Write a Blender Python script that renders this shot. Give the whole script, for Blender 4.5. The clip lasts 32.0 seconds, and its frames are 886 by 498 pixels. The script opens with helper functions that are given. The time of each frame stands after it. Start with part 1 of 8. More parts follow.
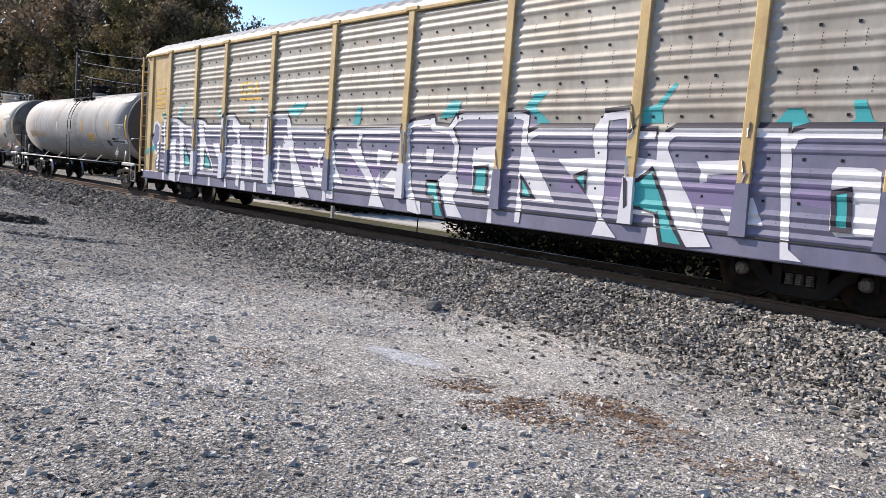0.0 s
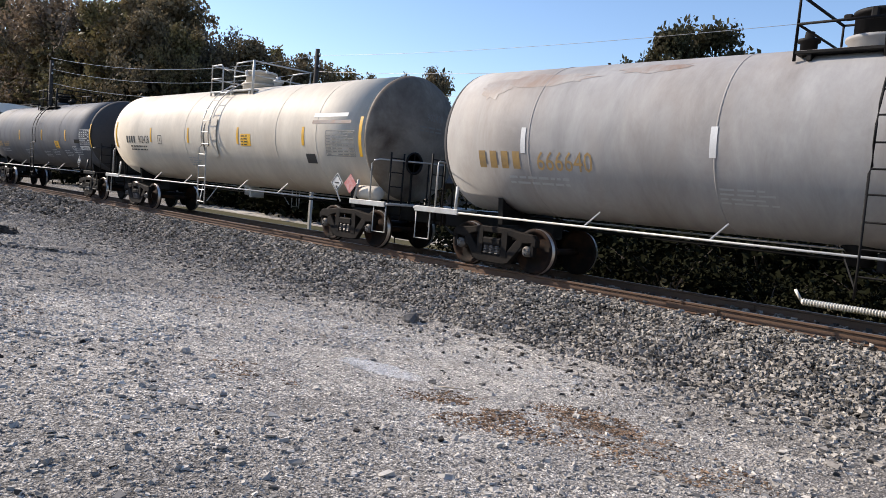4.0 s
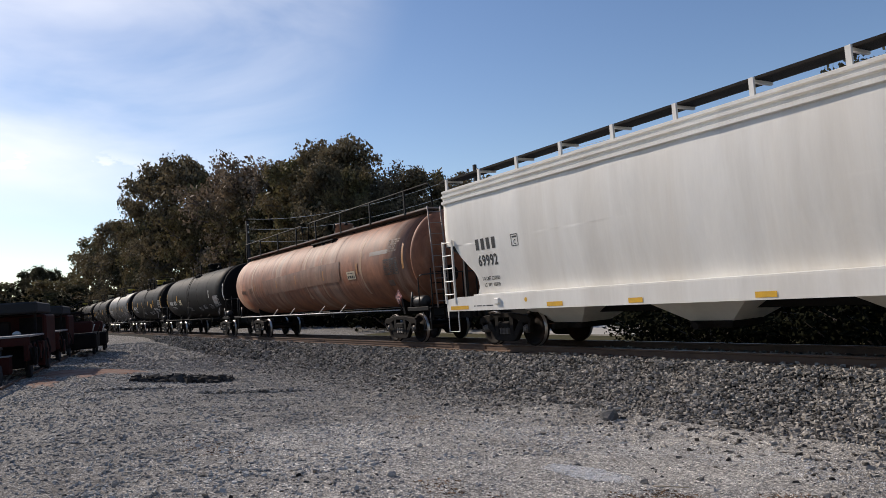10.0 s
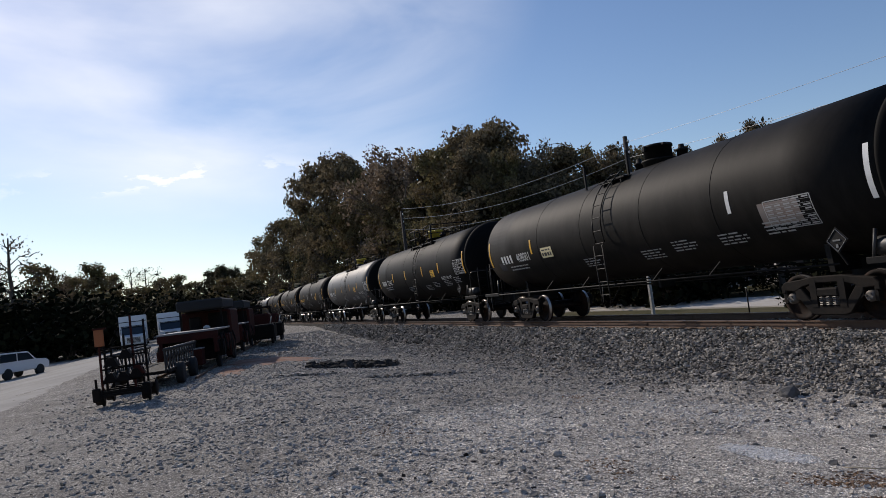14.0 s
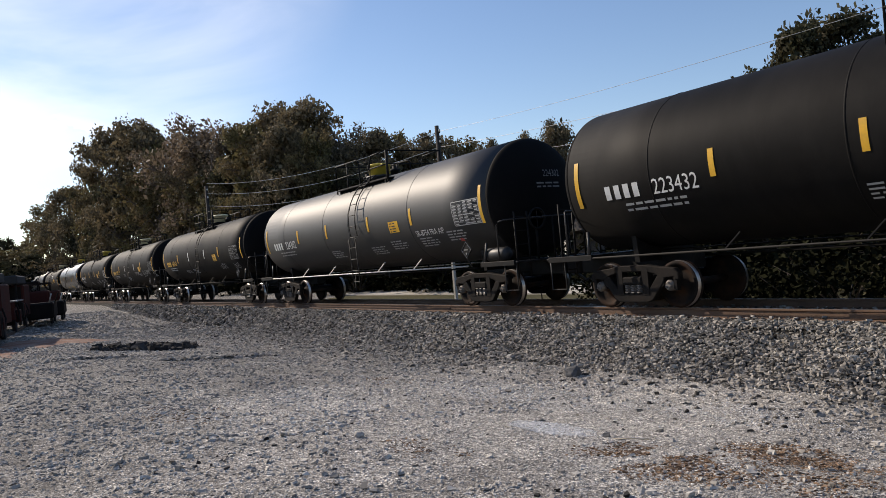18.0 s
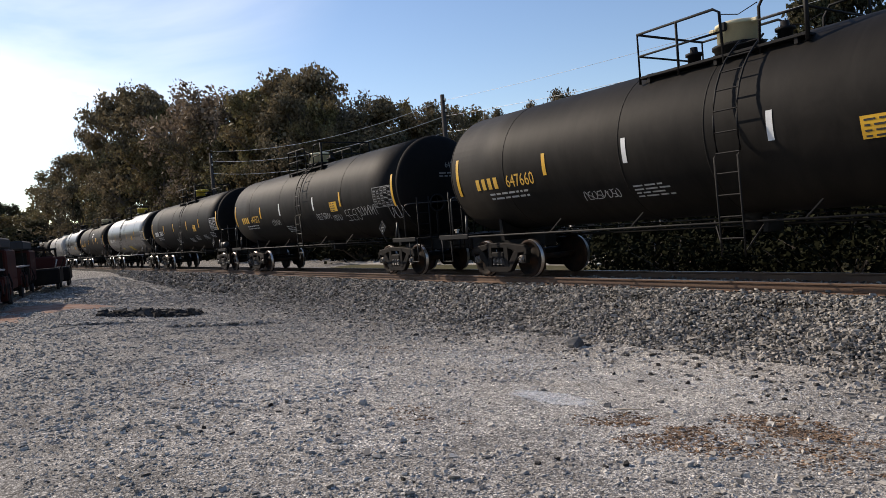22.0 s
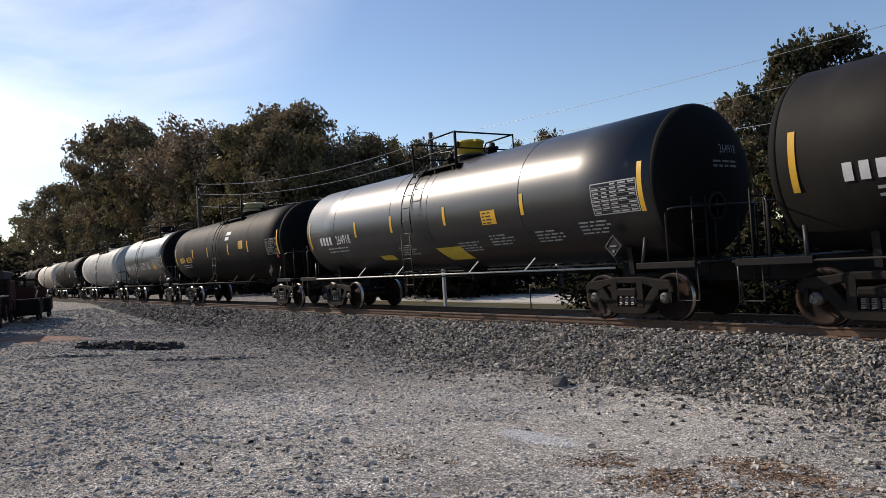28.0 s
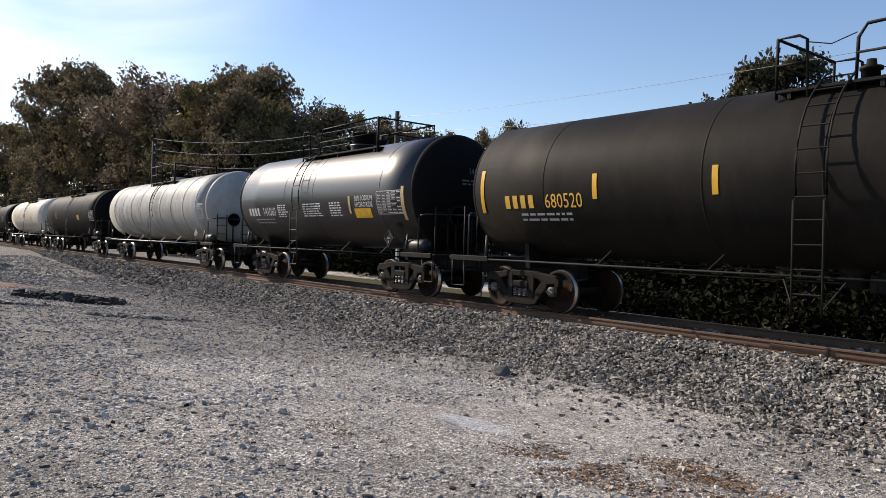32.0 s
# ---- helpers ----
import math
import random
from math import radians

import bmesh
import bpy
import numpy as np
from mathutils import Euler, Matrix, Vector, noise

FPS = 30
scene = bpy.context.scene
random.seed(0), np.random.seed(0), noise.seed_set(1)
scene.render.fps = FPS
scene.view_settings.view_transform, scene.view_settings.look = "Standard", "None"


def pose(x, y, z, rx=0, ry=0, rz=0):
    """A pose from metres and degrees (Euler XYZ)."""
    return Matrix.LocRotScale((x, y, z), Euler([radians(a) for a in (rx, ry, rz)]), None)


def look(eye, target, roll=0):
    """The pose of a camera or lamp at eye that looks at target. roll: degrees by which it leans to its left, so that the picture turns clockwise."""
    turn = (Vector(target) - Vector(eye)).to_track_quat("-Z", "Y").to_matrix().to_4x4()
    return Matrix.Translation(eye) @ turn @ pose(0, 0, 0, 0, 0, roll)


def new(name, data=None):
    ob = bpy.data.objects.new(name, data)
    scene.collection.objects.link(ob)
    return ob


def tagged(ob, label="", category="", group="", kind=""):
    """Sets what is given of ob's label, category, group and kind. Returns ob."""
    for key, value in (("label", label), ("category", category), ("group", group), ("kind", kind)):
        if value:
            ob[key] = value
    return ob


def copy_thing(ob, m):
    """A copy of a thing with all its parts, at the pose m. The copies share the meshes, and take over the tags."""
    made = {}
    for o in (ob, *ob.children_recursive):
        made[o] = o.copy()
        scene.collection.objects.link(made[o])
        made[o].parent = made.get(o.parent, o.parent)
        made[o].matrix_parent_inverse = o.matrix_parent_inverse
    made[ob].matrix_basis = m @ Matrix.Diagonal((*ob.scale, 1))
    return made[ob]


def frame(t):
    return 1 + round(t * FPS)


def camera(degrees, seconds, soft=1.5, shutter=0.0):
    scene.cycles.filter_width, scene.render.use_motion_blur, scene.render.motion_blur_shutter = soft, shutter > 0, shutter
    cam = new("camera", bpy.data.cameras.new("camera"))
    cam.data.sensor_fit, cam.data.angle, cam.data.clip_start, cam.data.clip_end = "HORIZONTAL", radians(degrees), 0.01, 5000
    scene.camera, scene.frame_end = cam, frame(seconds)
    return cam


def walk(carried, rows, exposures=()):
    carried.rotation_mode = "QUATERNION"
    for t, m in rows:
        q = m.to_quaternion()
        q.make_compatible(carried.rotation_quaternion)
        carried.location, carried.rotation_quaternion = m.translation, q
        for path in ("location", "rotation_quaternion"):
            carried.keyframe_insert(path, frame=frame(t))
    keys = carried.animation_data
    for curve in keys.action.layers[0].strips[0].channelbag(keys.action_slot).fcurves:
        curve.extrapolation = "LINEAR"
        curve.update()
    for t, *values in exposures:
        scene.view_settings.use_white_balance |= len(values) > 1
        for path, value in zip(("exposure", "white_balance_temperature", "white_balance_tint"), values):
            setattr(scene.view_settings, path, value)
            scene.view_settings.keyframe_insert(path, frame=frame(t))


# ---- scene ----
cam = camera(63.0, 32.0, soft=0.35)
EYE = 1.6
ROWS = [
    (0, 84.59, -4.55, 46.72),
    (0.5, 84.05, -4.57, 46.20),
    (1, 85.31, -4.37, 45.82),
    (1.5, 85.75, -5.02, 44.92),
    (2, 85.67, -5.58, 45.11),
    (2.5, 85.46, -5.27, 45.62),
    (4.5, 85.57, -4.87, 44.65),
    (5, 85.23, -4.88, 44.10),
    (5.5, 86.18, -4.67, 42.65),
    (6, 87.12, -4.56, 43.37),
    (6.5, 89.55, -3.03, 45.40),
    (7, 92.07, 2.92, 53.02),
    (7.5, 95.62, 0.26, 54.25),
    (8, 91.71, 3.70, 53.21),
    (8.5, 93.65, 5.12, 51.88),
    (9, 93.91, 5.23, 56.66),
    (9.5, 93.83, 5.50, 57.87),
    (10, 93.68, 4.24, 58.77),
    (10.5, 93.05, 4.23, 56.43),
    (11, 92.98, 4.21, 53.84),
    (11.5, 96.53, 2.05, 56.98),
    (12, 95.50, 4.27, 61.40),
    (12.5, 93.76, 5.31, 65.75),
    (13, 93.77, 6.17, 68.06),
    (13.5, 93.37, 7.09, 71.19),
    (15.5, 93.06, 4.83, 65.67),
    (16, 90.71, 6.59, 56.12),
    (16.5, 91.29, 5.25, 56.86),
    (17, 91.48, 4.06, 55.80),
    (17.5, 90.52, 5.83, 55.36),
    (18, 90.43, 5.29, 55.92),
    (18.5, 90.18, 4.77, 56.00),
    (19, 90.63, 4.45, 55.61),
    (19.5, 90.64, 3.76, 55.45),
    (20, 89.65, 4.59, 55.81),
    (20.5, 89.92, 5.07, 57.08),
    (21, 89.93, 4.23, 56.56),
    (21.5, 89.82, 4.98, 56.62),
    (22, 88.08, 4.71, 56.26),
    (22.5, 88.30, 4.70, 56.54),
    (23, 88.85, 4.23, 57.26),
    (23.5, 89.37, 4.52, 57.05),
    (24, 88.71, 5.09, 57.27),
    (24.5, 89.02, 5.12, 57.19),
    (25, 89.68, 4.59, 60.60),
    (25.5, 88.53, 3.24, 62.36),
    (27.5, 90.94, 3.36, 58.47),
    (28, 90.91, 3.76, 55.16),
    (28.5, 90.08, 2.54, 54.79),
    (29, 89.67, 2.04, 56.45),
    (29.5, 89.19, 2.05, 53.84),
    (30, 89.17, 1.90, 53.81),
    (30.5, 89.38, 1.94, 55.69),
    (31, 91.61, -0.91, 52.19),
    (31.5, 89.46, 0.16, 53.57),
    (32, 89.44, -1.64, 51.60),
]
walk(cam, [(t, pose(0, 0, EYE, rx, ry, rz)) for t, rx, ry, rz in ROWS],
     exposures=[(t, stops, warm, 14) for t, stops, warm in ((0.0, 0.36, 6700), (2.5, 0.30, 6750), (6.0, 0.12, 6900), (9.0, -0.35, 6950), (10.0, -0.5, 6850), (11.0, -0.66, 6700), (12.0, -0.55, 6650), (13.0, -0.72, 6600), (16.0, -0.42, 6950), (19.0, -0.12, 7150), (28.0, -0.2, 7150), (32.0, 0.05, 7200))])

# ---- light ----
SUN_AZ, SUN_EL = math.atan2(-0.79, -0.31), radians(33)
world = bpy.data.worlds.new("sky")
scene.world = world
world.use_nodes = True
wn = world.node_tree
wn.nodes.clear()


def node(tree, kind, **values):
    n = tree.nodes.new(kind)
    for key, value in values.items():
        if key in n.inputs:
            n.inputs[key].default_value = value
    return n


sky = wn.nodes.new("ShaderNodeTexSky")
sky.sky_type, sky.sun_disc = "NISHITA", False
sky.sun_elevation, sky.sun_rotation = SUN_EL, SUN_AZ
sky.altitude, sky.air_density, sky.dust_density, sky.ozone_density = 100, 1.0, 0.35, 2.5
coord = wn.nodes.new("ShaderNodeTexCoord")
spread = node(wn, "ShaderNodeMapping")
spread.inputs["Location"].default_value = (0.35, 0.0, 0.0)
spread.inputs["Rotation"].default_value = (0, 0, radians(-20))
spread.inputs["Scale"].default_value = (1.3, 0.9, 3.0)
cirrus = node(wn, "ShaderNodeTexNoise", Scale=2.1, Detail=6.0, Roughness=0.5, Distortion=0.4)
veil = wn.nodes.new("ShaderNodeValToRGB")
veil.color_ramp.elements[0].position, veil.color_ramp.elements[1].position = 0.34, 0.70
veil.color_ramp.elements[1].color = (0.85, 0.85, 0.85, 1)
split = wn.nodes.new("ShaderNodeSeparateXYZ")
toward = wn.nodes.new("ShaderNodeVectorMath")
toward.operation = "DOT_PRODUCT"
toward.inputs[1].default_value = (-0.88, 0.05, 0.472)
west = wn.nodes.new("ShaderNodeMapRange")
west.interpolation_type = "SMOOTHSTEP"
west.inputs["From Min"].default_value, west.inputs["From Max"].default_value = 0.90, 0.985
amount = wn.nodes.new("ShaderNodeMath")
amount.operation = "MULTIPLY"
flip = wn.nodes.new("ShaderNodeMath")
flip.operation = "MULTIPLY"
flip.inputs[1].default_value = -1.0
mix = wn.nodes.new("ShaderNodeMixRGB")
mix.inputs[2].default_value = (10.5, 10.8, 11.2, 1)
bg = node(wn, "ShaderNodeBackground", Strength=0.17)
out = wn.nodes.new("ShaderNodeOutputWorld")
wl = wn.links.new
wl(coord.outputs["Generated"], spread.inputs["Vector"])
wl(spread.outputs[0], cirrus.inputs["Vector"])
wl(cirrus.outputs["Fac"], veil.inputs["Fac"])
wl(coord.outputs["Generated"], split.inputs[0])
wl(split.outputs["X"], flip.inputs[0])
wl(coord.outputs["Generated"], toward.inputs[0])
wl(toward.outputs["Value"], west.inputs["Value"])
wl(veil.outputs["Color"], amount.inputs[0])
wl(west.outputs[0], amount.inputs[1])
puffs = node(wn, "ShaderNodeTexNoise", Scale=20.0, Detail=7.0, Roughness=0.6)
squash = node(wn, "ShaderNodeMapping")
squash.inputs["Scale"].default_value = (1.0, 0.8, 2.2)
wl(coord.outputs["Generated"], squash.inputs["Vector"])
wl(squash.outputs[0], puffs.inputs["Vector"])
puff = node(wn, "ShaderNodeMapRange")
puff.inputs["From Min"].default_value, puff.inputs["From Max"].default_value = 0.45, 0.56
puff.inputs["To Max"].default_value = 0.85
wl(puffs.outputs["Fac"], puff.inputs["Value"])
belt = wn.nodes.new("ShaderNodeValToRGB")
belt.color_ramp.elements[0].position, belt.color_ramp.elements[0].color = 0.160, (0, 0, 0, 1)
belt.color_ramp.elements[1].position, belt.color_ramp.elements[1].color = 0.185, (1, 1, 1, 1)
end = belt.color_ramp.elements.new(0.26)
end.color = (0, 0, 0, 1)
wl(split.outputs["Z"], belt.inputs["Fac"])
reach = node(wn, "ShaderNodeMapRange")
reach.inputs["From Min"].default_value, reach.inputs["From Max"].default_value = 0.955, 0.98
wl(flip.outputs[0], reach.inputs["Value"])
low_cloud = wn.nodes.new("ShaderNodeMath")
low_cloud.operation = "MULTIPLY"
wl(puff.outputs[0], low_cloud.inputs[0])
wl(belt.outputs["Color"], low_cloud.inputs[1])
low_west = wn.nodes.new("ShaderNodeMath")
low_west.operation = "MULTIPLY"
wl(low_cloud.outputs[0], low_west.inputs[0])
wl(reach.outputs[0], low_west.inputs[1])
clouds = wn.nodes.new("ShaderNodeMath")
clouds.operation = "MAXIMUM"
wl(amount.outputs[0], clouds.inputs[0])
wl(low_west.outputs[0], clouds.inputs[1])
wl(clouds.outputs[0], mix.inputs[0])
deep = node(wn, "ShaderNodeHueSaturation", Hue=0.504, Saturation=1.1)
wl(sky.outputs[0], deep.inputs["Color"])
wl(deep.outputs[0], mix.inputs[1])
wl(mix.outputs[0], bg.inputs["Color"])
wl(bg.outputs[0], out.inputs["Surface"])

sun_data = bpy.data.lights.new("sun", "SUN")
sun_data.energy, sun_data.angle, sun_data.color = 5.0, radians(0.55), (1.0, 0.93, 0.82)
sun = new("sun", sun_data)
to_sun = Vector((math.sin(SUN_AZ) * math.cos(SUN_EL), math.cos(SUN_AZ) * math.cos(SUN_EL), math.sin(SUN_EL)))
sun.matrix_world = look(to_sun * 60, (0, 0, 0))

# ---- materials ----


def paint(name, color, rough=0.5, metal=0.0, dirt=None, amount=0.5, scale=2.0, stretch=(1, 1, 1), grain=0.12, bump=0.0, bump_scale=60.0,
          spec=0.5, per_object=0.0, per_island=0.0, low=0.42, high=0.72):
    """A surface with a base colour, a fine grain, stains of a second colour, and relief."""
    m = bpy.data.materials.new(name)
    m.use_nodes = True
    t = m.node_tree
    link = t.links.new
    shader = t.nodes["Principled BSDF"]
    shader.inputs["Roughness"].default_value, shader.inputs["Metallic"].default_value = rough, metal
    shader.inputs["Specular IOR Level"].default_value = spec
    place = t.nodes.new("ShaderNodeTexCoord")
    sized = t.nodes.new("ShaderNodeMapping")
    sized.inputs["Scale"].default_value = stretch
    link(place.outputs["Object"], sized.inputs["Vector"])
    fine = node(t, "ShaderNodeTexNoise", Scale=scale * 14, Detail=5.0, Roughness=0.65)
    link(sized.outputs[0], fine.inputs["Vector"])
    value = node(t, "ShaderNodeMapRange")
    value.inputs["To Min"].default_value, value.inputs["To Max"].default_value = 1 - grain, 1 + grain
    link(fine.outputs["Fac"], value.inputs["Value"])
    tone = t.nodes.new("ShaderNodeHueSaturation")
    tone.inputs["Color"].default_value = (*color, 1)
    link(value.outputs[0], tone.inputs["Value"])
    colour = tone.outputs[0]
    if dirt:
        broad = node(t, "ShaderNodeTexNoise", Scale=scale, Detail=8.0, Roughness=0.6, Distortion=0.3)
        link(sized.outputs[0], broad.inputs["Vector"])
        where = node(t, "ShaderNodeMapRange")
        where.inputs["From Min"].default_value, where.inputs["From Max"].default_value = low, high
        where.inputs["To Max"].default_value = amount
        link(broad.outputs["Fac"], where.inputs["Value"])
        stain = t.nodes.new("ShaderNodeMixRGB")
        stain.inputs[2].default_value = (*dirt, 1)
        link(where.outputs[0], stain.inputs[0])
        link(colour, stain.inputs[1])
        colour = stain.outputs[0]
    for share, kind, socket in ((per_object, "ShaderNodeObjectInfo", "Random"), (per_island, "ShaderNodeNewGeometry", "Random Per Island")):
        if share:
            info = t.nodes.new(kind)
            vary = t.nodes.new("ShaderNodeMapRange")
            vary.inputs["To Min"].default_value, vary.inputs["To Max"].default_value = 1 - share, 1 + share
            link(info.outputs[socket], vary.inputs["Value"])
            again = t.nodes.new("ShaderNodeHueSaturation")
            link(vary.outputs[0], again.inputs["Value"])
            link(colour, again.inputs["Color"])
            colour = again.outputs[0]
    link(colour, shader.inputs["Base Color"])
    if bump:
        relief = node(t, "ShaderNodeTexNoise", Scale=bump_scale, Detail=6.0, Roughness=0.6)
        link(sized.outputs[0], relief.inputs["Vector"])
        lift = node(t, "ShaderNodeBump", Strength=bump, Distance=0.02)
        link(relief.outputs["Fac"], lift.inputs["Height"])
        link(lift.outputs[0], shader.inputs["Normal"])
    return m


def crushed(name, color, dark, cell, spread, patch, patch_amount, patch_scale, gap_shade=0.7):
    """Crushed stone: cells of their own tone, the shade in their gaps mixed in as dark colour, in two sizes, under
    broad stains.
    """
    m = paint(name, color, 0.95, dirt=patch, amount=patch_amount, scale=patch_scale, grain=0.15, spec=0.2)
    t = m.node_tree
    link = t.links.new
    shader = t.nodes["Principled BSDF"]
    before = shader.inputs["Base Color"].links[0].from_socket
    place = t.nodes.new("ShaderNodeTexCoord")
    warp = node(t, "ShaderNodeTexNoise", Scale=cell * 1.5, Detail=2.0)
    bend = t.nodes.new("ShaderNodeMixRGB")
    bend.inputs[0].default_value = 0.35 / cell
    link(place.outputs["Object"], warp.inputs["Vector"])
    link(place.outputs["Object"], bend.inputs[1])
    link(warp.outputs["Color"], bend.inputs[2])
    uneven = node(t, "ShaderNodeTexNoise", Scale=patch_scale * 6, Detail=9.0, Roughness=0.75)
    link(place.outputs["Object"], uneven.inputs["Vector"])
    clumps = node(t, "ShaderNodeMapRange")
    clumps.inputs["From Min"].default_value, clumps.inputs["From Max"].default_value = 0.33, 0.67
    clumps.inputs["To Min"].default_value, clumps.inputs["To Max"].default_value = 0.62, 1.3
    link(uneven.outputs["Fac"], clumps.inputs["Value"])
    clumped = t.nodes.new("ShaderNodeHueSaturation")
    link(clumps.outputs[0], clumped.inputs["Value"])
    link(before, clumped.inputs["Color"])
    before = clumped.outputs[0]
    grit = node(t, "ShaderNodeTexNoise", Scale=cell * 0.36, Detail=5.0, Roughness=0.75)
    link(place.outputs["Object"], grit.inputs["Vector"])
    gritty = node(t, "ShaderNodeMapRange")
    gritty.inputs["From Min"].default_value, gritty.inputs["From Max"].default_value = 0.36, 0.64
    gritty.inputs["To Min"].default_value, gritty.inputs["To Max"].default_value = 0.42, 1.4
    link(grit.outputs["Fac"], gritty.inputs["Value"])
    grained = t.nodes.new("ShaderNodeHueSaturation")
    link(gritty.outputs[0], grained.inputs["Value"])
    link(before, grained.inputs["Color"])
    before = grained.outputs[0]
    heights = []
    for k, size in enumerate((cell, cell * 2.3)):
        stones_at = node(t, "ShaderNodeTexVoronoi", Scale=size)
        link(bend.outputs[0], stones_at.inputs["Vector"])
        tone = node(t, "ShaderNodeMapRange")
        tone.inputs["To Min"].default_value, tone.inputs["To Max"].default_value = 1 - spread, 1 + spread
        gray = t.nodes.new("ShaderNodeSeparateXYZ")
        link(stones_at.outputs["Color"], gray.inputs[0])
        link(gray.outputs[0], tone.inputs["Value"])
        shade = t.nodes.new("ShaderNodeHueSaturation")
        link(tone.outputs[0], shade.inputs["Value"])
        link(before, shade.inputs["Color"])
        # low places between stones are darkened in the colour, as their shade
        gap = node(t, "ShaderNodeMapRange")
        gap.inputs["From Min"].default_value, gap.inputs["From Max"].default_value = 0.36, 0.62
        gap.inputs["To Max"].default_value = gap_shade
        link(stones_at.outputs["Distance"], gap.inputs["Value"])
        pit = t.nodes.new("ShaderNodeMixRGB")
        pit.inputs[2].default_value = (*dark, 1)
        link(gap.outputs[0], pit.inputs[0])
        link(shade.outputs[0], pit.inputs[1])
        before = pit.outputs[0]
        heights.append(stones_at.outputs["Distance"])
    link(before, shader.inputs["Base Color"])
    normal = None
    for k, h in enumerate(heights):
        lift = node(t, "ShaderNodeBump", Strength=1.0, Distance=(0.45, 0.25)[k] / cell)
        lift.invert = True
        link(h, lift.inputs["Height"])
        if normal:
            link(normal, lift.inputs["Normal"])
        normal = lift.outputs[0]
    link(normal, shader.inputs["Normal"])
    return m


def worn_in(mat, middle, near, far, bright, dull):
    """The yard is dustier and paler where it is driven over, with a ragged border."""
    t = mat.node_tree
    link = t.links.new
    socket = t.nodes["Principled BSDF"].inputs["Base Color"]
    place = t.nodes.new("ShaderNodeTexCoord")
    off = t.nodes.new("ShaderNodeVectorMath")
    off.operation = "DISTANCE"
    off.inputs[1].default_value = middle
    link(place.outputs["Object"], off.inputs[0])
    ragged = node(t, "ShaderNodeTexNoise", Scale=0.45, Detail=7.0, Roughness=0.65)
    link(place.outputs["Object"], ragged.inputs["Vector"])
    spread_by = t.nodes.new("ShaderNodeMath")
    spread_by.operation = "MULTIPLY_ADD"
    spread_by.inputs[1].default_value = 9.0
    link(ragged.outputs["Fac"], spread_by.inputs[0])
    link(off.outputs["Value"], spread_by.inputs[2])
    tone = t.nodes.new("ShaderNodeMapRange")
    tone.inputs["From Min"].default_value, tone.inputs["From Max"].default_value = near + 4.5, far + 4.5
    tone.inputs["To Min"].default_value, tone.inputs["To Max"].default_value = bright, dull
    link(spread_by.outputs[0], tone.inputs["Value"])
    last = t.nodes.new("ShaderNodeHueSaturation")
    link(tone.outputs[0], last.inputs["Value"])
    link(socket.links[0].from_socket, last.inputs["Color"])
    link(last.outputs[0], socket)


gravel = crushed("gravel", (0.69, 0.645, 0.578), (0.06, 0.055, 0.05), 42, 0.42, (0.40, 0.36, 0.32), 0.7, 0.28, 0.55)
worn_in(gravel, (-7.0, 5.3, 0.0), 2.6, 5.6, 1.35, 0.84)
# bed close to black, so gaps between the loose stones look shaded
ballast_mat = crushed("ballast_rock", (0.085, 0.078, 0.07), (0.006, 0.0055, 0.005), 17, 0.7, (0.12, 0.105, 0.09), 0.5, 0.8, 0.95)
stone_mat = paint("stone", (0.27, 0.246, 0.214), 0.9, dirt=(0.13, 0.115, 0.10), amount=0.6, scale=3, grain=0.3, per_island=0.85, spec=0.25)
pebble_mat = paint("pebble", (0.53, 0.492, 0.438), 0.95, dirt=(0.25, 0.22, 0.2), amount=0.5, scale=3, grain=0.2, per_island=0.38, spec=0.02)
worn_in(pebble_mat, (-7.0, 5.3, 0.0), 2.6, 5.6, 1.15, 0.72)
broken_mat = paint("broken_stone", (0.44, 0.407, 0.36), 0.92, dirt=(0.22, 0.2, 0.175), amount=0.5, scale=3, grain=0.25, per_island=0.55, spec=0.1)
litter_mat = paint("litter", (0.235, 0.155, 0.10), 0.95, grain=0.3, per_island=0.5, spec=0.1)
coal_mat = paint("dark_spoil", (0.035, 0.032, 0.03), 0.95, dirt=(0.09, 0.08, 0.07), amount=0.5, scale=2, grain=0.4, per_island=0.5, spec=0.2)
rust_rail = paint("rail_rust", (0.15, 0.085, 0.05), 0.8, dirt=(0.10, 0.055, 0.035), amount=0.6, scale=3, grain=0.25, bump=0.2, bump_scale=90)
rail_head = paint("rail_head", (0.45, 0.40, 0.36), 0.35, metal=0.9, dirt=(0.25, 0.16, 0.1), amount=0.5, scale=4)
tie_mat = paint("creosoted_wood", (0.085, 0.06, 0.045), 0.9, dirt=(0.17, 0.13, 0.10), amount=0.6, scale=1.5, stretch=(1, 0.12, 1), grain=0.4, bump=0.5, bump_scale=40, per_object=0.3)
asphalt = paint("asphalt", (0.30, 0.29, 0.28), 0.9, dirt=(0.2, 0.19, 0.18), amount=0.6, scale=0.3, grain=0.2, spec=0.3)
concrete = paint("pale_concrete", (0.50, 0.47, 0.42), 0.9, dirt=(0.33, 0.3, 0.26), amount=0.5, scale=0.4, grain=0.15)
dry_grass = paint("dry_grass", (0.085, 0.075, 0.04), 0.95, dirt=(0.04, 0.045, 0.02), amount=0.8, scale=0.3, grain=0.5, bump=0.8, bump_scale=14, spec=0.1)
steel_black = paint("black_steel", (0.007, 0.0066, 0.0065), 0.65, dirt=(0.022, 0.018, 0.015), amount=0.45, scale=2.5, grain=0.3, bump=0.1, spec=0.2)
cast_iron = paint("cast_steel_dusty", (0.013, 0.0115, 0.0105), 0.75, dirt=(0.040, 0.029, 0.022), amount=0.5, scale=3.5, grain=0.35, bump=0.25, bump_scale=50, spec=0.12)
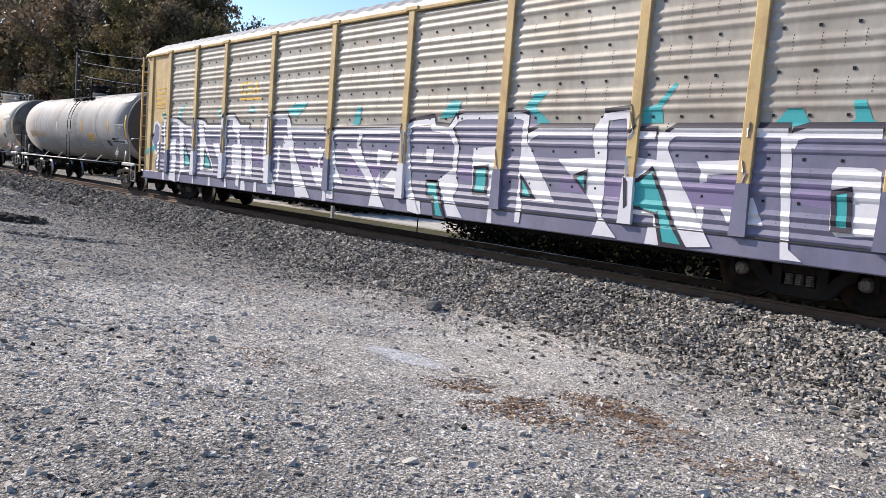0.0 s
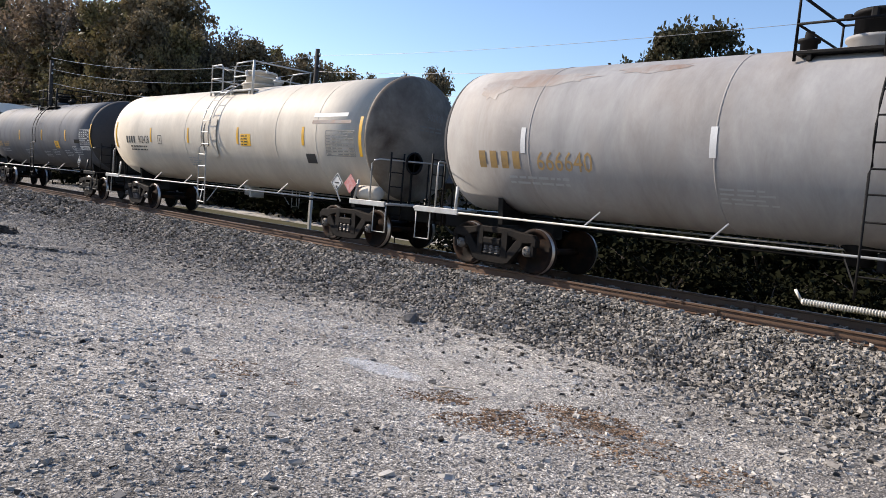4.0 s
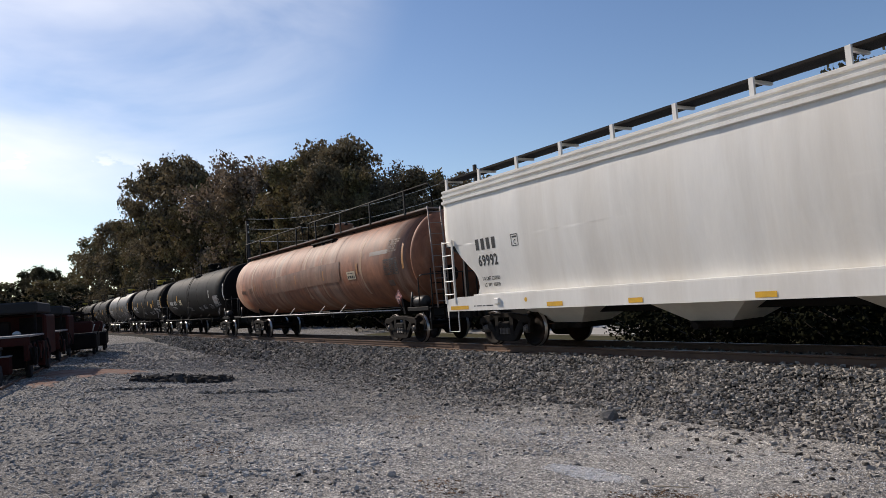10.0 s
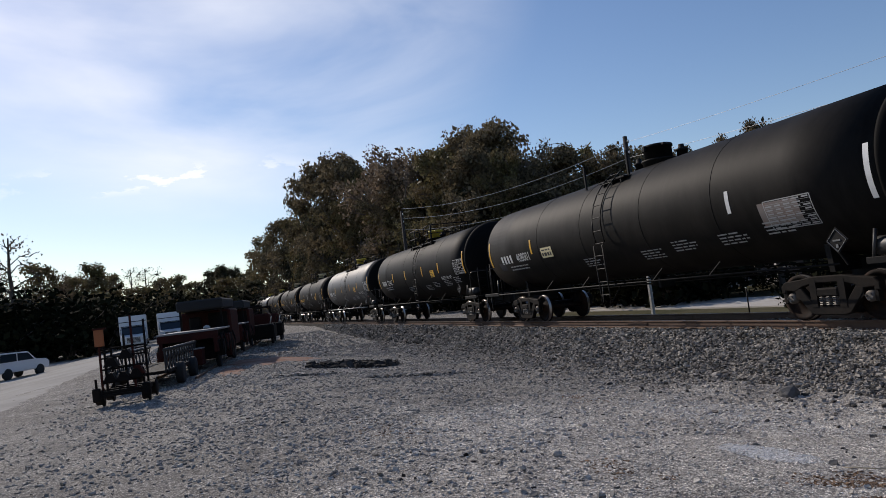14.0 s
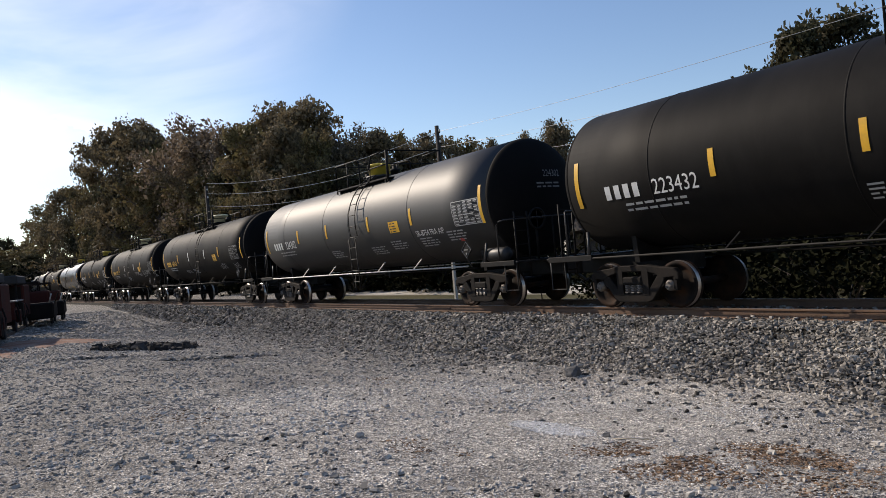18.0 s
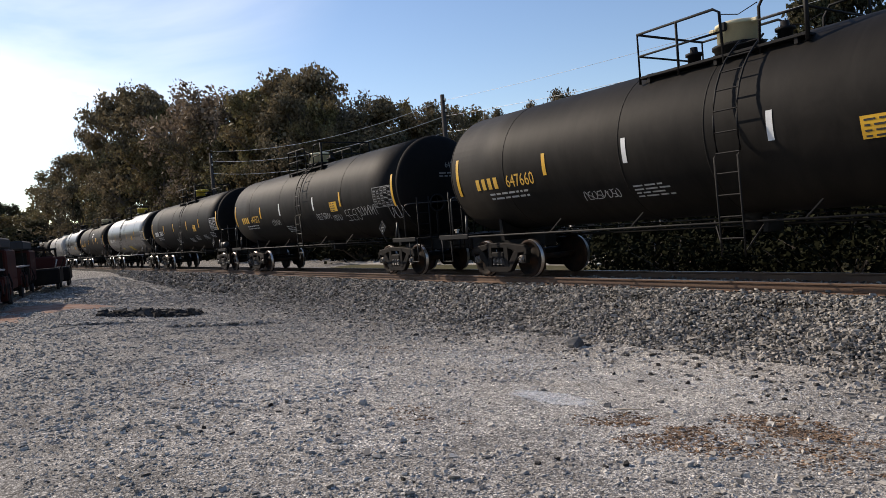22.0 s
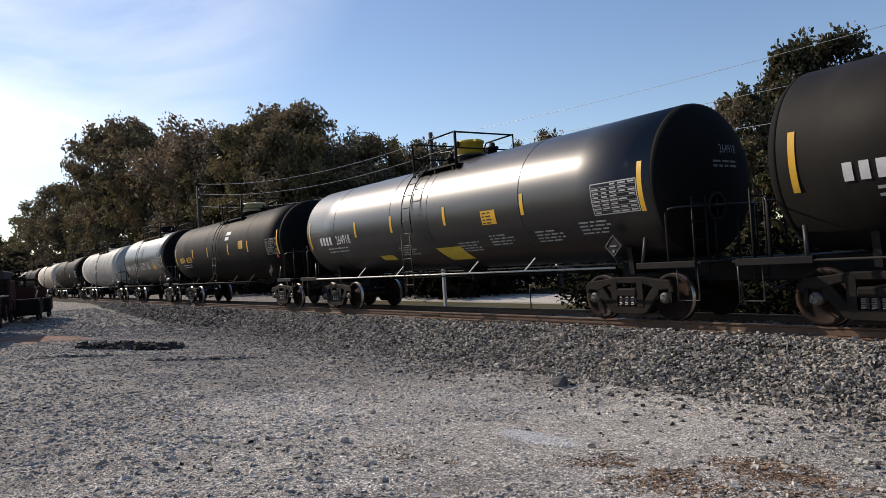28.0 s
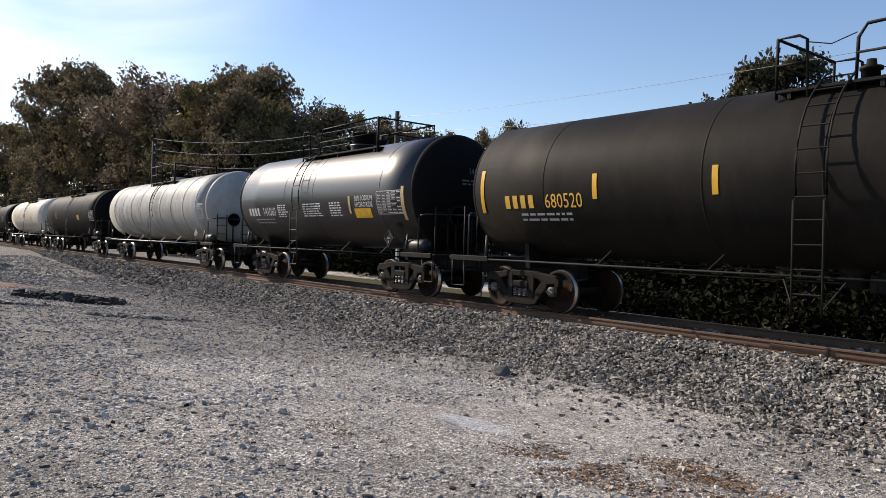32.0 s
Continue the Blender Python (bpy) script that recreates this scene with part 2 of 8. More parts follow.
wheel_mat = paint("wheel_steel", (0.016, 0.012, 0.010), 0.8, dirt=(0.11, 0.048, 0.022), amount=0.55, scale=2.2, grain=0.3, spec=0.15)
tread_mat = paint("wheel_tread", (0.5, 0.46, 0.43), 0.3, metal=0.9, grain=0.1)
bearing_mat = paint("bearing_steel", (0.16, 0.145, 0.13), 0.55, metal=0.3, dirt=(0.12, 0.09, 0.07), amount=0.6, scale=8)
galvanised = paint("galvanised_steel", (0.52, 0.52, 0.5), 0.5, metal=0.3, dirt=(0.3, 0.26, 0.22), amount=0.5, scale=4)
yellow = paint("yellow_reflector", (0.80, 0.44, 0.03), 0.45, dirt=(0.35, 0.2, 0.05), amount=0.4, scale=5, grain=0.06)
yellow_cap = paint("yellow_paint", (0.72, 0.52, 0.05), 0.45, dirt=(0.3, 0.2, 0.06), amount=0.4, scale=4)
white_ink = paint("white_lettering", (0.74, 0.74, 0.72), 0.6, dirt=(0.45, 0.44, 0.42), amount=0.4, scale=3)
orange_ink = paint("orange_lettering", (0.78, 0.45, 0.06), 0.6, dirt=(0.45, 0.26, 0.06), amount=0.4, scale=4)
black_ink = paint("black_lettering", (0.03, 0.03, 0.03), 0.6)
grey_ink = paint("grey_lettering", (0.42, 0.42, 0.41), 0.6)
worn_grey_ink = paint("worn_grey_lettering", (0.17, 0.17, 0.165), 0.6)
faded_orange = paint("faded_orange_lettering", (0.40, 0.25, 0.09), 0.6, dirt=(0.2, 0.16, 0.11), amount=0.7, scale=4)
red_ink = paint("red_marking", (0.5, 0.05, 0.04), 0.5)
placard_mat = paint("placard", (0.62, 0.61, 0.58), 0.55, dirt=(0.3, 0.28, 0.25), amount=0.4, scale=6)


def tank_paint(name, color, dirt, rough=0.42, amount=0.5, spec=0.22):
    """Tank paint: broad hoops of road film, fine grain, vertical runs."""
    return paint(name, color, rough, dirt=dirt, amount=amount, scale=0.9, stretch=(1.0, 0.35, 0.35), grain=0.1, bump=0.035, bump_scale=5, spec=spec)


black_tank = tank_paint("black_tank_paint", (0.009, 0.0086, 0.0083), (0.020, 0.0175, 0.0155), 0.6, 0.5, 0.08)
black_satin = tank_paint("black_satin_tank_paint", (0.012, 0.0116, 0.0114), (0.020, 0.018, 0.017), 0.56, 0.5, 0.8)
cream_lid = paint("cream_lid_paint", (0.78, 0.68, 0.42), 0.45, dirt=(0.5, 0.4, 0.25), amount=0.3, scale=4)
roof_metal = paint("weathered_roof_metal", (0.34, 0.335, 0.325), 0.55, metal=0.2, dirt=(0.22, 0.2, 0.18), amount=0.5, scale=1.5)
black_gloss = tank_paint("black_gloss_tank_paint", (0.005, 0.005, 0.006), (0.010, 0.0095, 0.0095), 0.44, 0.4, 0.45)
for socket, value in (("Coat Weight", 0.7), ("Coat Roughness", 0.32)):
    black_gloss.node_tree.nodes["Principled BSDF"].inputs[socket].default_value = value
black_dull = tank_paint("dull_black_tank_paint", (0.014, 0.0125, 0.011), (0.028, 0.0235, 0.0195), 0.6, 0.5, 0.09)
grey_tank = tank_paint("grey_tank_paint", (0.15, 0.153, 0.163), (0.18, 0.16, 0.14), 0.6, 0.6, 0.1)
light_grey_tank = tank_paint("light_grey_tank_paint", (0.37, 0.36, 0.35), (0.30, 0.25, 0.21), 0.6, 0.6, 0.1)
cream_tank = tank_paint("cream_tank_paint", (0.64, 0.58, 0.485), (0.50, 0.42, 0.33), 0.55, 0.5, 0.12)
pale_tank = tank_paint("pale_grey_tank_paint", (0.45, 0.435, 0.40), (0.3, 0.26, 0.21), 0.5, 0.6)
rust_tank = paint("faded_rusty_tank_paint", (0.275, 0.105, 0.052), 0.62, dirt=(0.45, 0.33, 0.25), amount=0.68, scale=0.9, stretch=(1.1, 0.16, 0.16), grain=0.3, low=0.49, high=0.72, bump=0.08, bump_scale=6)
rust_sheet = paint("brown_patch_paint", (0.225, 0.10, 0.058), 0.6, dirt=(0.31, 0.20, 0.14), amount=0.8, scale=0.9, stretch=(1.0, 0.4, 0.4), grain=0.3)
hopper_white = paint("white_hopper_paint", (0.87, 0.84, 0.775), 0.5, dirt=(0.66, 0.60, 0.51), amount=0.55, scale=0.7, stretch=(1.6, 0.5, 0.16), grain=0.05, bump=0.05, bump_scale=2.5)
rack_steel = paint("galvanised_panel", (0.36, 0.335, 0.295), 0.55, metal=0.25, dirt=(0.25, 0.20, 0.15), amount=0.55, scale=1.1, stretch=(1, 1, 0.3), grain=0.15)
rack_yellow = paint("faded_yellow_paint", (0.60, 0.43, 0.19), 0.6, dirt=(0.36, 0.2, 0.09), amount=0.6, scale=2.0, grain=0.15)
purple = paint("purple_spray_paint", (0.155, 0.155, 0.235), 0.55, dirt=(0.22, 0.215, 0.285), amount=0.7, scale=0.7, grain=0.12)
violet = paint("violet_spray_paint", (0.20, 0.16, 0.29), 0.55, grain=0.15)
white_spray = paint("white_spray_paint", (0.72, 0.71, 0.74), 0.6, dirt=(0.5, 0.5, 0.55), amount=0.4, scale=2)
teal_spray = paint("teal_spray_paint", (0.03, 0.36, 0.38), 0.55, grain=0.2)
black_spray = paint("black_spray_paint", (0.025, 0.02, 0.035), 0.6)
bark = paint("bark", (0.12, 0.095, 0.075), 0.95, dirt=(0.07, 0.055, 0.045), amount=0.6, scale=1.5, stretch=(1, 1, 0.25), grain=0.4, bump=0.6, bump_scale=18)
wood_pole = paint("weathered_pole_wood", (0.045, 0.035, 0.029), 0.9, grain=0.4, scale=1.5, stretch=(1, 1, 0.1), bump=0.4)
wire_mat = paint("bright_cable", (0.42, 0.42, 0.42), 0.45, metal=0.5)



def mottle(mat, scale, low, high, stretch=(1, 1, 1)):
    """Uneven weathering over the whole surface, at a scale between the grain and the stains."""
    t = mat.node_tree
    link = t.links.new
    socket = t.nodes["Principled BSDF"].inputs["Base Color"]
    place = t.nodes.new("ShaderNodeTexCoord")
    sized = t.nodes.new("ShaderNodeMapping")
    sized.inputs["Scale"].default_value = stretch
    link(place.outputs["Object"], sized.inputs["Vector"])
    uneven = node(t, "ShaderNodeTexNoise", Scale=scale, Detail=10.0, Roughness=0.7, Distortion=0.6)
    link(sized.outputs[0], uneven.inputs["Vector"])
    tone = node(t, "ShaderNodeMapRange")
    tone.inputs["From Min"].default_value, tone.inputs["From Max"].default_value = 0.35, 0.65
    tone.inputs["To Min"].default_value, tone.inputs["To Max"].default_value = low, high
    link(uneven.outputs["Fac"], tone.inputs["Value"])
    last = t.nodes.new("ShaderNodeHueSaturation")
    link(tone.outputs[0], last.inputs["Value"])
    link(socket.links[0].from_socket, last.inputs["Color"])
    link(last.outputs[0], socket)


for mat, scale, low, high, stretch in ((rust_tank, 1.6, 0.55, 1.3, (1.2, 0.5, 0.5)), (rust_sheet, 2.0, 0.65, 1.2, (1, 0.5, 0.5)), (light_grey_tank, 1.4, 0.82, 1.1, (1, 0.4, 0.4)), (grey_tank, 1.4, 0.82, 1.12, (1, 0.4, 0.4)),
                                       (cream_tank, 1.2, 0.88, 1.06, (1, 0.4, 0.4)), (black_dull, 1.3, 0.65, 1.35, (1, 0.4, 0.4)), (black_tank, 1.3, 0.7, 1.3, (1, 0.4, 0.4)), (pale_tank, 1.3, 0.75, 1.15, (1, 0.4, 0.4)),
                                       (hopper_white, 0.9, 0.92, 1.03, (1, 1, 0.3)), (rack_steel, 1.6, 0.78, 1.12, (1, 1, 0.4)), (rack_yellow, 2.5, 0.8, 1.1, (1, 1, 0.3)), (purple, 1.8, 0.85, 1.12, (1, 1, 0.6))):
    mottle(mat, scale, low, high, stretch)

dim_steel = paint("dim_grey_steel", (0.025, 0.0245, 0.0245), 0.5, dirt=(0.05, 0.045, 0.04), amount=0.5, scale=4)
# Darker matte tank paints: the shade on the car ends is in their colour.
shaded_black_head = paint("shaded_black_paint", (0.005, 0.0047, 0.0047), 0.8, dirt=(0.010, 0.0088, 0.008), amount=0.5, scale=1.2, grain=0.2, spec=0.12)
shade_and_patch_grey = paint("shade_and_patch_grey_paint", (0.07, 0.068, 0.068), 0.7, dirt=(0.11, 0.095, 0.08), amount=0.5, scale=1.2, grain=0.2, spec=0.15)


def leaves(name, color, other):
    m = paint(name, color, 0.6, dirt=other, amount=0.9, scale=0.25, grain=0.3, per_island=0.45, spec=0.08)
    t = m.node_tree
    shader = t.nodes["Principled BSDF"]
    through_leaf = t.nodes.new("ShaderNodeBsdfTranslucent")
    both = t.nodes.new("ShaderNodeMixShader")
    both.inputs[0].default_value = 0.25
    t.links.new(shader.inputs["Base Color"].links[0].from_socket, through_leaf.inputs["Color"])
    t.links.new(shader.outputs[0], both.inputs[1])
    t.links.new(through_leaf.outputs[0], both.inputs[2])
    t.links.new(both.outputs[0], t.nodes["Material Output"].inputs["Surface"])
    return m


leaf_green = leaves("autumn_green_leaves", (0.15, 0.13, 0.062), (0.20, 0.125, 0.072))
leaf_olive = leaves("olive_leaves", (0.18, 0.14, 0.085), (0.13, 0.105, 0.06))
leaf_brown = leaves("brown_leaves", (0.23, 0.17, 0.12), (0.17, 0.135, 0.09))
leaf_dark = leaves("dark_green_leaves", (0.068, 0.066, 0.037), (0.09, 0.07, 0.042))
# Much darker than leaves are: the shade beyond the track is in this colour.
leaf_hedge = paint("shaded_hedge_leaves", (0.014, 0.015, 0.0075), 0.9, grain=0.3, per_island=0.45, spec=0.03)

# ---- mesh helpers ----


def mesh_of(bm, name, *mats, smooth=False):
    me = bpy.data.meshes.new(name)
    bm.normal_update()
    bm.to_mesh(me)
    bm.free()
    for m in mats:
        me.materials.append(m)
    if smooth:
        me.shade_smooth()
    return me


def part(name, bm, material, parent, label="", smooth=False):
    """Links a bmesh, or a mesh that is shared, as one object under a thing or a part."""
    if isinstance(bm, bmesh.types.BMesh):
        mats = material if isinstance(material, (list, tuple)) else (material,)
        bm = mesh_of(bm, name, *mats, smooth=smooth)
    ob = new(name, bm)
    ob.parent = parent
    if label:
        tagged(ob, label)
    return ob


def thing(name, place, label, category, group="", kind=""):
    ob = new(name)
    ob.matrix_world = place
    ob.empty_display_size = 0.2
    return tagged(ob, label, category, group, kind)


def box(bm, cx, cy, cz, sx, sy, sz, rx=0, ry=0, rz=0, bevel=0.0, mat=0):
    made = bmesh.ops.create_cube(bm, size=1, matrix=pose(cx, cy, cz, rx, ry, rz) @ Matrix.Diagonal((sx, sy, sz, 1)))
    faces = {f for v in made["verts"] for f in v.link_faces}
    if bevel:
        edges = {e for v in made["verts"] for e in v.link_edges}
        made = bmesh.ops.bevel(bm, geom=list(edges), offset=bevel, segments=1, affect="EDGES", clamp_overlap=True)
        faces = set(made["faces"]) | {f for f in faces if f.is_valid}
    for f in faces:
        f.material_index = mat
    return bm


def tube(bm, points, r, sides=6, mat=0):
    """A round bar along a line of points."""
    points = [Vector(p) for p in points]
    rings = []
    for i, p in enumerate(points):
        a = points[max(i - 1, 0)]
        b = points[min(i + 1, len(points) - 1)]
        way = (b - a).normalized()
        side = way.cross(Vector((0, 0, 1)))
        if side.length < 0.1:
            side = way.cross(Vector((0, 1, 0)))
        side.normalize()
        up = side.cross(way)
        rr = r[i] if isinstance(r, (list, tuple)) else r
        rings.append([bm.verts.new(p + rr * (math.cos(k * math.tau / sides) * side + math.sin(k * math.tau / sides) * up)) for k in range(sides)])
    for a, b in zip(rings, rings[1:]):
        for k in range(sides):
            f = bm.faces.new((a[k], a[(k + 1) % sides], b[(k + 1) % sides], b[k]))
            f.material_index, f.smooth = mat, sides > 5
    for ring, turn in ((rings[0], -1), (rings[-1], 1)):
        f = bm.faces.new(ring[::turn])
        f.material_index = mat
    return bm


def lathe(bm, profile, sides=40, axis="x", mat=0, smooth=True, start=0.0, sweep=math.tau):
    """A profile of (place along the axis, radius) turned round the axis."""
    closed = sweep > 6.28
    n = sides if closed else sides + 1
    rings = []
    for a, r in profile:
        ring = []
        for k in range(n):
            w = start + sweep * k / sides
            c, s = r * math.cos(w), r * math.sin(w)
            ring.append(bm.verts.new((a, c, s) if axis == "x" else (c, a, s) if axis == "y" else (c, s, a)))
        rings.append(ring)
    for a, b in zip(rings, rings[1:]):
        for k in range(n if closed else n - 1):
            f = bm.faces.new((a[k], b[k], b[(k + 1) % n], a[(k + 1) % n]))
            f.material_index, f.smooth = mat, smooth
    if closed:
        for ring in (rings[0], rings[-1]):
            if (ring[0].co - ring[n // 2].co).length > 1e-4:
                bm.faces.new(ring).material_index = mat
    bmesh.ops.recalc_face_normals(bm, faces=bm.faces)
    return bm


def extrude_outline(bm, outline, y0, y1, mat=0):
    """A flat outline in x and z, made thick from y0 to y1."""
    a = [bm.verts.new((x, y0, z)) for x, z in outline]
    b = [bm.verts.new((x, y1, z)) for x, z in outline]
    bm.faces.new(a).material_index = mat
    bm.faces.new(b[::-1]).material_index = mat
    for k in range(len(a)):
        j = (k + 1) % len(a)
        bm.faces.new((a[j], a[k], b[k], b[j])).material_index = mat
    bmesh.ops.recalc_face_normals(bm, faces=bm.faces)
    return bm


def flat(polygons):
    """Flat polygons of (x, h), to be laid on a side."""
    bm = bmesh.new()
    for poly in polygons:
        bm.faces.new([bm.verts.new((x, h, 0)) for x, h in poly])
    return bm


def rect(x, h, w, t):
    return [(x - w / 2, h - t / 2), (x + w / 2, h - t / 2), (x + w / 2, h + t / 2), (x - w / 2, h + t / 2)]


def ribbon(points, w):
    """A band of width w along a line of points, mitred at the corners, as polygons."""
    sides = []
    for i, (x, h) in enumerate(points):
        a, b = points[max(i - 1, 0)], points[min(i + 1, len(points) - 1)]
        d0 = Vector((x - a[0], h - a[1])).normalized() if i else None
        d1 = Vector((b[0] - x, b[1] - h)).normalized() if i < len(points) - 1 else d0
        d0 = d0 or d1
        d = (d0 + d1).normalized() if (d0 + d1).length > 0.1 else d1
        reach = w / 2 / max(0.6, abs(d.dot(d1)))
        sides.append(((x - d.y * reach, h + d.x * reach), (x + d.y * reach, h - d.x * reach)))
    return [[a[0], a[1], b[1], b[0]] for a, b in zip(sides, sides[1:])]


def stroke(points, w):
    """A band of width w along a line of points, as polygons."""
    made = []
    for (x0, h0), (x1, h1) in zip(points, points[1:]):
        n = math.hypot(x1 - x0, h1 - h0) or 1
        dx, dh = -(h1 - h0) / n * w / 2, (x1 - x0) / n * w / 2
        made.append([(x0 + dx, h0 + dh), (x0 - dx, h0 - dh), (x1 - dx, h1 - dh), (x1 + dx, h1 + dh)])
    return made


WORDS = {}


def lettering(text, size, x, h, spacing=1.0, bold=0.0):
    """Text in the built-in font as a flat bmesh, its middle at (x, h)."""
    key = (text, round(spacing, 2), bold)
    if key not in WORDS:
        curve = bpy.data.curves.new("text", "FONT")
        curve.body, curve.size, curve.resolution_u, curve.space_character = text, 1.0, 2, spacing
        curve.offset = bold
        ob = bpy.data.objects.new("text", curve)
        scene.collection.objects.link(ob)
        bpy.context.view_layer.update()
        WORDS[key] = bpy.data.meshes.new_from_object(ob)
        bpy.data.objects.remove(ob)
    bm = bmesh.new()
    bm.from_mesh(WORDS[key])
    xs = [v.co.x for v in bm.verts]
    hs = [v.co.y for v in bm.verts]
    k = size / 0.69
    for v in bm.verts:
        v.co = ((v.co.x - (min(xs) + max(xs)) / 2) * k * 0.8 + x, (v.co.y - (min(hs) + max(hs)) / 2) * k + h, 0)
    return bm


def lay(bm, shape, step=0.07, cuts=None):
    """Lays a flat bmesh on a side: shape(x, h) gives the place. It is cut level by level, so that it follows the side's curve."""
    if not bm.verts:
        return bm
    low, high = min(v.co.y for v in bm.verts), max(v.co.y for v in bm.verts)
    levels = cuts or [low + step * k for k in range(1, int((high - low) / step) + 1)]
    for z in levels:
        if low < z < high:
            bmesh.ops.bisect_plane(bm, geom=bm.verts[:] + bm.edges[:] + bm.faces[:], plane_co=(0, z, 0), plane_no=(0, 1, 0))
    for v in bm.verts:
        v.co = shape(v.co.x, v.co.y)
    bm.normal_update()
    for f in bm.faces:
        if f.normal.y > 0:
            f.normal_flip()
    return bm

# ---- ground ----
TRACK, RAIL = 12.25, 0.16          # the track's middle line, and the height of the rails' tops


def ground_height(x, y):
    """The yard falls a little towards the ballast; past the track the ground lies lower."""
    k = min(max((y - 1.0) / 7.6, 0.0), 1.0)
    fade = min(max((x + 75) / 35.0, 0.15), 1.0)
    low = min(max((-y - 4.0) / 8.0, 0.0), 1.0)
    z = -0.62 * k * k * (3 - 2 * k) * fade - 0.65 * low * low * (3 - 2 * low)
    z += 0.035 * noise.noise((x * 0.35, y * 0.35, 0.0)) + 0.016 * noise.noise((x * 1.4, y * 1.4, 4.0))
    if -34 < x < 6 and -6 < y < 11:
        # old wheel ruts and kicked-up ridges
        z += 0.014 * noise.noise((x * 3.1, y * 3.1, 2.0)) + 0.008 * noise.noise((x * 6.3, y * 6.3, 6.0))
        along = 0.45 * x + 0.89 * y
        z += 0.035 * max(0.0, noise.noise((along * 1.5, (x - y) * 0.16, 8.0)) - 0.15)
    return z


def grid_mesh(name, xs, ys, height, mat):
    verts = [(x, y, height(x, y)) for y in ys for x in xs]
    n = len(xs)
    faces = [(j * n + i, j * n + i + 1, (j + 1) * n + i + 1, (j + 1) * n + i) for j in range(len(ys) - 1) for i in range(n - 1)]
    me = bpy.data.meshes.new(name)
    me.from_pydata(verts, [], faces)
    me.materials.append(mat)
    me.shade_smooth()
    return me


def spread_out(parts):
    """Grid lines: stretches of (start, end, step)."""
    made = []
    for a, b, step in parts:
        n = max(1, round((b - a) / step))
        made += [a + (b - a) * i / n for i in range(n)]
    return made + [parts[-1][1]]


GX = spread_out([(-2500, -300, 550), (-300, -80, 10), (-80, -30, 1.5), (-30, 3, 0.12), (3, 12, 0.5), (12, 60, 4), (60, 400, 40), (400, 2500, 700)])
GY = spread_out([(-2500, -300, 550), (-300, -40, 20), (-40, -6, 2), (-6, -2, 0.25), (-2, 10, 0.12), (10, 11, 0.25), (11, 60, 3.5), (60, 300, 30), (300, 2500, 550)])
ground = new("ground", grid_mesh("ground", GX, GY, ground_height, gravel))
tagged(ground, "pale grey crushed-stone yard with worn dusty patches", "ground", kind="structure")

# ballast bed with its two slopes
def bed_height(x, y):
    d = abs(y - TRACK) + 0.22 * noise.noise((x * 0.55, 7.0, 0.0)) * (abs(y - TRACK) > 1.7) + 0.12 * noise.noise((x * 2.1, 5.0, 0.0)) * (abs(y - TRACK) > 1.7)
    base = -0.8 if y < TRACK else -0.75
    z = RAIL - 0.185 if d < 1.62 else max(RAIL - 0.185 - (d - 1.62) / 2.1, base)
    return z + (0.03 * noise.noise((x * 1.7, y * 1.7, 9.0)) + 0.02 * noise.noise((x * 5, y * 5, 2.0)) if z > base + 0.01 else 0)


BX = spread_out([(-900, -300, 100), (-300, -60, 10), (-60, -28, 1.0), (-28, 6, 0.14), (6, 60, 2), (60, 500, 110)])
BY = spread_out([(TRACK - 3.2, TRACK - 1.5, 0.1), (TRACK - 1.5, TRACK + 1.5, 0.5), (TRACK + 1.5, TRACK + 3.2, 0.2)])
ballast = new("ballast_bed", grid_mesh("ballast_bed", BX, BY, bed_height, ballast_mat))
tagged(ballast, "bed of coarse grey crushed-rock ballast under the track", "ballast", kind="structure")


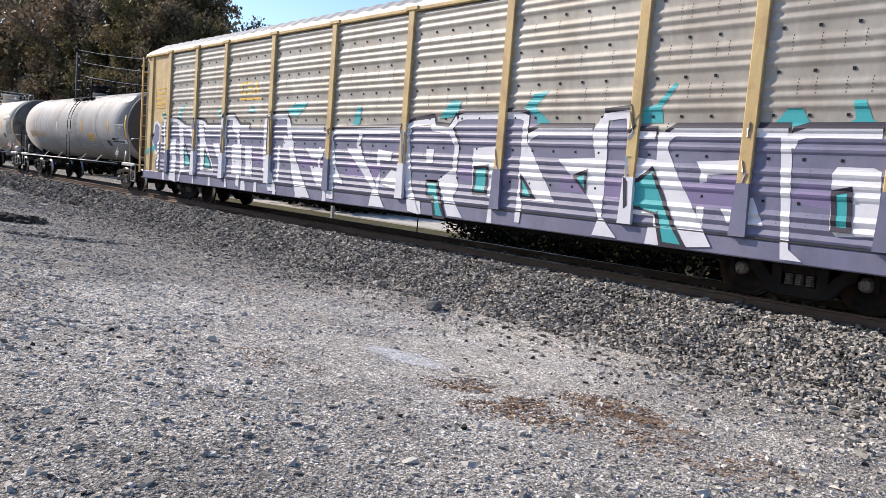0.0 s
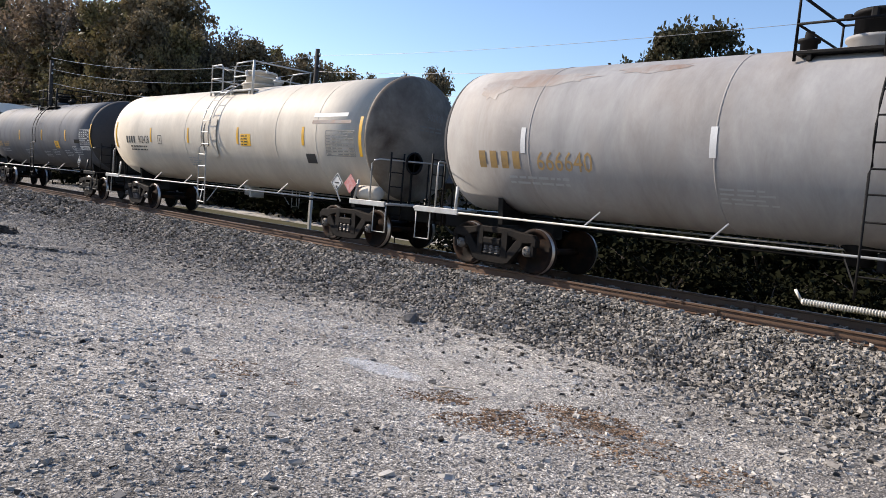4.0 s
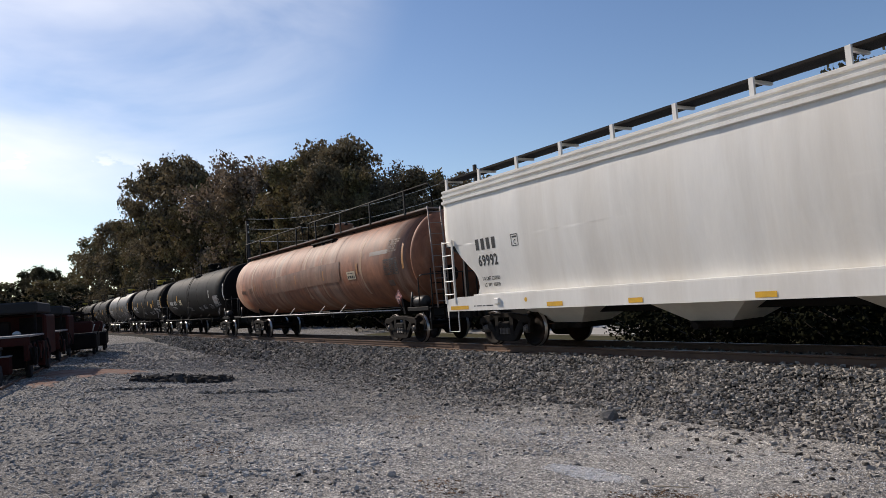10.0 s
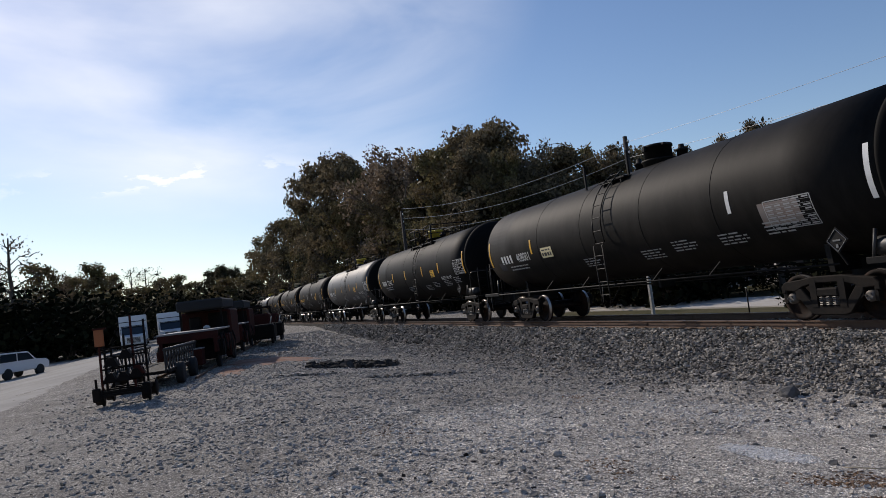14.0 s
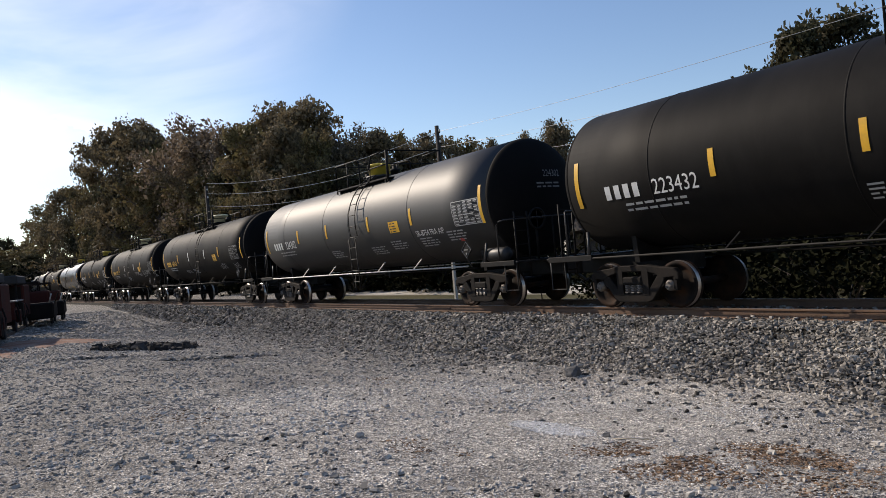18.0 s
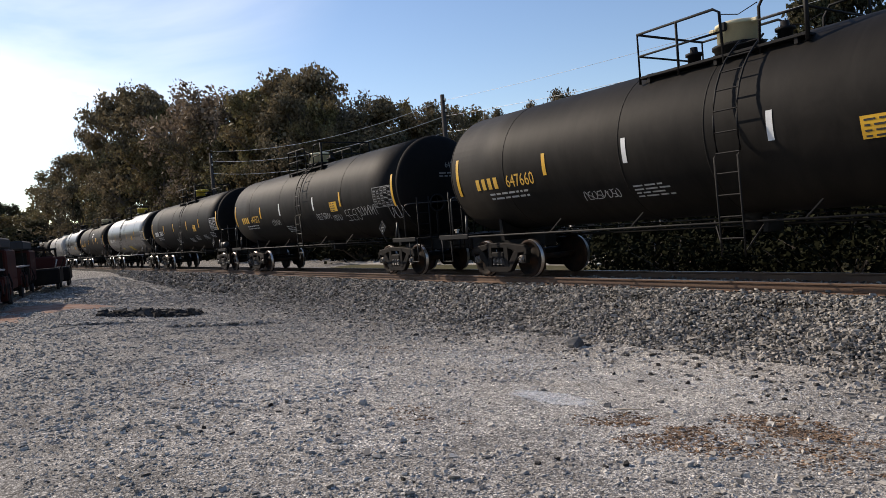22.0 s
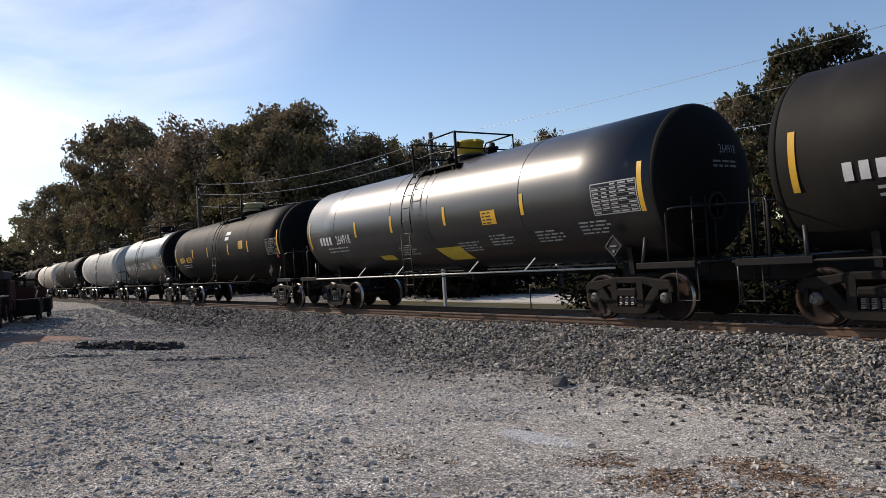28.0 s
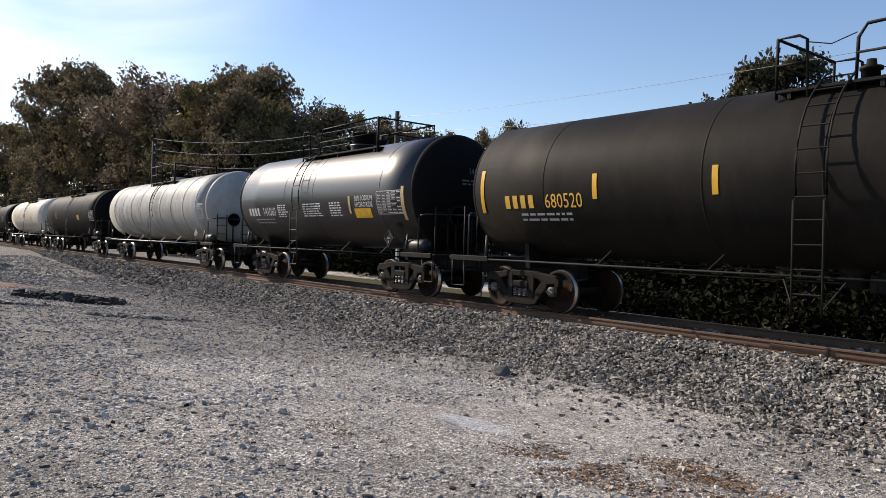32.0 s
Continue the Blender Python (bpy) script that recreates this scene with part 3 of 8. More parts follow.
def stones(name, count, area, height, low, high, mat, seed, flatness=0.7, weight=None, rise=0.0, tilt=0.8):
    """Loose stones as one mesh: each a bent eight-cornered lump."""
    rng = np.random.default_rng(seed)
    x = rng.uniform(area[0], area[1], count * 3)
    y = rng.uniform(area[2], area[3], count * 3)
    if weight:
        keep = np.array([rng.random() < weight(a, b) for a, b in zip(x, y)])
        x, y = x[keep], y[keep]
    x, y = x[:count], y[:count]
    count = len(x)
    z = np.array([height(a, b) for a, b in zip(x, y)])
    size = low * (high / low) ** (rng.random(count) ** 1.6)
    corners = np.array([(-1, -1, -1), (1, -1, -1), (1, 1, -1), (-1, 1, -1), (-1, -1, 1), (1, -1, 1), (1, 1, 1), (-1, 1, 1)], float) * 0.5
    v = corners[None] * rng.uniform(0.62, 1.25, (count, 8, 1)) + rng.normal(0, 0.13, (count, 8, 3))
    v[:, 4:, :2] *= rng.uniform(0.45, 1.0, (count, 1, 1))
    v *= np.stack([rng.uniform(0.8, 1.5, count), rng.uniform(0.6, 1.0, count), rng.uniform(0.45, 0.9, count) * flatness], 1)[:, None] * size[:, None, None]
    ang, tip = rng.uniform(0, 6.283, count), rng.normal(0, tilt, count)
    c, s = np.cos(tip), np.sin(tip)
    v = np.stack([v[..., 0], v[..., 1] * c[:, None] - v[..., 2] * s[:, None], v[..., 1] * s[:, None] + v[..., 2] * c[:, None]], -1)
    c, s = np.cos(ang), np.sin(ang)
    v = np.stack([v[..., 0] * c[:, None] - v[..., 1] * s[:, None], v[..., 0] * s[:, None] + v[..., 1] * c[:, None], v[..., 2]], -1)
    v += np.stack([x, y, z + size * (0.12 + rise * rng.random(count))], 1)[:, None]
    quads = np.array([(0, 3, 2, 1), (4, 5, 6, 7), (0, 1, 5, 4), (1, 2, 6, 5), (2, 3, 7, 6), (3, 0, 4, 7)])
    f = (quads[None] + 8 * np.arange(count)[:, None, None]).reshape(-1, 4)
    me = bpy.data.meshes.new(name)
    me.vertices.add(count * 8)
    me.vertices.foreach_set("co", v.reshape(-1))
    me.loops.add(f.size)
    me.loops.foreach_set("vertex_index", f.reshape(-1).astype(np.int32))
    me.polygons.add(len(f))
    me.polygons.foreach_set("loop_start", np.arange(0, f.size, 4, dtype=np.int32))
    me.update(calc_edges=True)
    me.shade_flat()
    me.materials.append(mat)
    return new(name, me)


# ---- track ----
def make_track():
    track = thing("railway_track", Matrix.Identity(4), "rusty steel rails on dark wooden ties", "railway track", kind="structure")
    for side in (-1, 1):
        bm = bmesh.new()
        outline = [(-0.07, -0.178), (0.07, -0.178), (0.07, -0.166), (0.014, -0.145), (0.012, -0.045), (0.036, -0.032), (0.036, -0.006), (0.028, 0), (-0.028, 0),
                   (-0.036, -0.006), (-0.036, -0.032), (-0.012, -0.045), (-0.014, -0.145), (-0.07, -0.166)]
        ends = [[bm.verts.new((x, TRACK + side * 0.753 + a, RAIL + h)) for a, h in outline] for x in (-900, 500)]
        for k in range(len(outline)):
            j = (k + 1) % len(outline)
            f = bm.faces.new((ends[0][k], ends[0][j], ends[1][j], ends[1][k]))
            f.material_index = 1 if k == 7 else 0
        bmesh.ops.recalc_face_normals(bm, faces=bm.faces)
        part("rail", bm, (rust_rail, rail_head), track, "rust-brown steel rail with a polished top")
        bm = bmesh.new()
        for x in (-17.3, -5.4, 1.1, -29.2):
            box(bm, x, TRACK + side * (0.753 - 0.03), RAIL - 0.095, 0.9, 0.02, 0.09)
            box(bm, x, TRACK + side * (0.753 + 0.03), RAIL - 0.095, 0.9, 0.02, 0.09)
        part("joint_bar", bm, rust_rail, track)
    bm = box(bmesh.new(), 0, 0, 0, 0.23, 2.6, 0.18, bevel=0.012)
    tie_mesh = mesh_of(bm, "tie", tie_mat)
    plate_mesh = mesh_of(box(bmesh.new(), 0, 0, 0, 0.2, 0.36, 0.02), "tie_plate", rust_rail)
    x = -76.0
    rng = random.Random(4)
    while x < 14:
        tie = part("tie", tie_mesh, None, track)
        tie.matrix_basis = pose(x, TRACK + rng.uniform(-0.06, 0.06), RAIL - 0.178 - 0.09 - 0.012, 0, rng.uniform(-0.5, 0.5), rng.uniform(-1, 1))
        if x > -34:
            for side in (-1, 1):
                plate = part("tie_plate", plate_mesh, None, track)
                plate.matrix_basis = pose(x, TRACK + side * 0.753, RAIL - 0.182)
        x += 0.5
    return track


make_track()

# ---- trucks (bogies) ----
WHEEL_R = 0.4572
MASTERS = {}


def make_truck(parent):
    """A three-piece freight truck: bolster, two side frames with springs, two wheelsets."""
    bolster = part("truck", box(bmesh.new(), 0, 0, 0.50, 0.42, 1.9, 0.26, bevel=0.04), steel_black, parent, "three-piece freight truck of dusty cast steel")
    for side in (-1, 1):
        bm = bmesh.new()
        y = side * 0.99
        # the arch as bars round the openings
        top = [(-1.12, 0.56), (-1.12, 0.70), (-1.02, 0.79), (-0.6, 0.83), (-0.36, 0.87), (0.36, 0.87), (0.6, 0.83), (1.02, 0.79), (1.12, 0.70), (1.12, 0.56),
               (1.02, 0.56), (1.0, 0.62), (0.76, 0.60), (0.58, 0.68), (0.33, 0.74), (-0.33, 0.74), (-0.58, 0.68), (-0.76, 0.60), (-1.0, 0.62), (-1.02, 0.56)]
        extrude_outline(bm, top, y - 0.075, y + 0.075)
        low = [(-0.80, 0.64), (-0.62, 0.66), (-0.40, 0.40), (-0.30, 0.31), (0.30, 0.31), (0.40, 0.40), (0.62, 0.66), (0.80, 0.64), (0.76, 0.52), (0.46, 0.17), (0.34, 0.13),
               (-0.34, 0.13), (-0.46, 0.17), (-0.76, 0.52)]
        extrude_outline(bm, low, y - 0.07, y + 0.07)
        bmesh.ops.bevel(bm, geom=[e for e in bm.edges if abs(e.verts[0].co.y - e.verts[1].co.y) < 0.01], offset=0.018, segments=1, affect="EDGES")
        for sx in (-1, 1):
            extrude_outline(bm, [(sx * 0.40, 0.28), (sx * 0.40, 0.80), (sx * 0.25, 0.80), (sx * 0.25, 0.28)], y - 0.08, y + 0.08)
            extrude_outline(bm, [(sx * 1.06, 0.36), (sx * 1.06, 0.60), (sx * 0.99, 0.64), (sx * 0.99, 0.38)], y - 0.06, y + 0.06)
            extrude_outline(bm, [(sx * 0.70, 0.42), (sx * 0.70, 0.62), (sx * 0.77, 0.62), (sx * 0.77, 0.48)], y - 0.06, y + 0.06)
        box(bm, 0, y, 0.56, 0.5, 0.2, 0.17, bevel=0.03)
        part("side_frame", bm, cast_iron, bolster)
        for k in (-0.15, 0.0, 0.15):
            bm = bmesh.new()
            coil = [(k + 0.055 * math.cos(a * 1.05), y - side * -0.045 + 0.055 * math.sin(a * 1.05), 0.305 + 0.17 * a / 30) for a in range(31)]
            tube(bm, coil, 0.014, 5)
            part("spring", bm, bearing_mat, bolster)
    for k, x in enumerate((-0.889, 0.889)):
        bm = bmesh.new()
        for side in (-1, 1):
            f = side
            y0 = 0.70
            prof = [(f * (y0 - 0.02), 0.15), (f * (y0 - 0.01), 0.33), (f * (y0 - 0.03), 0.37), (f * (y0 - 0.03), WHEEL_R + 0.022), (f * (y0 - 0.005), WHEEL_R + 0.024),
                    (f * (y0 + 0.01), WHEEL_R), (f * (y0 + 0.10), WHEEL_R - 0.004), (f * (y0 + 0.10), 0.375), (f * (y0 + 0.045), 0.355), (f * (y0 + 0.03), 0.20),
                    (f * (y0 + 0.09), 0.15), (f * (y0 + 0.11), 0.085), (f * 0.88, 0.085)]
            lathe(bm, prof, 36, axis="y")
        lathe(bm, [(-0.9, 0.07), (0.9, 0.07)], 12, axis="y")
        for fce in bm.faces:
            r = math.hypot(fce.calc_center_median().x, fce.calc_center_median().z)
            if r > WHEEL_R - 0.012 and abs(fce.calc_center_median().y) > 0.71:
                fce.material_index = 1
        for side in (-1, 1):
            lathe(bm, [(side * 0.88, 0.105), (side * 1.04, 0.105), (side * 1.05, 0.075), (side * 1.075, 0.07)], 16, axis="y", mat=2)
            for q in range(3):
                a = q * math.tau / 3
                box(bm, 0.055 * math.cos(a), side * 1.085, 0.055 * math.sin(a), 0.03, 0.03, 0.03, mat=2)
        # a bright smear of brake grease on each wheel's face
        w = part("wheelset", bm, (wheel_mat, tread_mat, bearing_mat), bolster, "steel wheelset with polished treads and roller bearings")
        w.location = (x, 0, WHEEL_R)
        MASTERS.setdefault(k, w)
    return bolster


def add_trucks(car, centres):
    for x in (-centres, centres):
        if "truck" not in MASTERS:
            MASTERS["truck"] = make_truck(car)
            MASTERS["truck"].location = (x, 0, 0)
        else:
            t = copy_thing(MASTERS["truck"], pose(x, 0, 0))
            t.parent = car


def add_couplers(car, half, mat=None):
    for side in (-1, 1):
        bm = bmesh.new()
        box(bm, side * (half - 0.55), 0, 0.86, 1.0, 0.16, 0.2, bevel=0.02)
        box(bm, side * (half - 0.06), -0.09, 0.86, 0.28, 0.12, 0.30, 0, 0, side * 25, bevel=0.03)
        box(bm, side * (half - 0.05), 0.10, 0.86, 0.22, 0.12, 0.30, 0, 0, -side * 20, bevel=0.03)
        part("coupler", bm, mat or cast_iron, car)
        bm = bmesh.new()
        tube(bm, [(side * (half - 0.7), 0.35, 0.9), (side * (half - 0.35), 0.4, 0.62), (side * (half - 0.1), 0.36, 0.5), (side * half, 0.3, 0.55)], 0.028, 7)
        part("air_hose", bm, black_ink, car)


def ladder_mesh(bm, x, points, width, r=0.018, rung=0.36):
    """Two stiles along points of (y, z) and rungs between them."""
    for s in (-width / 2, width / 2):
        tube(bm, [(x + s, y, z) for y, z in points], r, 6)
    marks = []
    run = list(zip(points, points[1:]))
    left = rung * 0.4
    for (y0, z0), (y1, z1) in run:
        n = math.hypot(y1 - y0, z1 - z0)
        while left < n:
            k = left / n
            marks.append((y0 + (y1 - y0) * k, z0 + (z1 - z0) * k))
            left += rung
        left -= n
    for y, z in marks:
        tube(bm, [(x - width / 2, y, z), (x + width / 2, y, z)], r * 0.8, 5)
    return bm


def bars(x, h, w, rows, size=0.055, gap=0.045, seed=1):
    """Unreadable small print: broken bars of its size."""
    rng = random.Random(seed)
    made = []
    for k in range(rows):
        a = x - w / 2
        end = x + w / 2 - rng.uniform(0, 0.25) * w
        while a < end - 0.04:
            n = min(rng.uniform(0.08, 0.3), end - a)
            made.append(rect(a + n / 2, h - k * (size + gap), n, size))
            a += n + 0.05
    return made


def mark_blocks(x, h, size, count=4):
    """An owner's mark as plain blocks of its size."""
    made = []
    step = size * 0.84
    for k in range(count):
        cx = x + (k - (count - 1) / 2) * step
        made.append([rect(cx, h, size * 0.5, size)])
    return made


def table_bars(x, h, w, t, seed=2):
    made = [rect(x, h + t / 2, w, 0.02), rect(x, h - t / 2, w, 0.02), rect(x - w / 2, h, 0.02, t), rect(x + w / 2, h, 0.02, t)]
    rng = random.Random(seed)
    rows = 8
    for k in range(rows):
        hh = h + t / 2 - t * (k + 0.5) / rows
        for j in range(5):
            cx = x - w / 2 + w * (j + 0.5) / 5
            if rng.random() < 0.9:
                made.append(rect(cx, hh, w / 5 * rng.uniform(0.55, 0.9), t / rows * 0.38))
        if k < rows - 1:
            made.append(rect(x, hh - t / rows / 2, w - 0.022, 0.006))
    return made


CARS = []


def tank_car(u, half=7.55, r=1.5, zc=2.68, pitch=8.95, tc=6.45, mat=None, label="", number="", ink=None, trim=None, stripes=(-7.3, -4.1, -1.6, 1.45, 4.0, 7.3),
             dome_mat=None, deck=(-1.4, 2.15), dome=-0.65, ladder=0.72, number_at=(-5.4, 2.33), number_size=0.29, table=True, notice=True, reservoir=True, small=5,
             rail=True, bands=(), head=0.5, extras=None, seam=True, sill_mat=None, ladder_mat=None, head_mat=None, end_mat=None, table_at=(6.65, 2.44), pale=(), seams=(-5.45, -1.85, 0.1, 3.85), dome_r=0.37, sign=None):
    """A tank car, its base on the rails at its middle; the direction of travel is +x, the camera's side is -y."""
    trim = trim or steel_black
    ink = ink or white_ink
    car = thing("tank_car", pose(u, TRACK, RAIL), label, "tank car", group="cars of the freight train")
    CARS.append((car, u))
    add_trucks(car, tc)
    add_couplers(car, pitch)
    # shell and its two dished heads
    bm = lathe(bmesh.new(), [(-half + 2 * half * k / 8, r) for k in range(9)], 64)
    bmesh.ops.translate(bm, verts=bm.verts, vec=(0, 0, zc))
    part("tank", bm, mat, car)
    for side in (-1, 1):
        prof = [(side * (half + head * math.sqrt(1 - q * q)), r * q - 0.002 * (q == 1)) for q in (1, 0.995, 0.98, 0.95, 0.9, 0.82, 0.7, 0.55, 0.38, 0.2, 0.01)]
        bm = lathe(bmesh.new(), prof, 64)
        bmesh.ops.translate(bm, verts=bm.verts, vec=(0, 0, zc))
        # black and grey cars' heads get a darkened paint in place of shade
        part("tank_head", bm, head_mat or (shaded_black_head if mat in (black_tank, black_gloss, black_dull, black_satin) else shade_and_patch_grey if mat in (grey_tank, light_grey_tank) else mat), car)

    def on_side(x, h, lift=0.006):
        a = (h - zc) / r
        return (x, -(r + lift) * math.cos(a), zc + (r + lift) * math.sin(a))

    # weld seams
    if seam:
        for x in seams:
            bm = bmesh.new()
            lathe(bm, [(x - 0.018, r), (x - 0.010, r + 0.007), (x + 0.010, r + 0.007), (x + 0.018, r)], 56)
            bmesh.ops.translate(bm, verts=bm.verts, vec=(0, 0, zc))
            part("weld_seam", bm, mat, car, smooth=True)
    for x, w in bands:
        bm = bmesh.new()
        lathe(bm, [(x - w / 2, r - 0.01), (x - w / 2 + 0.01, r + 0.016), (x + w / 2 - 0.01, r + 0.016), (x + w / 2, r - 0.01)], 56)
        bmesh.ops.translate(bm, verts=bm.verts, vec=(0, 0, zc))
        part("jacket_band", bm, mat, car, smooth=True)
    # reflector stripes
    for k, x in enumerate(stripes):
        tall = 0.95 if abs(x) > half - 0.5 else 0.48
        part("reflector", lay(flat([rect(x, zc - 0.1, 0.11, tall)]), lambda a, h: on_side(a, h, 0.008)), white_ink if x in pale else yellow, car, "worn pale stripe" if x in pale else "yellow reflective stripe")
    # lettering
    if number:
        nx, nh = number_at
        size = number_size
        wide = size * 0.66 * len(number)
        for block in mark_blocks(nx - wide * 0.66, nh, size * 0.95):
            part("owner_mark", lay(flat(block), on_side), ink, car)
        part("car_number", lay(lettering(number, size, nx + wide * 0.42, nh), on_side), ink, car)

        def on_head(y, h):
            return (half + 0.008 + head * math.sqrt(max(0.0, 1 - (y * y + (h - zc) ** 2) / (r * r))), y, h)

        part("head_number", lay(lettering(number, 0.17, 0.28, zc + 0.55), on_head), worn_grey_ink if ink is not black_ink else faded_ink, car)
        tagged(part("head_print", lay(flat(bars(0.15, zc + 0.30, 0.8, 2, 0.04, 0.05, seed=13)), on_head), worn_grey_ink if ink is not black_ink else faded_ink, car), kind="stuff")
        part("small_print", lay(flat(bars(nx, nh - size * 0.95, 1.5, 2, 0.05, 0.07, seed=3)), on_side), grey_ink if ink is not black_ink else black_ink, car)
    if table:
        part("data_table", lay(flat(table_bars(table_at[0] if half > 6.5 else half - 1.0, table_at[1], 1.15, 0.62)), on_side), worn_grey_ink if ink is orange_ink else grey_ink if ink is not black_ink else faded_ink, car, "stencilled table of figures")
    if notice:
        ax, ah = notice if isinstance(notice, tuple) else (3.0, zc - 0.31)
        part("notice", lay(flat([rect(ax, ah, 0.55, 0.34)]), on_side), yellow, car, "yellow notice with small print")
        part("notice_print", lay(flat(bars(ax, ah + 0.11, 0.45, 4, 0.03, 0.05, seed=9)), lambda a, h: on_side(a, h, 0.010)), black_ink, car)
    for k in range(small):
        x = (-1.28, 1.6, 2.95, 4.6, 6.0)[k]
        part("small_print", lay(flat(bars(x, zc - (0.84, 0.88, 0.76, 0.78, 0.68)[k], 0.9, 4, 0.035, 0.05, seed=20 + k)), on_side), grey_ink, car)
    # diamond placard and its holder
    px = half - 0.95
    bm = bmesh.new()
    bm.faces.new([bm.verts.new((px + 0.24 * c, -1.52, 1.5 + 0.24 * s)) for c, s in ((1, 0), (0, 1), (-1, 0), (0, -1))])
    bm.faces.ensure_lookup_table()
    made = bmesh.ops.extrude_face_region(bm, geom=bm.faces[:])
    bmesh.ops.translate(bm, verts=[v for v in made["geom"] if isinstance(v, bmesh.types.BMVert)], vec=(0, 0.012, 0))
    bmesh.ops.recalc_face_normals(bm, faces=bm.faces)
    plac = part("placard", bm, sign or placard_mat if mat not in (black_tank, black_gloss, black_satin, black_dull) else steel_black, car, "diamond hazard placard in its holder")
    bm = bmesh.new()
    for a, b in (((-0.2, 0), (0, 0.2)), ((0, 0.2), (0.2, 0)), ((0.2, 0), (0, -0.2)), ((0, -0.2), (-0.2, 0))):
        tube(bm, [(px + a[0], -1.528, 1.5 + a[1]), (px + b[0], -1.528, 1.5 + b[1])], 0.008, 4)
    box(bm, px, -1.528, 1.5, 0.16, 0.008, 0.03)
    box(bm, px, -1.528, 1.40, 0.05, 0.008, 0.06)
    part("placard_border", bm, worn_grey_ink if mat in (black_tank, black_gloss, black_satin, black_dull) else black_ink, plac)
    bm = bmesh.new()
    tube(bm, [(px, -1.50, 1.28), (px + 0.1, -1.45, 1.05)], 0.02, 5)
    part("placard_bracket", bm, trim, car)
    # side sill rail and its stays
    sillz = 1.08
    lo, hi = -half - 0.15, half - 1.0
    bm = bmesh.new()
    tube(bm, [(lo, -1.46, sillz), (hi, -1.46, sillz)], 0.022, 6)
    for x in (-3.9, -1.6, 4.0, 1.9):
        tube(bm, [(x - 0.12, -1.46, sillz), (x + 0.08, -1.28, sillz + 0.28)], 0.018, 5)
    part("side_rail", bm, sill_mat or trim, car, "long grab rail along the tank's foot")
    bm = bmesh.new()
    tube(bm, [(lo, 1.46, sillz), (hi, 1.46, sillz)], 0.022, 6)
    part("side_rail", bm, sill_mat or trim, car)
    # stub sills, saddles, end platforms
    for side in (-1, 1):
        bm = bmesh.new()
        box(bm, side * (half - 0.4), 0, 0.92, 3.1, 0.36, 0.42, bevel=0.02)
        part("stub_sill", bm, steel_black, car)
        bm = bmesh.new()
        out = [(-0.85, 0.92), (0.85, 0.92)] + [((r + 0.02) * math.sin(a), zc - (r + 0.02) * math.cos(a)) for a in [0.64 - k * 0.128 for k in range(11)]]
        verts0 = [bm.verts.new((side * tc - 0.06, y, z)) for y, z in out]
        verts1 = [bm.verts.new((side * tc + 0.06, y, z)) for y, z in out]
        bm.faces.new(verts0)
        bm.faces.new(verts1[::-1])
        for k in range(len(out)):
            j = (k + 1) % len(out)
            bm.faces.new((verts0[j], verts0[k], verts1[k], verts1[j]))
        bmesh.ops.recalc_face_normals(bm, faces=bm.faces)
        part("saddle", bm, steel_black, car)
        bm = bmesh.new()
        ex = side * (half + 0.55)
        box(bm, ex, 0, 1.10, 0.75, 2.92, 0.05, bevel=0.01)
        box(bm, ex + side * -0.36, -1.46, 1.09, 1.3, 0.06, 0.12, bevel=0.01)
        part("end_platform", bm, end_mat or trim, car)
        # hand rail and step at the corner
        bm = bmesh.new()
        hx = side * (half + 0.25)
        tube(bm, [(hx, -1.44, 1.12), (hx, -1.44, 2.02), (hx + side * 0.03, -1.40, 2.10), (hx + side * 0.1, -1.28, 2.13), (hx + side * 0.7, -0.4, 2.13), (hx + side * 0.72, 0.4, 2.13),
                  (hx + side * 0.1, 1.28, 2.13), (hx, 1.44, 2.02), (hx, 1.44, 1.12)], 0.02, 6)
        part("end_handrail", bm, end_mat or (dim_steel if trim is steel_black else trim), car)
        bm = bmesh.new()
        sx = side * (half + 0.62)
        tube(bm, [(sx - 0.22, -1.42, 1.08), (sx - 0.22, -1.42, 0.45), (sx + 0.22, -1.42, 0.45), (sx + 0.22, -1.42, 1.08)], 0.018, 6)
        part("corner_step", bm, end_mat or (dim_steel if trim is steel_black else trim), car)
        # the ladder up the tank's end
        ex = side * (half + 0.66)
        bm = bmesh.new()
        for y in (-1.22, -0.82):
            tube(bm, [(ex, y, 0.72), (ex, y, 2.3)], 0.022, 6)
        for k in range(5):
            tube(bm, [(ex, -1.22, 0.85 + 0.33 * k), (ex, -0.82, 0.85 + 0.33 * k)], 0.014, 5)
        part("end_ladder", bm, steel_black, car)
        for y in (-0.25, 0.25):
            part("rail_upright", tube(bmesh.new(), [(side * (half + 0.92), y, 1.12), (side * (half + 0.92), y, 2.12)], 0.02, 6), steel_black, car)
        # the slanted end stay of the rail
        bm = bmesh.new()
        tube(bm, [(side * (half - 0.35), -1.43, 1.1), (side * (half - 0.30), -1.36, 1.62)], 0.035, 6)
        part("jacking_stay", bm, end_mat or (dim_steel if trim is steel_black else trim), car)
    # air reservoir and brake gear at the leading end
    if reservoir:
        bm = bmesh.new()
        lathe(bm, [(half - 0.45, 0.02), (half - 0.42, 0.13), (half - 0.36, 0.17), (half + 0.28, 0.17), (half + 0.34, 0.13), (half + 0.37, 0.02)], 18)
        bmesh.ops.translate(bm, verts=bm.verts, vec=(0, -1.22, 1.32))
        part("air_reservoir", bm, (dim_steel if trim is steel_black else trim) if mat is not cream_tank else cream_tank, car, "cylindrical air reservoir")
    bm = bmesh.new()
    lathe(bm, [(half + 0.70, 0.26), (half + 0.74, 0.27), (half + 0.74, 0.22), (half + 0.70, 0.21)], 20)
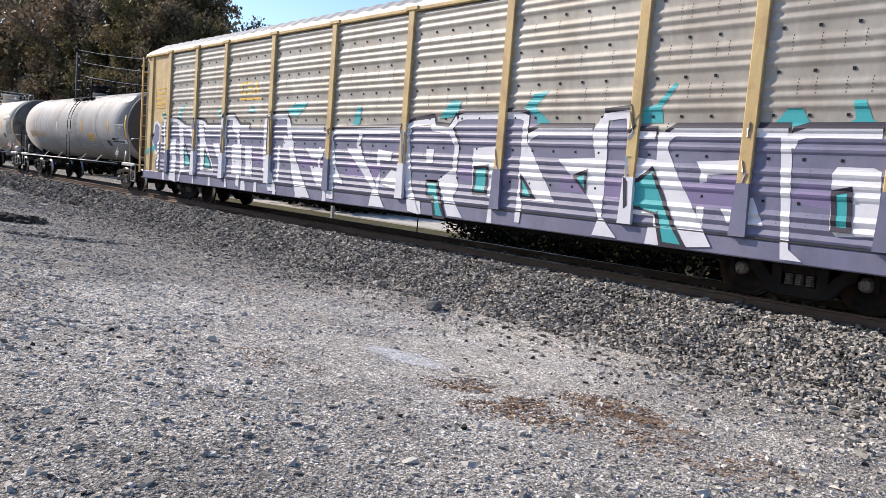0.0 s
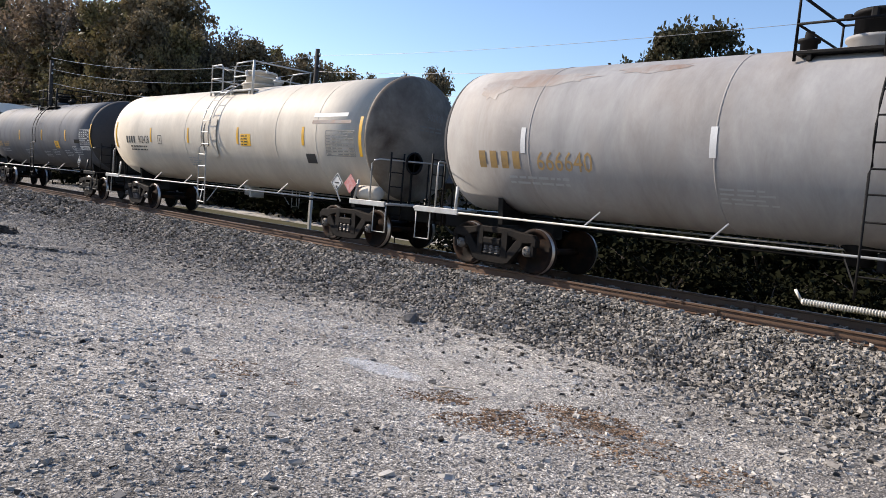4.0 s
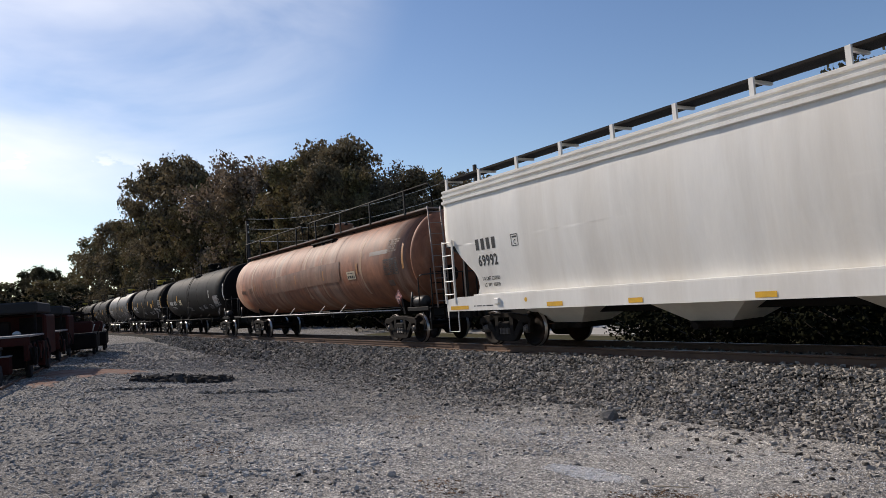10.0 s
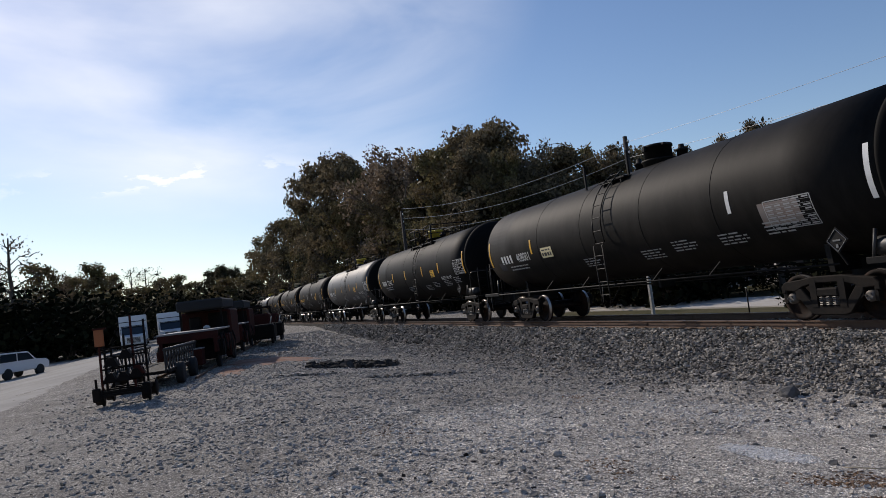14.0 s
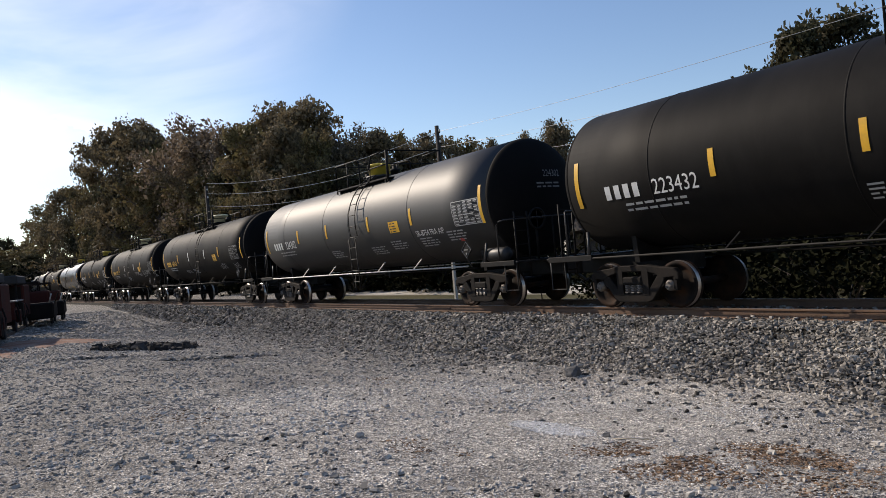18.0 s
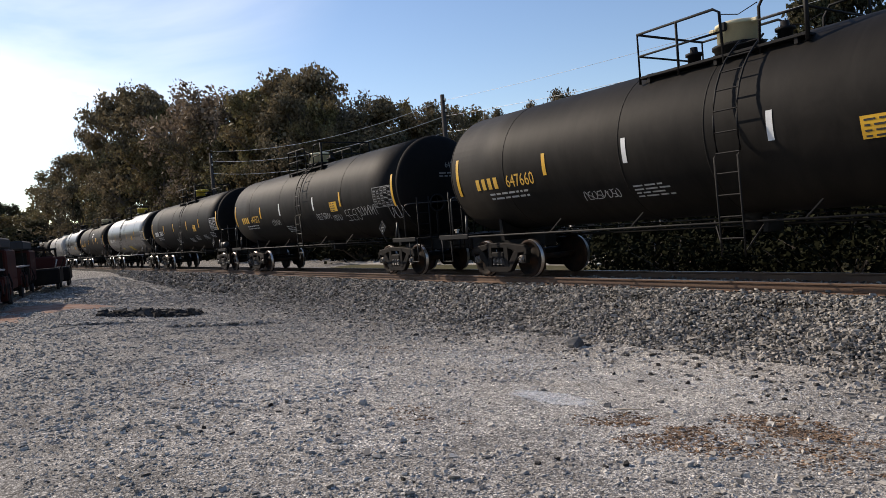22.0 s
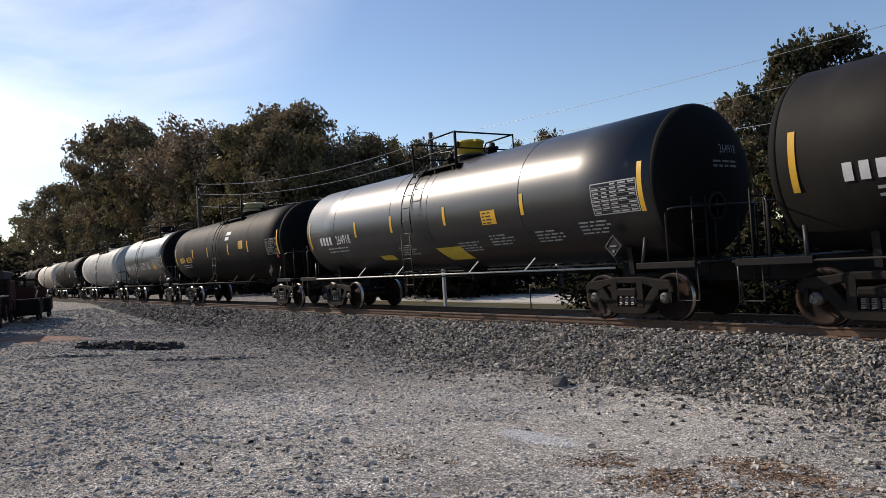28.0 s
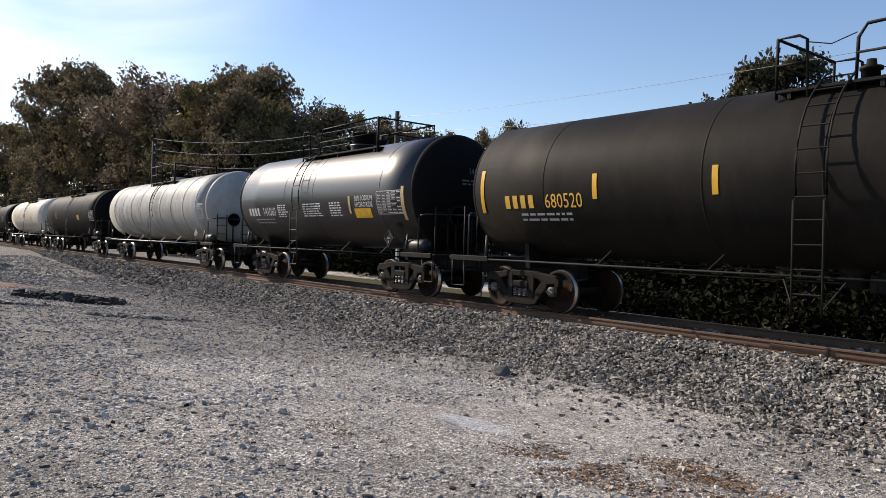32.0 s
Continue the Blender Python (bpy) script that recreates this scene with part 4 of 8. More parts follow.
    bmesh.ops.translate(bm, verts=bm.verts, vec=(0, -0.55, 2.1))
    tube(bm, [(half + 0.72, -0.80, 2.1), (half + 0.72, -0.30, 2.1)], 0.016, 5)
    tube(bm, [(half + 0.72, -0.55, 1.85), (half + 0.72, -0.55, 2.35)], 0.016, 5)
    tube(bm, [(half + 0.66, -0.55, 1.1), (half + 0.66, -0.55, 2.1)], 0.03, 6)
    part("hand_brake", bm, steel_black, car)
    # top platform, rails, ladder
    if deck:
        a, b = deck
        top = zc + r
        for y in (-0.84, 0.84):
            bm = bmesh.new()
            box(bm, (a + b) / 2, y, top - 0.22, b - a, 0.36, 0.05, bevel=0.008)
            for x in (a + 0.2, (a + b) / 2, b - 0.2):
                box(bm, x, y, top - 0.26, 0.06, 0.32, 0.16)
            part("top_walkway", bm, trim, car)
            rr = 0.026
            ty = math.copysign(1.0, y)
            m0, m1 = (ladder or 0.0) - 0.42, (ladder or 0.0) + 0.30
            low = top - 0.34
            if rail:
                # a level rail up to the ladder, a chain, and a hoop from the ladder to the far corner
                bm = tube(bmesh.new(), [(a, ty, low), (a, ty, top + 0.62), (m0 - 0.12, ty, top + 0.62), (m0, ty, top + 0.54), (m0 + 0.03, ty, low)], rr, 6)
                part("safety_railing", bm, trim, car)
                part("mid_rail", tube(bmesh.new(), [(a, ty, top + 0.2), (m0, ty, top + 0.2)], rr * 0.8, 6), trim, car)
                if m0 - a > 1.2:
                    part("rail_post", tube(bmesh.new(), [((a + m0) / 2, ty, low), ((a + m0) / 2, ty, top + 0.62)], rr, 6), trim, car)
                bm = tube(bmesh.new(), [(m1, ty, low), (m1 + 0.02, ty, top + 0.42), (m1 + 0.14, ty, top + 0.60), (b, ty, top + 0.63), (b, ty, low)], rr, 6)
                part("hoop_railing", bm, trim, car)
                part("mid_rail", tube(bmesh.new(), [(m1, ty, top + 0.2), (b, ty, top + 0.2)], rr * 0.8, 6), trim, car)
                part("safety_chain", tube(bmesh.new(), [(m0, ty, top + 0.5), ((m0 + m1) / 2, ty, top + 0.40), (m1, ty, top + 0.5)], 0.009, 4), trim, car)
        for x in (a, b):
            if rail:
                part("end_railing", tube(bmesh.new(), [(x, -1.0, top + 0.62), (x, 1.0, top + 0.62)], 0.024, 6), trim, car)
                part("mid_rail", tube(bmesh.new(), [(x, -1.0, top + 0.2), (x, 1.0, top + 0.2)], 0.02, 6), trim, car)
        if rail:
            part("corner_post", tube(bmesh.new(), [(b, -1.0, top - 0.34), (b, -1.0, top + 0.63)], 0.04, 6), trim, car)
        q = dome_r
        bm = bmesh.new()
        lathe(bm, [(top - 0.12, q + 0.06), (top + 0.05, q + 0.06), (top + 0.07, q + 0.10), (top + 0.12, q + 0.10), (top + 0.13, q)], 28, axis="z")
        bmesh.ops.translate(bm, verts=bm.verts, vec=(dome + 0.55, 0, 0))
        part("manway_nozzle", bm, mat, car)
        bm = bmesh.new()
        lathe(bm, [(top + 0.1, q), (top + 0.44, q), (top + 0.44, q + 0.03), (top + 0.50, q + 0.03), (top + 0.52, q), (top + 0.54, 0.02)], 26, axis="z")
        bmesh.ops.translate(bm, verts=bm.verts, vec=(dome + 0.55, 0, 0))
        housing = part("valve_housing", bm, dome_mat or trim, car, smooth=False)
        for s in (-1, 1):
            part("lid_lug", box(bmesh.new(), dome + 0.55 + s * (q + 0.07), -0.1, top + 0.46, 0.13, 0.14, 0.08, bevel=0.02), dome_mat if dome_mat in (yellow_cap, cream_lid) else trim, housing)
        part("lid_bolt", box(bmesh.new(), dome + 0.55, -q - 0.05, top + 0.42, 0.1, 0.08, 0.16, bevel=0.02), trim, housing)
        for x in (dome + 1.4, dome - 0.5):
            bm = bmesh.new()
            lathe(bm, [(top - 0.05, 0.13), (top + 0.16, 0.13), (top + 0.17, 0.17), (top + 0.22, 0.17), (top + 0.24, 0.08), (top + 0.34, 0.07)], 14, axis="z")
            bmesh.ops.translate(bm, verts=bm.verts, vec=(x, 0.1, 0))
            part("safety_valve", bm, trim, car)
        for side in (-1, 1) if ladder is not None else ():
            pts = [(side * 0.75, top + 0.02)]
            for k in range(1, 9):
                a2 = radians(62 - k * 9.5)
                pts.append((side * (r + 0.16) * math.cos(a2), zc + (r + 0.16) * math.sin(a2)))
            pts += [(side * (r + 0.2), zc - 0.5), (side * (r + 0.16), 0.95), (side * (r + 0.16), 0.52)]
            part("side_ladder", ladder_mesh(bmesh.new(), ladder, pts, 0.44), ladder_mat or trim, car, "steel ladder curving over the tank")
            for s in (-1, 1):
                part("ladder_brace", tube(bmesh.new(), [(ladder + s * 0.5, side * 1.4, 1.12), (ladder + s * 0.22, side * 1.62, 0.62)], 0.016, 5), ladder_mat or trim, car)
    # bottom outlet
    bm = bmesh.new()
    lathe(bm, [(zc - r - 0.3, 0.12), (zc - r - 0.28, 0.2), (zc - r - 0.1, 0.2), (zc - r + 0.1, 0.35)], 16, axis="z")
    box(bm, 0.35, 0, zc - r - 0.2, 0.12, 0.5, 0.3, bevel=0.02)
    part("bottom_outlet", bm, trim, car)
    bm = bmesh.new()
    tube(bm, [(-half + 1.5, 0.35, 0.95), (half - 1.5, 0.35, 0.95)], 0.03, 6)
    part("brake_pipe", bm, steel_black, car)
    if extras:
        extras(car, on_side)
    return car

# ---- auto rack ----
def rack_profile(h):
    """How far the rack's pressed side stands out at a height: groups of ridges between flat strips."""
    k = (h - 0.95) % 0.62
    if h < 0.95 or k > 0.44:
        return 0.0
    return 0.028 * (0.5 - 0.5 * math.cos(math.tau * k / 0.147))


RACK_CUTS = [0.62 + 0.0368 * k for k in range(130)]


def auto_rack(u):
    car = thing("auto_rack_car", pose(u, TRACK, RAIL), "tall car carrier with ribbed metal sides, yellow posts, purple graffiti", "auto rack car", group="cars of the freight train")
    CARS.append((car, u))
    half, side_y = 13.45, 1.56
    add_trucks(car, 10.5)
    add_couplers(car, half + 0.75)
    posts = [-11.2, -9.06, -6.99, -4.12, -1.14, 1.84, 4.81, 7.80, 9.75, 11.7, 13.2]
    for face in (-1, 1):
        for a, b in zip(posts, posts[1:]):
            bm = bmesh.new()
            levels = [0.98 + 0.0368 * k for k in range(114)]
            levels = [h for h in levels if h < 5.12]
            row0 = None
            for h in levels:
                y = face * (side_y + rack_profile(h))
                row = [bm.verts.new((x, y, h)) for x in (a + 0.10, b - 0.10)]
                if row0:
                    f = bm.faces.new((row0[0], row0[1], row[1], row[0]))
                    f.smooth = True
                row0 = row
            back = [bm.verts.new((x, face * (side_y - 0.03), h)) for x, h in ((a + 0.10, 0.98), (b - 0.10, 0.98), (b - 0.10, levels[-1]), (a + 0.10, levels[-1]))]
            bm.faces.new(back)
            part("side_panel", bm, rack_steel, car)
            if face == -1 and b - a > 1.9:
                bm = bmesh.new()
                rng = random.Random(round(a * 10))
                for row in range(7):
                    h = 1.28 + 0.62 * row
                    n = int((b - a - 0.3) / 0.5)
                    for j in range(n):
                        box(bm, a + 0.3 + j * 0.5, -side_y - 0.004, h + 0.235, 0.04, 0.02, 0.04)
                tagged(part("panel_bolt", bm, steel_black, car), kind="stuff")
                bm = bmesh.new()
                for row in range(6):
                    h0 = 1.2 + 0.62 * row
                    for col in range(4):
                        x = a + 0.4 + (b - a - 0.7) * (col + 0.5) / 4 + rng.uniform(-0.1, 0.1)
                        for k in range(5):
                            box(bm, x, -side_y - rack_profile(h0 + k * 0.05) - 0.001, h0 + k * 0.05, 0.012, 0.006, 0.022)
                tagged(part("panel_hole", bm, black_ink, car), kind="stuff")
        for x in posts:
            bm = box(bmesh.new(), x, face * (side_y + 0.01), 3.14, 0.20, 0.14, 4.15, bevel=0.012)
            part("post", bm, rack_yellow, car, "faded yellow side post")
            bm = box(bmesh.new(), x, face * (side_y + 0.03), 5.19, 0.42, 0.14, 0.09, bevel=0.01)
            part("post_cap", bm, rack_yellow, car)
            bm = bmesh.new()
            extrude_outline(bm, [(x - 0.13, 0.96), (x + 0.13, 0.96), (x + 0.10, 1.75), (x - 0.10, 1.75)], face * (side_y + 0.02), face * (side_y + 0.10))
            part("post_gusset", bm, (purple, white_spray)[round(x * 7) % 2] if face == -1 else rack_yellow, car)
        part("side_sill", box(bmesh.new(), 0, face * (side_y - 0.02), 0.80, half * 2, 0.10, 0.30, bevel=0.02), purple if face == -1 else rack_yellow, car)
        part("top_chord", box(bmesh.new(), 0, face * side_y, 5.17, half * 2, 0.14, 0.1, bevel=0.02), rack_yellow, car)
        # the closed end bays, painted yellow
        for side in (-1, 1):
            a, b = sorted((side * half, side * 11.25 if side < 0 else side * 13.25))
            if b - a > 0.3:
                part("end_bay", box(bmesh.new(), (a + b) / 2, face * (side_y - 0.04), 3.05, b - a, 0.06, 4.2, bevel=0.01), rack_yellow, car, "yellow closed end bay with rust streaks")
                part("end_bay_frame", box(bmesh.new(), a + 0.62, face * (side_y + 0.005), 3.05, 0.10, 0.08, 4.2, bevel=0.01), rack_yellow, car)
    # floor, roof and ends
    part("deck", box(bmesh.new(), 0, 0, 0.88, half * 2 - 0.1, 2.98, 0.2), steel_black, car)
    part("centre_sill", box(bmesh.new(), 0, 0, 0.68, half * 2 + 0.4, 0.5, 0.42), steel_black, car)
    bm = bmesh.new()
    n = 190
    rings = []
    for i in range(n + 1):
        x = -half - 0.05 + (2 * half + 0.1) * i / n
        lift = 0.03 if (i // 2) % 2 else 0.0
        end = min(1.0, (half + 0.05 - abs(x)) / 1.2 + 0.55)
        rings.append([bm.verts.new((x, y, 5.2 + (z + (lift if 0.05 < z else 0)) * end)) for y, z in ((-1.6, 0.0), (-1.56, 0.12), (-1.2, 0.36), (-0.5, 0.52), (0.5, 0.52), (1.2, 0.36), (1.56, 0.12), (1.6, 0.0))])
    for a, b in zip(rings, rings[1:]):
        for k in range(7):
            bm.faces.new((a[k], b[k], b[k + 1], a[k + 1]))
    bm.faces.new(rings[0])
    bm.faces.new(rings[-1][::-1])
    part("roof", bm, roof_metal, car, "ridged pale metal roof")
    for side in (-1, 1):
        part("end_door", box(bmesh.new(), side * (half - 0.1), 0, 3.05, 0.08, 2.9, 4.2, bevel=0.02), rack_yellow, car)
        bm = bmesh.new()
        for s in (-0.2, 0.2):
            box(bm, side * (half + 0.15), -1.45 + s, 3.0, 0.06, 0.05, 4.3)
        for k in range(11):
            tube(bm, [(side * (half + 0.15), -1.66, 1.0 + 0.4 * k), (side * (half + 0.15), -1.24, 1.0 + 0.4 * k)], 0.014, 5)
        part("end_ladder", bm, rack_yellow, car)
        bm = bmesh.new()
        x = side * (half - 0.25)
        tube(bm, [(x - 0.22, -1.56, 0.7), (x - 0.22, -1.56, 0.25), (x + 0.22, -1.56, 0.25), (x + 0.22, -1.56, 0.7)], 0.016, 6)
        part("corner_step", bm, steel_black, car)

    def on_rack(x, h, lift=0.006):
        near_post = min(abs(x - p) for p in posts) < 0.1
        return (x, -(side_y + max(rack_profile(h), 0.085 if near_post and h > 0.96 else 0.0, 0.032 if h < 0.96 else 0.0) + lift), h)

    def spray(name, polys, mat, lift):
        whole = bmesh.new()
        for n, poly in enumerate(polys):
            bm = one_spray(poly, lift + 0.0009 * (n % 7))
            me = bpy.data.meshes.new("spray")
            bm.to_mesh(me)
            bm.free()
            whole.from_mesh(me)
            bpy.data.meshes.remove(me)
        tagged(part(name, whole, mat, car), kind="stuff")

    def one_spray(poly, lift):
        bm = flat([poly])
        for p in posts:
            for e in (p - 0.101, p + 0.101):
                bmesh.ops.bisect_plane(bm, geom=bm.verts[:] + bm.edges[:] + bm.faces[:], plane_co=(e, 0, 0), plane_no=(1, 0, 0))
        return lay(bm, lambda x, h: on_rack(x, h, lift), cuts=RACK_CUTS)

    white, teal, edges, splashes = [], [], [], []

    def letter(**shapes):
        for name, store in (("white", white), ("teal", teal), ("edge", edges), ("splash", splashes)):
            store.extend(shapes.get(name, []))

    # the big painted letters, one after the other
    letter(white=[[(-10.35, 2.70), (-10.00, 2.60), (-9.80, 1.15), (-9.25, 1.15), (-9.20, 1.10), (-10.05, 1.00), (-10.10, 0.70), (-10.25, 0.70), (-10.10, 1.10)], [(-11.05, 2.15), (-10.55, 2.15), (-10.55, 1.75), (-10.45, 0.65), (-11.00, 0.70)], [(-11.70, 2.85), (-11.55, 2.85), (-11.35, 1.00), (-11.45, 1.00)]],
               teal=[[(-9.80, 2.00), (-9.25, 1.25), (-9.75, 1.20)]],
               edge=[[(-11.70, 2.80), (-10.60, 2.80), (-10.30, 2.70), (-9.85, 2.55), (-9.40, 2.50), (-9.20, 2.45)]],
               splash=[[(-10.45, 2.80), (-10.35, 3.10), (-10.15, 3.30), (-9.95, 3.30), (-10.20, 3.05), (-10.20, 2.75)], [(-11.90, 2.95), (-11.70, 3.10), (-11.50, 2.95)]])
    letter(white=[[(-9.50, 2.50), (-9.20, 2.45), (-9.10, 2.70), (-8.90, 2.75), (-8.85, 1.75), (-8.90, 1.00), (-9.30, 1.55), (-9.05, 1.80)], [(-8.75, 2.65), (-8.40, 2.55), (-8.25, 2.10), (-7.55, 1.20), (-7.60, 1.10), (-8.50, 1.10)]],
               teal=[[(-8.25, 1.85), (-7.70, 1.25), (-8.25, 1.20)]],
               edge=[[(-9.10, 2.70), (-8.90, 2.75), (-8.45, 2.70), (-8.20, 2.55), (-7.00, 2.55), (-6.95, 2.85)]])
    letter(white=[[(-7.70, 2.05), (-7.10, 2.05), (-7.00, 1.80), (-6.85, 1.80), (-6.95, 2.85), (-6.80, 2.85), (-6.75, 1.20), (-6.60, 0.70), (-6.75, 0.70), (-6.75, 1.10), (-7.10, 1.30)]],
               edge=[[(-6.95, 2.85), (-6.35, 2.85), (-6.10, 2.65), (-5.95, 2.55), (-5.35, 2.55)]],
               splash=[[(-7.50, 3.15), (-7.30, 3.15), (-7.15, 2.80), (-7.00, 2.75), (-6.95, 2.60), (-7.25, 2.65), (-7.20, 2.75)]])
    letter(white=[[(-6.45, 2.85), (-6.30, 2.85), (-5.95, 2.55), (-5.90, 2.05), (-5.80, 0.75), (-6.00, 0.80), (-6.05, 2.05), (-6.10, 2.35), (-6.40, 2.50)], [(-6.40, 2.00), (-6.10, 2.05), (-5.95, 1.15), (-6.35, 1.10)], [(-5.50, 1.95), (-5.30, 2.00), (-5.20, 1.15), (-5.45, 1.10)]])
    letter(white=[[(-4.50, 2.80), (-4.10, 2.85), (-4.00, 1.35), (-3.60, 0.75), (-4.05, 0.75), (-4.45, 1.35)], [(-6.35, 2.05), (-5.80, 2.05), (-5.70, 1.10), (-6.20, 1.10)], [(-5.55, 2.00), (-5.15, 2.00), (-5.05, 1.10), (-5.45, 1.10)]],
               edge=[[(-4.35, 2.75), (-4.05, 2.85), (-3.25, 2.85), (-3.05, 2.50), (-1.40, 2.50)]],
               splash=[[(-3.45, 2.95), (-2.85, 3.20), (-2.20, 3.25), (-2.70, 2.85)], [(-5.50, 3.00), (-5.20, 3.20), (-5.05, 3.00)]])
    letter(white=[[(-3.25, 2.70), (-3.00, 2.55), (-2.80, 1.90), (-2.40, 1.30), (-1.85, 0.70), (-2.55, 0.70), (-2.90, 1.40)], [(-2.20, 2.00), (-1.30, 2.00), (-1.45, 1.75), (-1.90, 1.75)], [(-2.00, 1.55), (-1.25, 1.50), (-1.20, 1.00), (-1.65, 1.10)], [(-3.35, 2.35), (-2.75, 2.15), (-2.95, 2.00), (-3.40, 2.00)]])
    letter(white=[[(-1.30, 2.45), (-1.00, 2.40), (-0.75, 1.50), (-0.40, 1.15), (-0.85, 1.20), (-0.80, 0.75), (-1.10, 0.75)], [(-0.35, 2.05), (0.20, 2.05), (0.90, 1.20), (1.30, 0.70), (0.70, 0.70), (0.80, 1.10)], [(0.95, 2.05), (1.45, 2.00), (1.40, 1.80), (1.05, 1.80)], [(1.05, 1.25), (1.45, 1.60), (1.65, 1.55), (1.70, 1.15)]],
               edge=[[(-1.15, 2.35), (-0.90, 2.45), (1.75, 2.50)], [(0.25, 2.50), (0.10, 2.15), (0.50, 1.40)]],
               splash=[[(-0.20, 2.60), (0.00, 3.10), (0.15, 3.05), (0.10, 2.65)]])
    letter(white=[[(1.80, 2.50), (2.00, 2.50), (2.20, 1.25), (2.55, 0.65), (2.15, 0.70), (1.90, 1.60)], [(3.05, 1.45), (3.50, 1.70), (3.70, 1.35), (3.55, 1.10), (3.90, 0.70), (3.45, 0.70), (3.25, 1.10)], [(2.60, 2.10), (2.85, 2.10), (2.85, 1.80), (2.65, 1.80)]],
               teal=[[(2.70, 1.40), (3.05, 1.40), (3.10, 1.15), (3.35, 0.65), (3.05, 0.65), (2.95, 1.05), (2.75, 1.10)]],
               edge=[[(2.00, 2.40), (2.00, 2.60), (2.15, 2.65), (2.75, 2.70), (2.80, 2.55), (3.30, 2.50), (3.50, 2.75), (3.75, 2.80), (5.25, 2.80)], [(3.35, 2.50), (3.55, 2.20), (3.55, 1.55)]],
               splash=[[(2.95, 2.75), (3.30, 3.15), (3.60, 3.10), (3.50, 2.80)]])
    letter(white=[[(4.05, 2.15), (4.70, 2.20), (4.90, 1.40), (4.80, 1.20), (4.20, 1.20), (4.10, 1.25)]],
               teal=[[(4.15, 1.75), (4.50, 1.80), (4.50, 1.25), (4.15, 1.25)]],
               edge=[[(5.25, 2.80), (5.40, 2.75), (5.40, 2.45), (5.40, 1.75), (5.40, 0.75)]],
               splash=[[(5.25, 2.85), (5.55, 3.20), (5.90, 3.25), (5.60, 2.95), (6.05, 2.60), (5.45, 2.65)]])
    letter(white=[[(5.35, 2.45), (5.55, 2.20), (6.25, 1.20), (5.45, 1.20), (5.35, 1.45)], [(6.95, 2.50), (7.10, 2.75), (7.25, 2.80), (7.30, 1.85), (7.30, 1.05), (7.65, 0.70), (7.15, 0.70), (7.25, 1.00), (7.10, 1.25), (6.25, 2.00), (7.05, 2.05)]],
               teal=[[(5.40, 1.65), (5.75, 1.25), (5.45, 1.25)], [(6.65, 1.70), (6.90, 1.80), (6.90, 1.45)]],
               edge=[[(5.40, 2.20), (5.50, 2.40), (5.75, 2.50), (6.95, 2.50)], [(7.15, 2.75), (7.65, 2.80), (7.75, 2.45), (8.20, 2.45)]])
    letter(white=[[(7.70, 2.10), (8.25, 2.05), (8.25, 2.50), (8.45, 2.50), (8.45, 2.20), (8.70, 1.75), (9.35, 0.75), (8.95, 0.70), (8.65, 1.05), (8.20, 1.90), (7.95, 1.70), (7.75, 1.70)]],
               teal=[[(7.75, 1.70), (7.95, 1.70), (8.20, 1.90), (8.65, 1.05), (8.90, 0.70), (8.50, 0.70), (8.35, 1.20), (8.05, 1.25), (7.80, 1.25)]],
               edge=[[(7.70, 1.70), (7.75, 1.20), (8.35, 1.20), (8.45, 0.70)], [(8.30, 2.25), (8.40, 2.40), (8.55, 2.50), (9.75, 2.50)]],
               splash=[[(7.80, 2.65), (7.95, 2.90), (8.15, 2.95), (8.45, 3.30), (8.50, 3.25), (8.25, 2.90), (8.30, 2.65)]])
    letter(white=[[(8.95, 2.05), (9.70, 2.10), (9.75, 1.90), (9.10, 1.85)], [(9.40, 1.40), (9.50, 1.50), (9.90, 1.55), (10.10, 1.15), (9.55, 1.15)], [(10.20, 2.50), (10.35, 2.50), (10.40, 2.00), (10.50, 0.85), (10.70, 0.70), (10.40, 0.70), (10.25, 2.00)]],
               edge=[[(9.85, 2.50), (10.30, 2.50)], [(10.35, 2.30), (10.40, 2.45), (10.55, 2.50), (11.50, 2.50)]],
               splash=[[(10.05, 2.60), (10.25, 2.85), (10.45, 2.85), (10.60, 2.60)], [(11.00, 2.60), (11.15, 2.70), (11.10, 2.95), (11.25, 2.95), (11.35, 2.70), (11.50, 2.60)]])
    letter(white=[[(11.00, 2.05), (11.45, 2.05), (11.55, 2.00), (11.60, 1.15), (11.10, 1.10), (11.00, 1.20), (10.95, 1.95)]],
               teal=[[(11.00, 1.70), (11.20, 1.75), (11.25, 1.20), (11.05, 1.20)]])
    top = [(-11.85, 2.75), (-10.6, 2.75), (-10.2, 2.62), (-9.2, 2.42), (-9.0, 2.72), (-8.4, 2.66), (-8.2, 2.52), (-7.0, 2.52), (-6.95, 2.82), (-6.35, 2.82), (-6.0, 2.52), (-4.35, 2.5), (-4.2, 2.85), (-3.1, 2.85),
           (-2.9, 2.5), (1.9, 2.45), (2.2, 2.66), (3.1, 2.5), (3.7, 2.8), (5.6, 2.82), (5.75, 2.45), (7.2, 2.45), (7.4, 2.8), (8.0, 2.8), (8.1, 2.42), (13.3, 2.45)]
    body = [[(a[0], 0.97), (b[0], 0.97), b, a] for a, b in zip(top, top[1:])]
    spray("graffiti_fill", body, purple, 0.003)
    bands = [[(x, 1.45 + 0.1 * math.sin(x * 2)), (x + 1.3, 1.35), (x + 1.5, 1.75 + 0.2 * math.sin(x)), (x + 0.7, 1.7), (x + 0.2, 1.85)] for x in (-8.3, -5.2, -2.6, -0.4, 3.6, 6.3, 8.3, 10.4)]
    spray("graffiti_violet", bands, violet, 0.006)
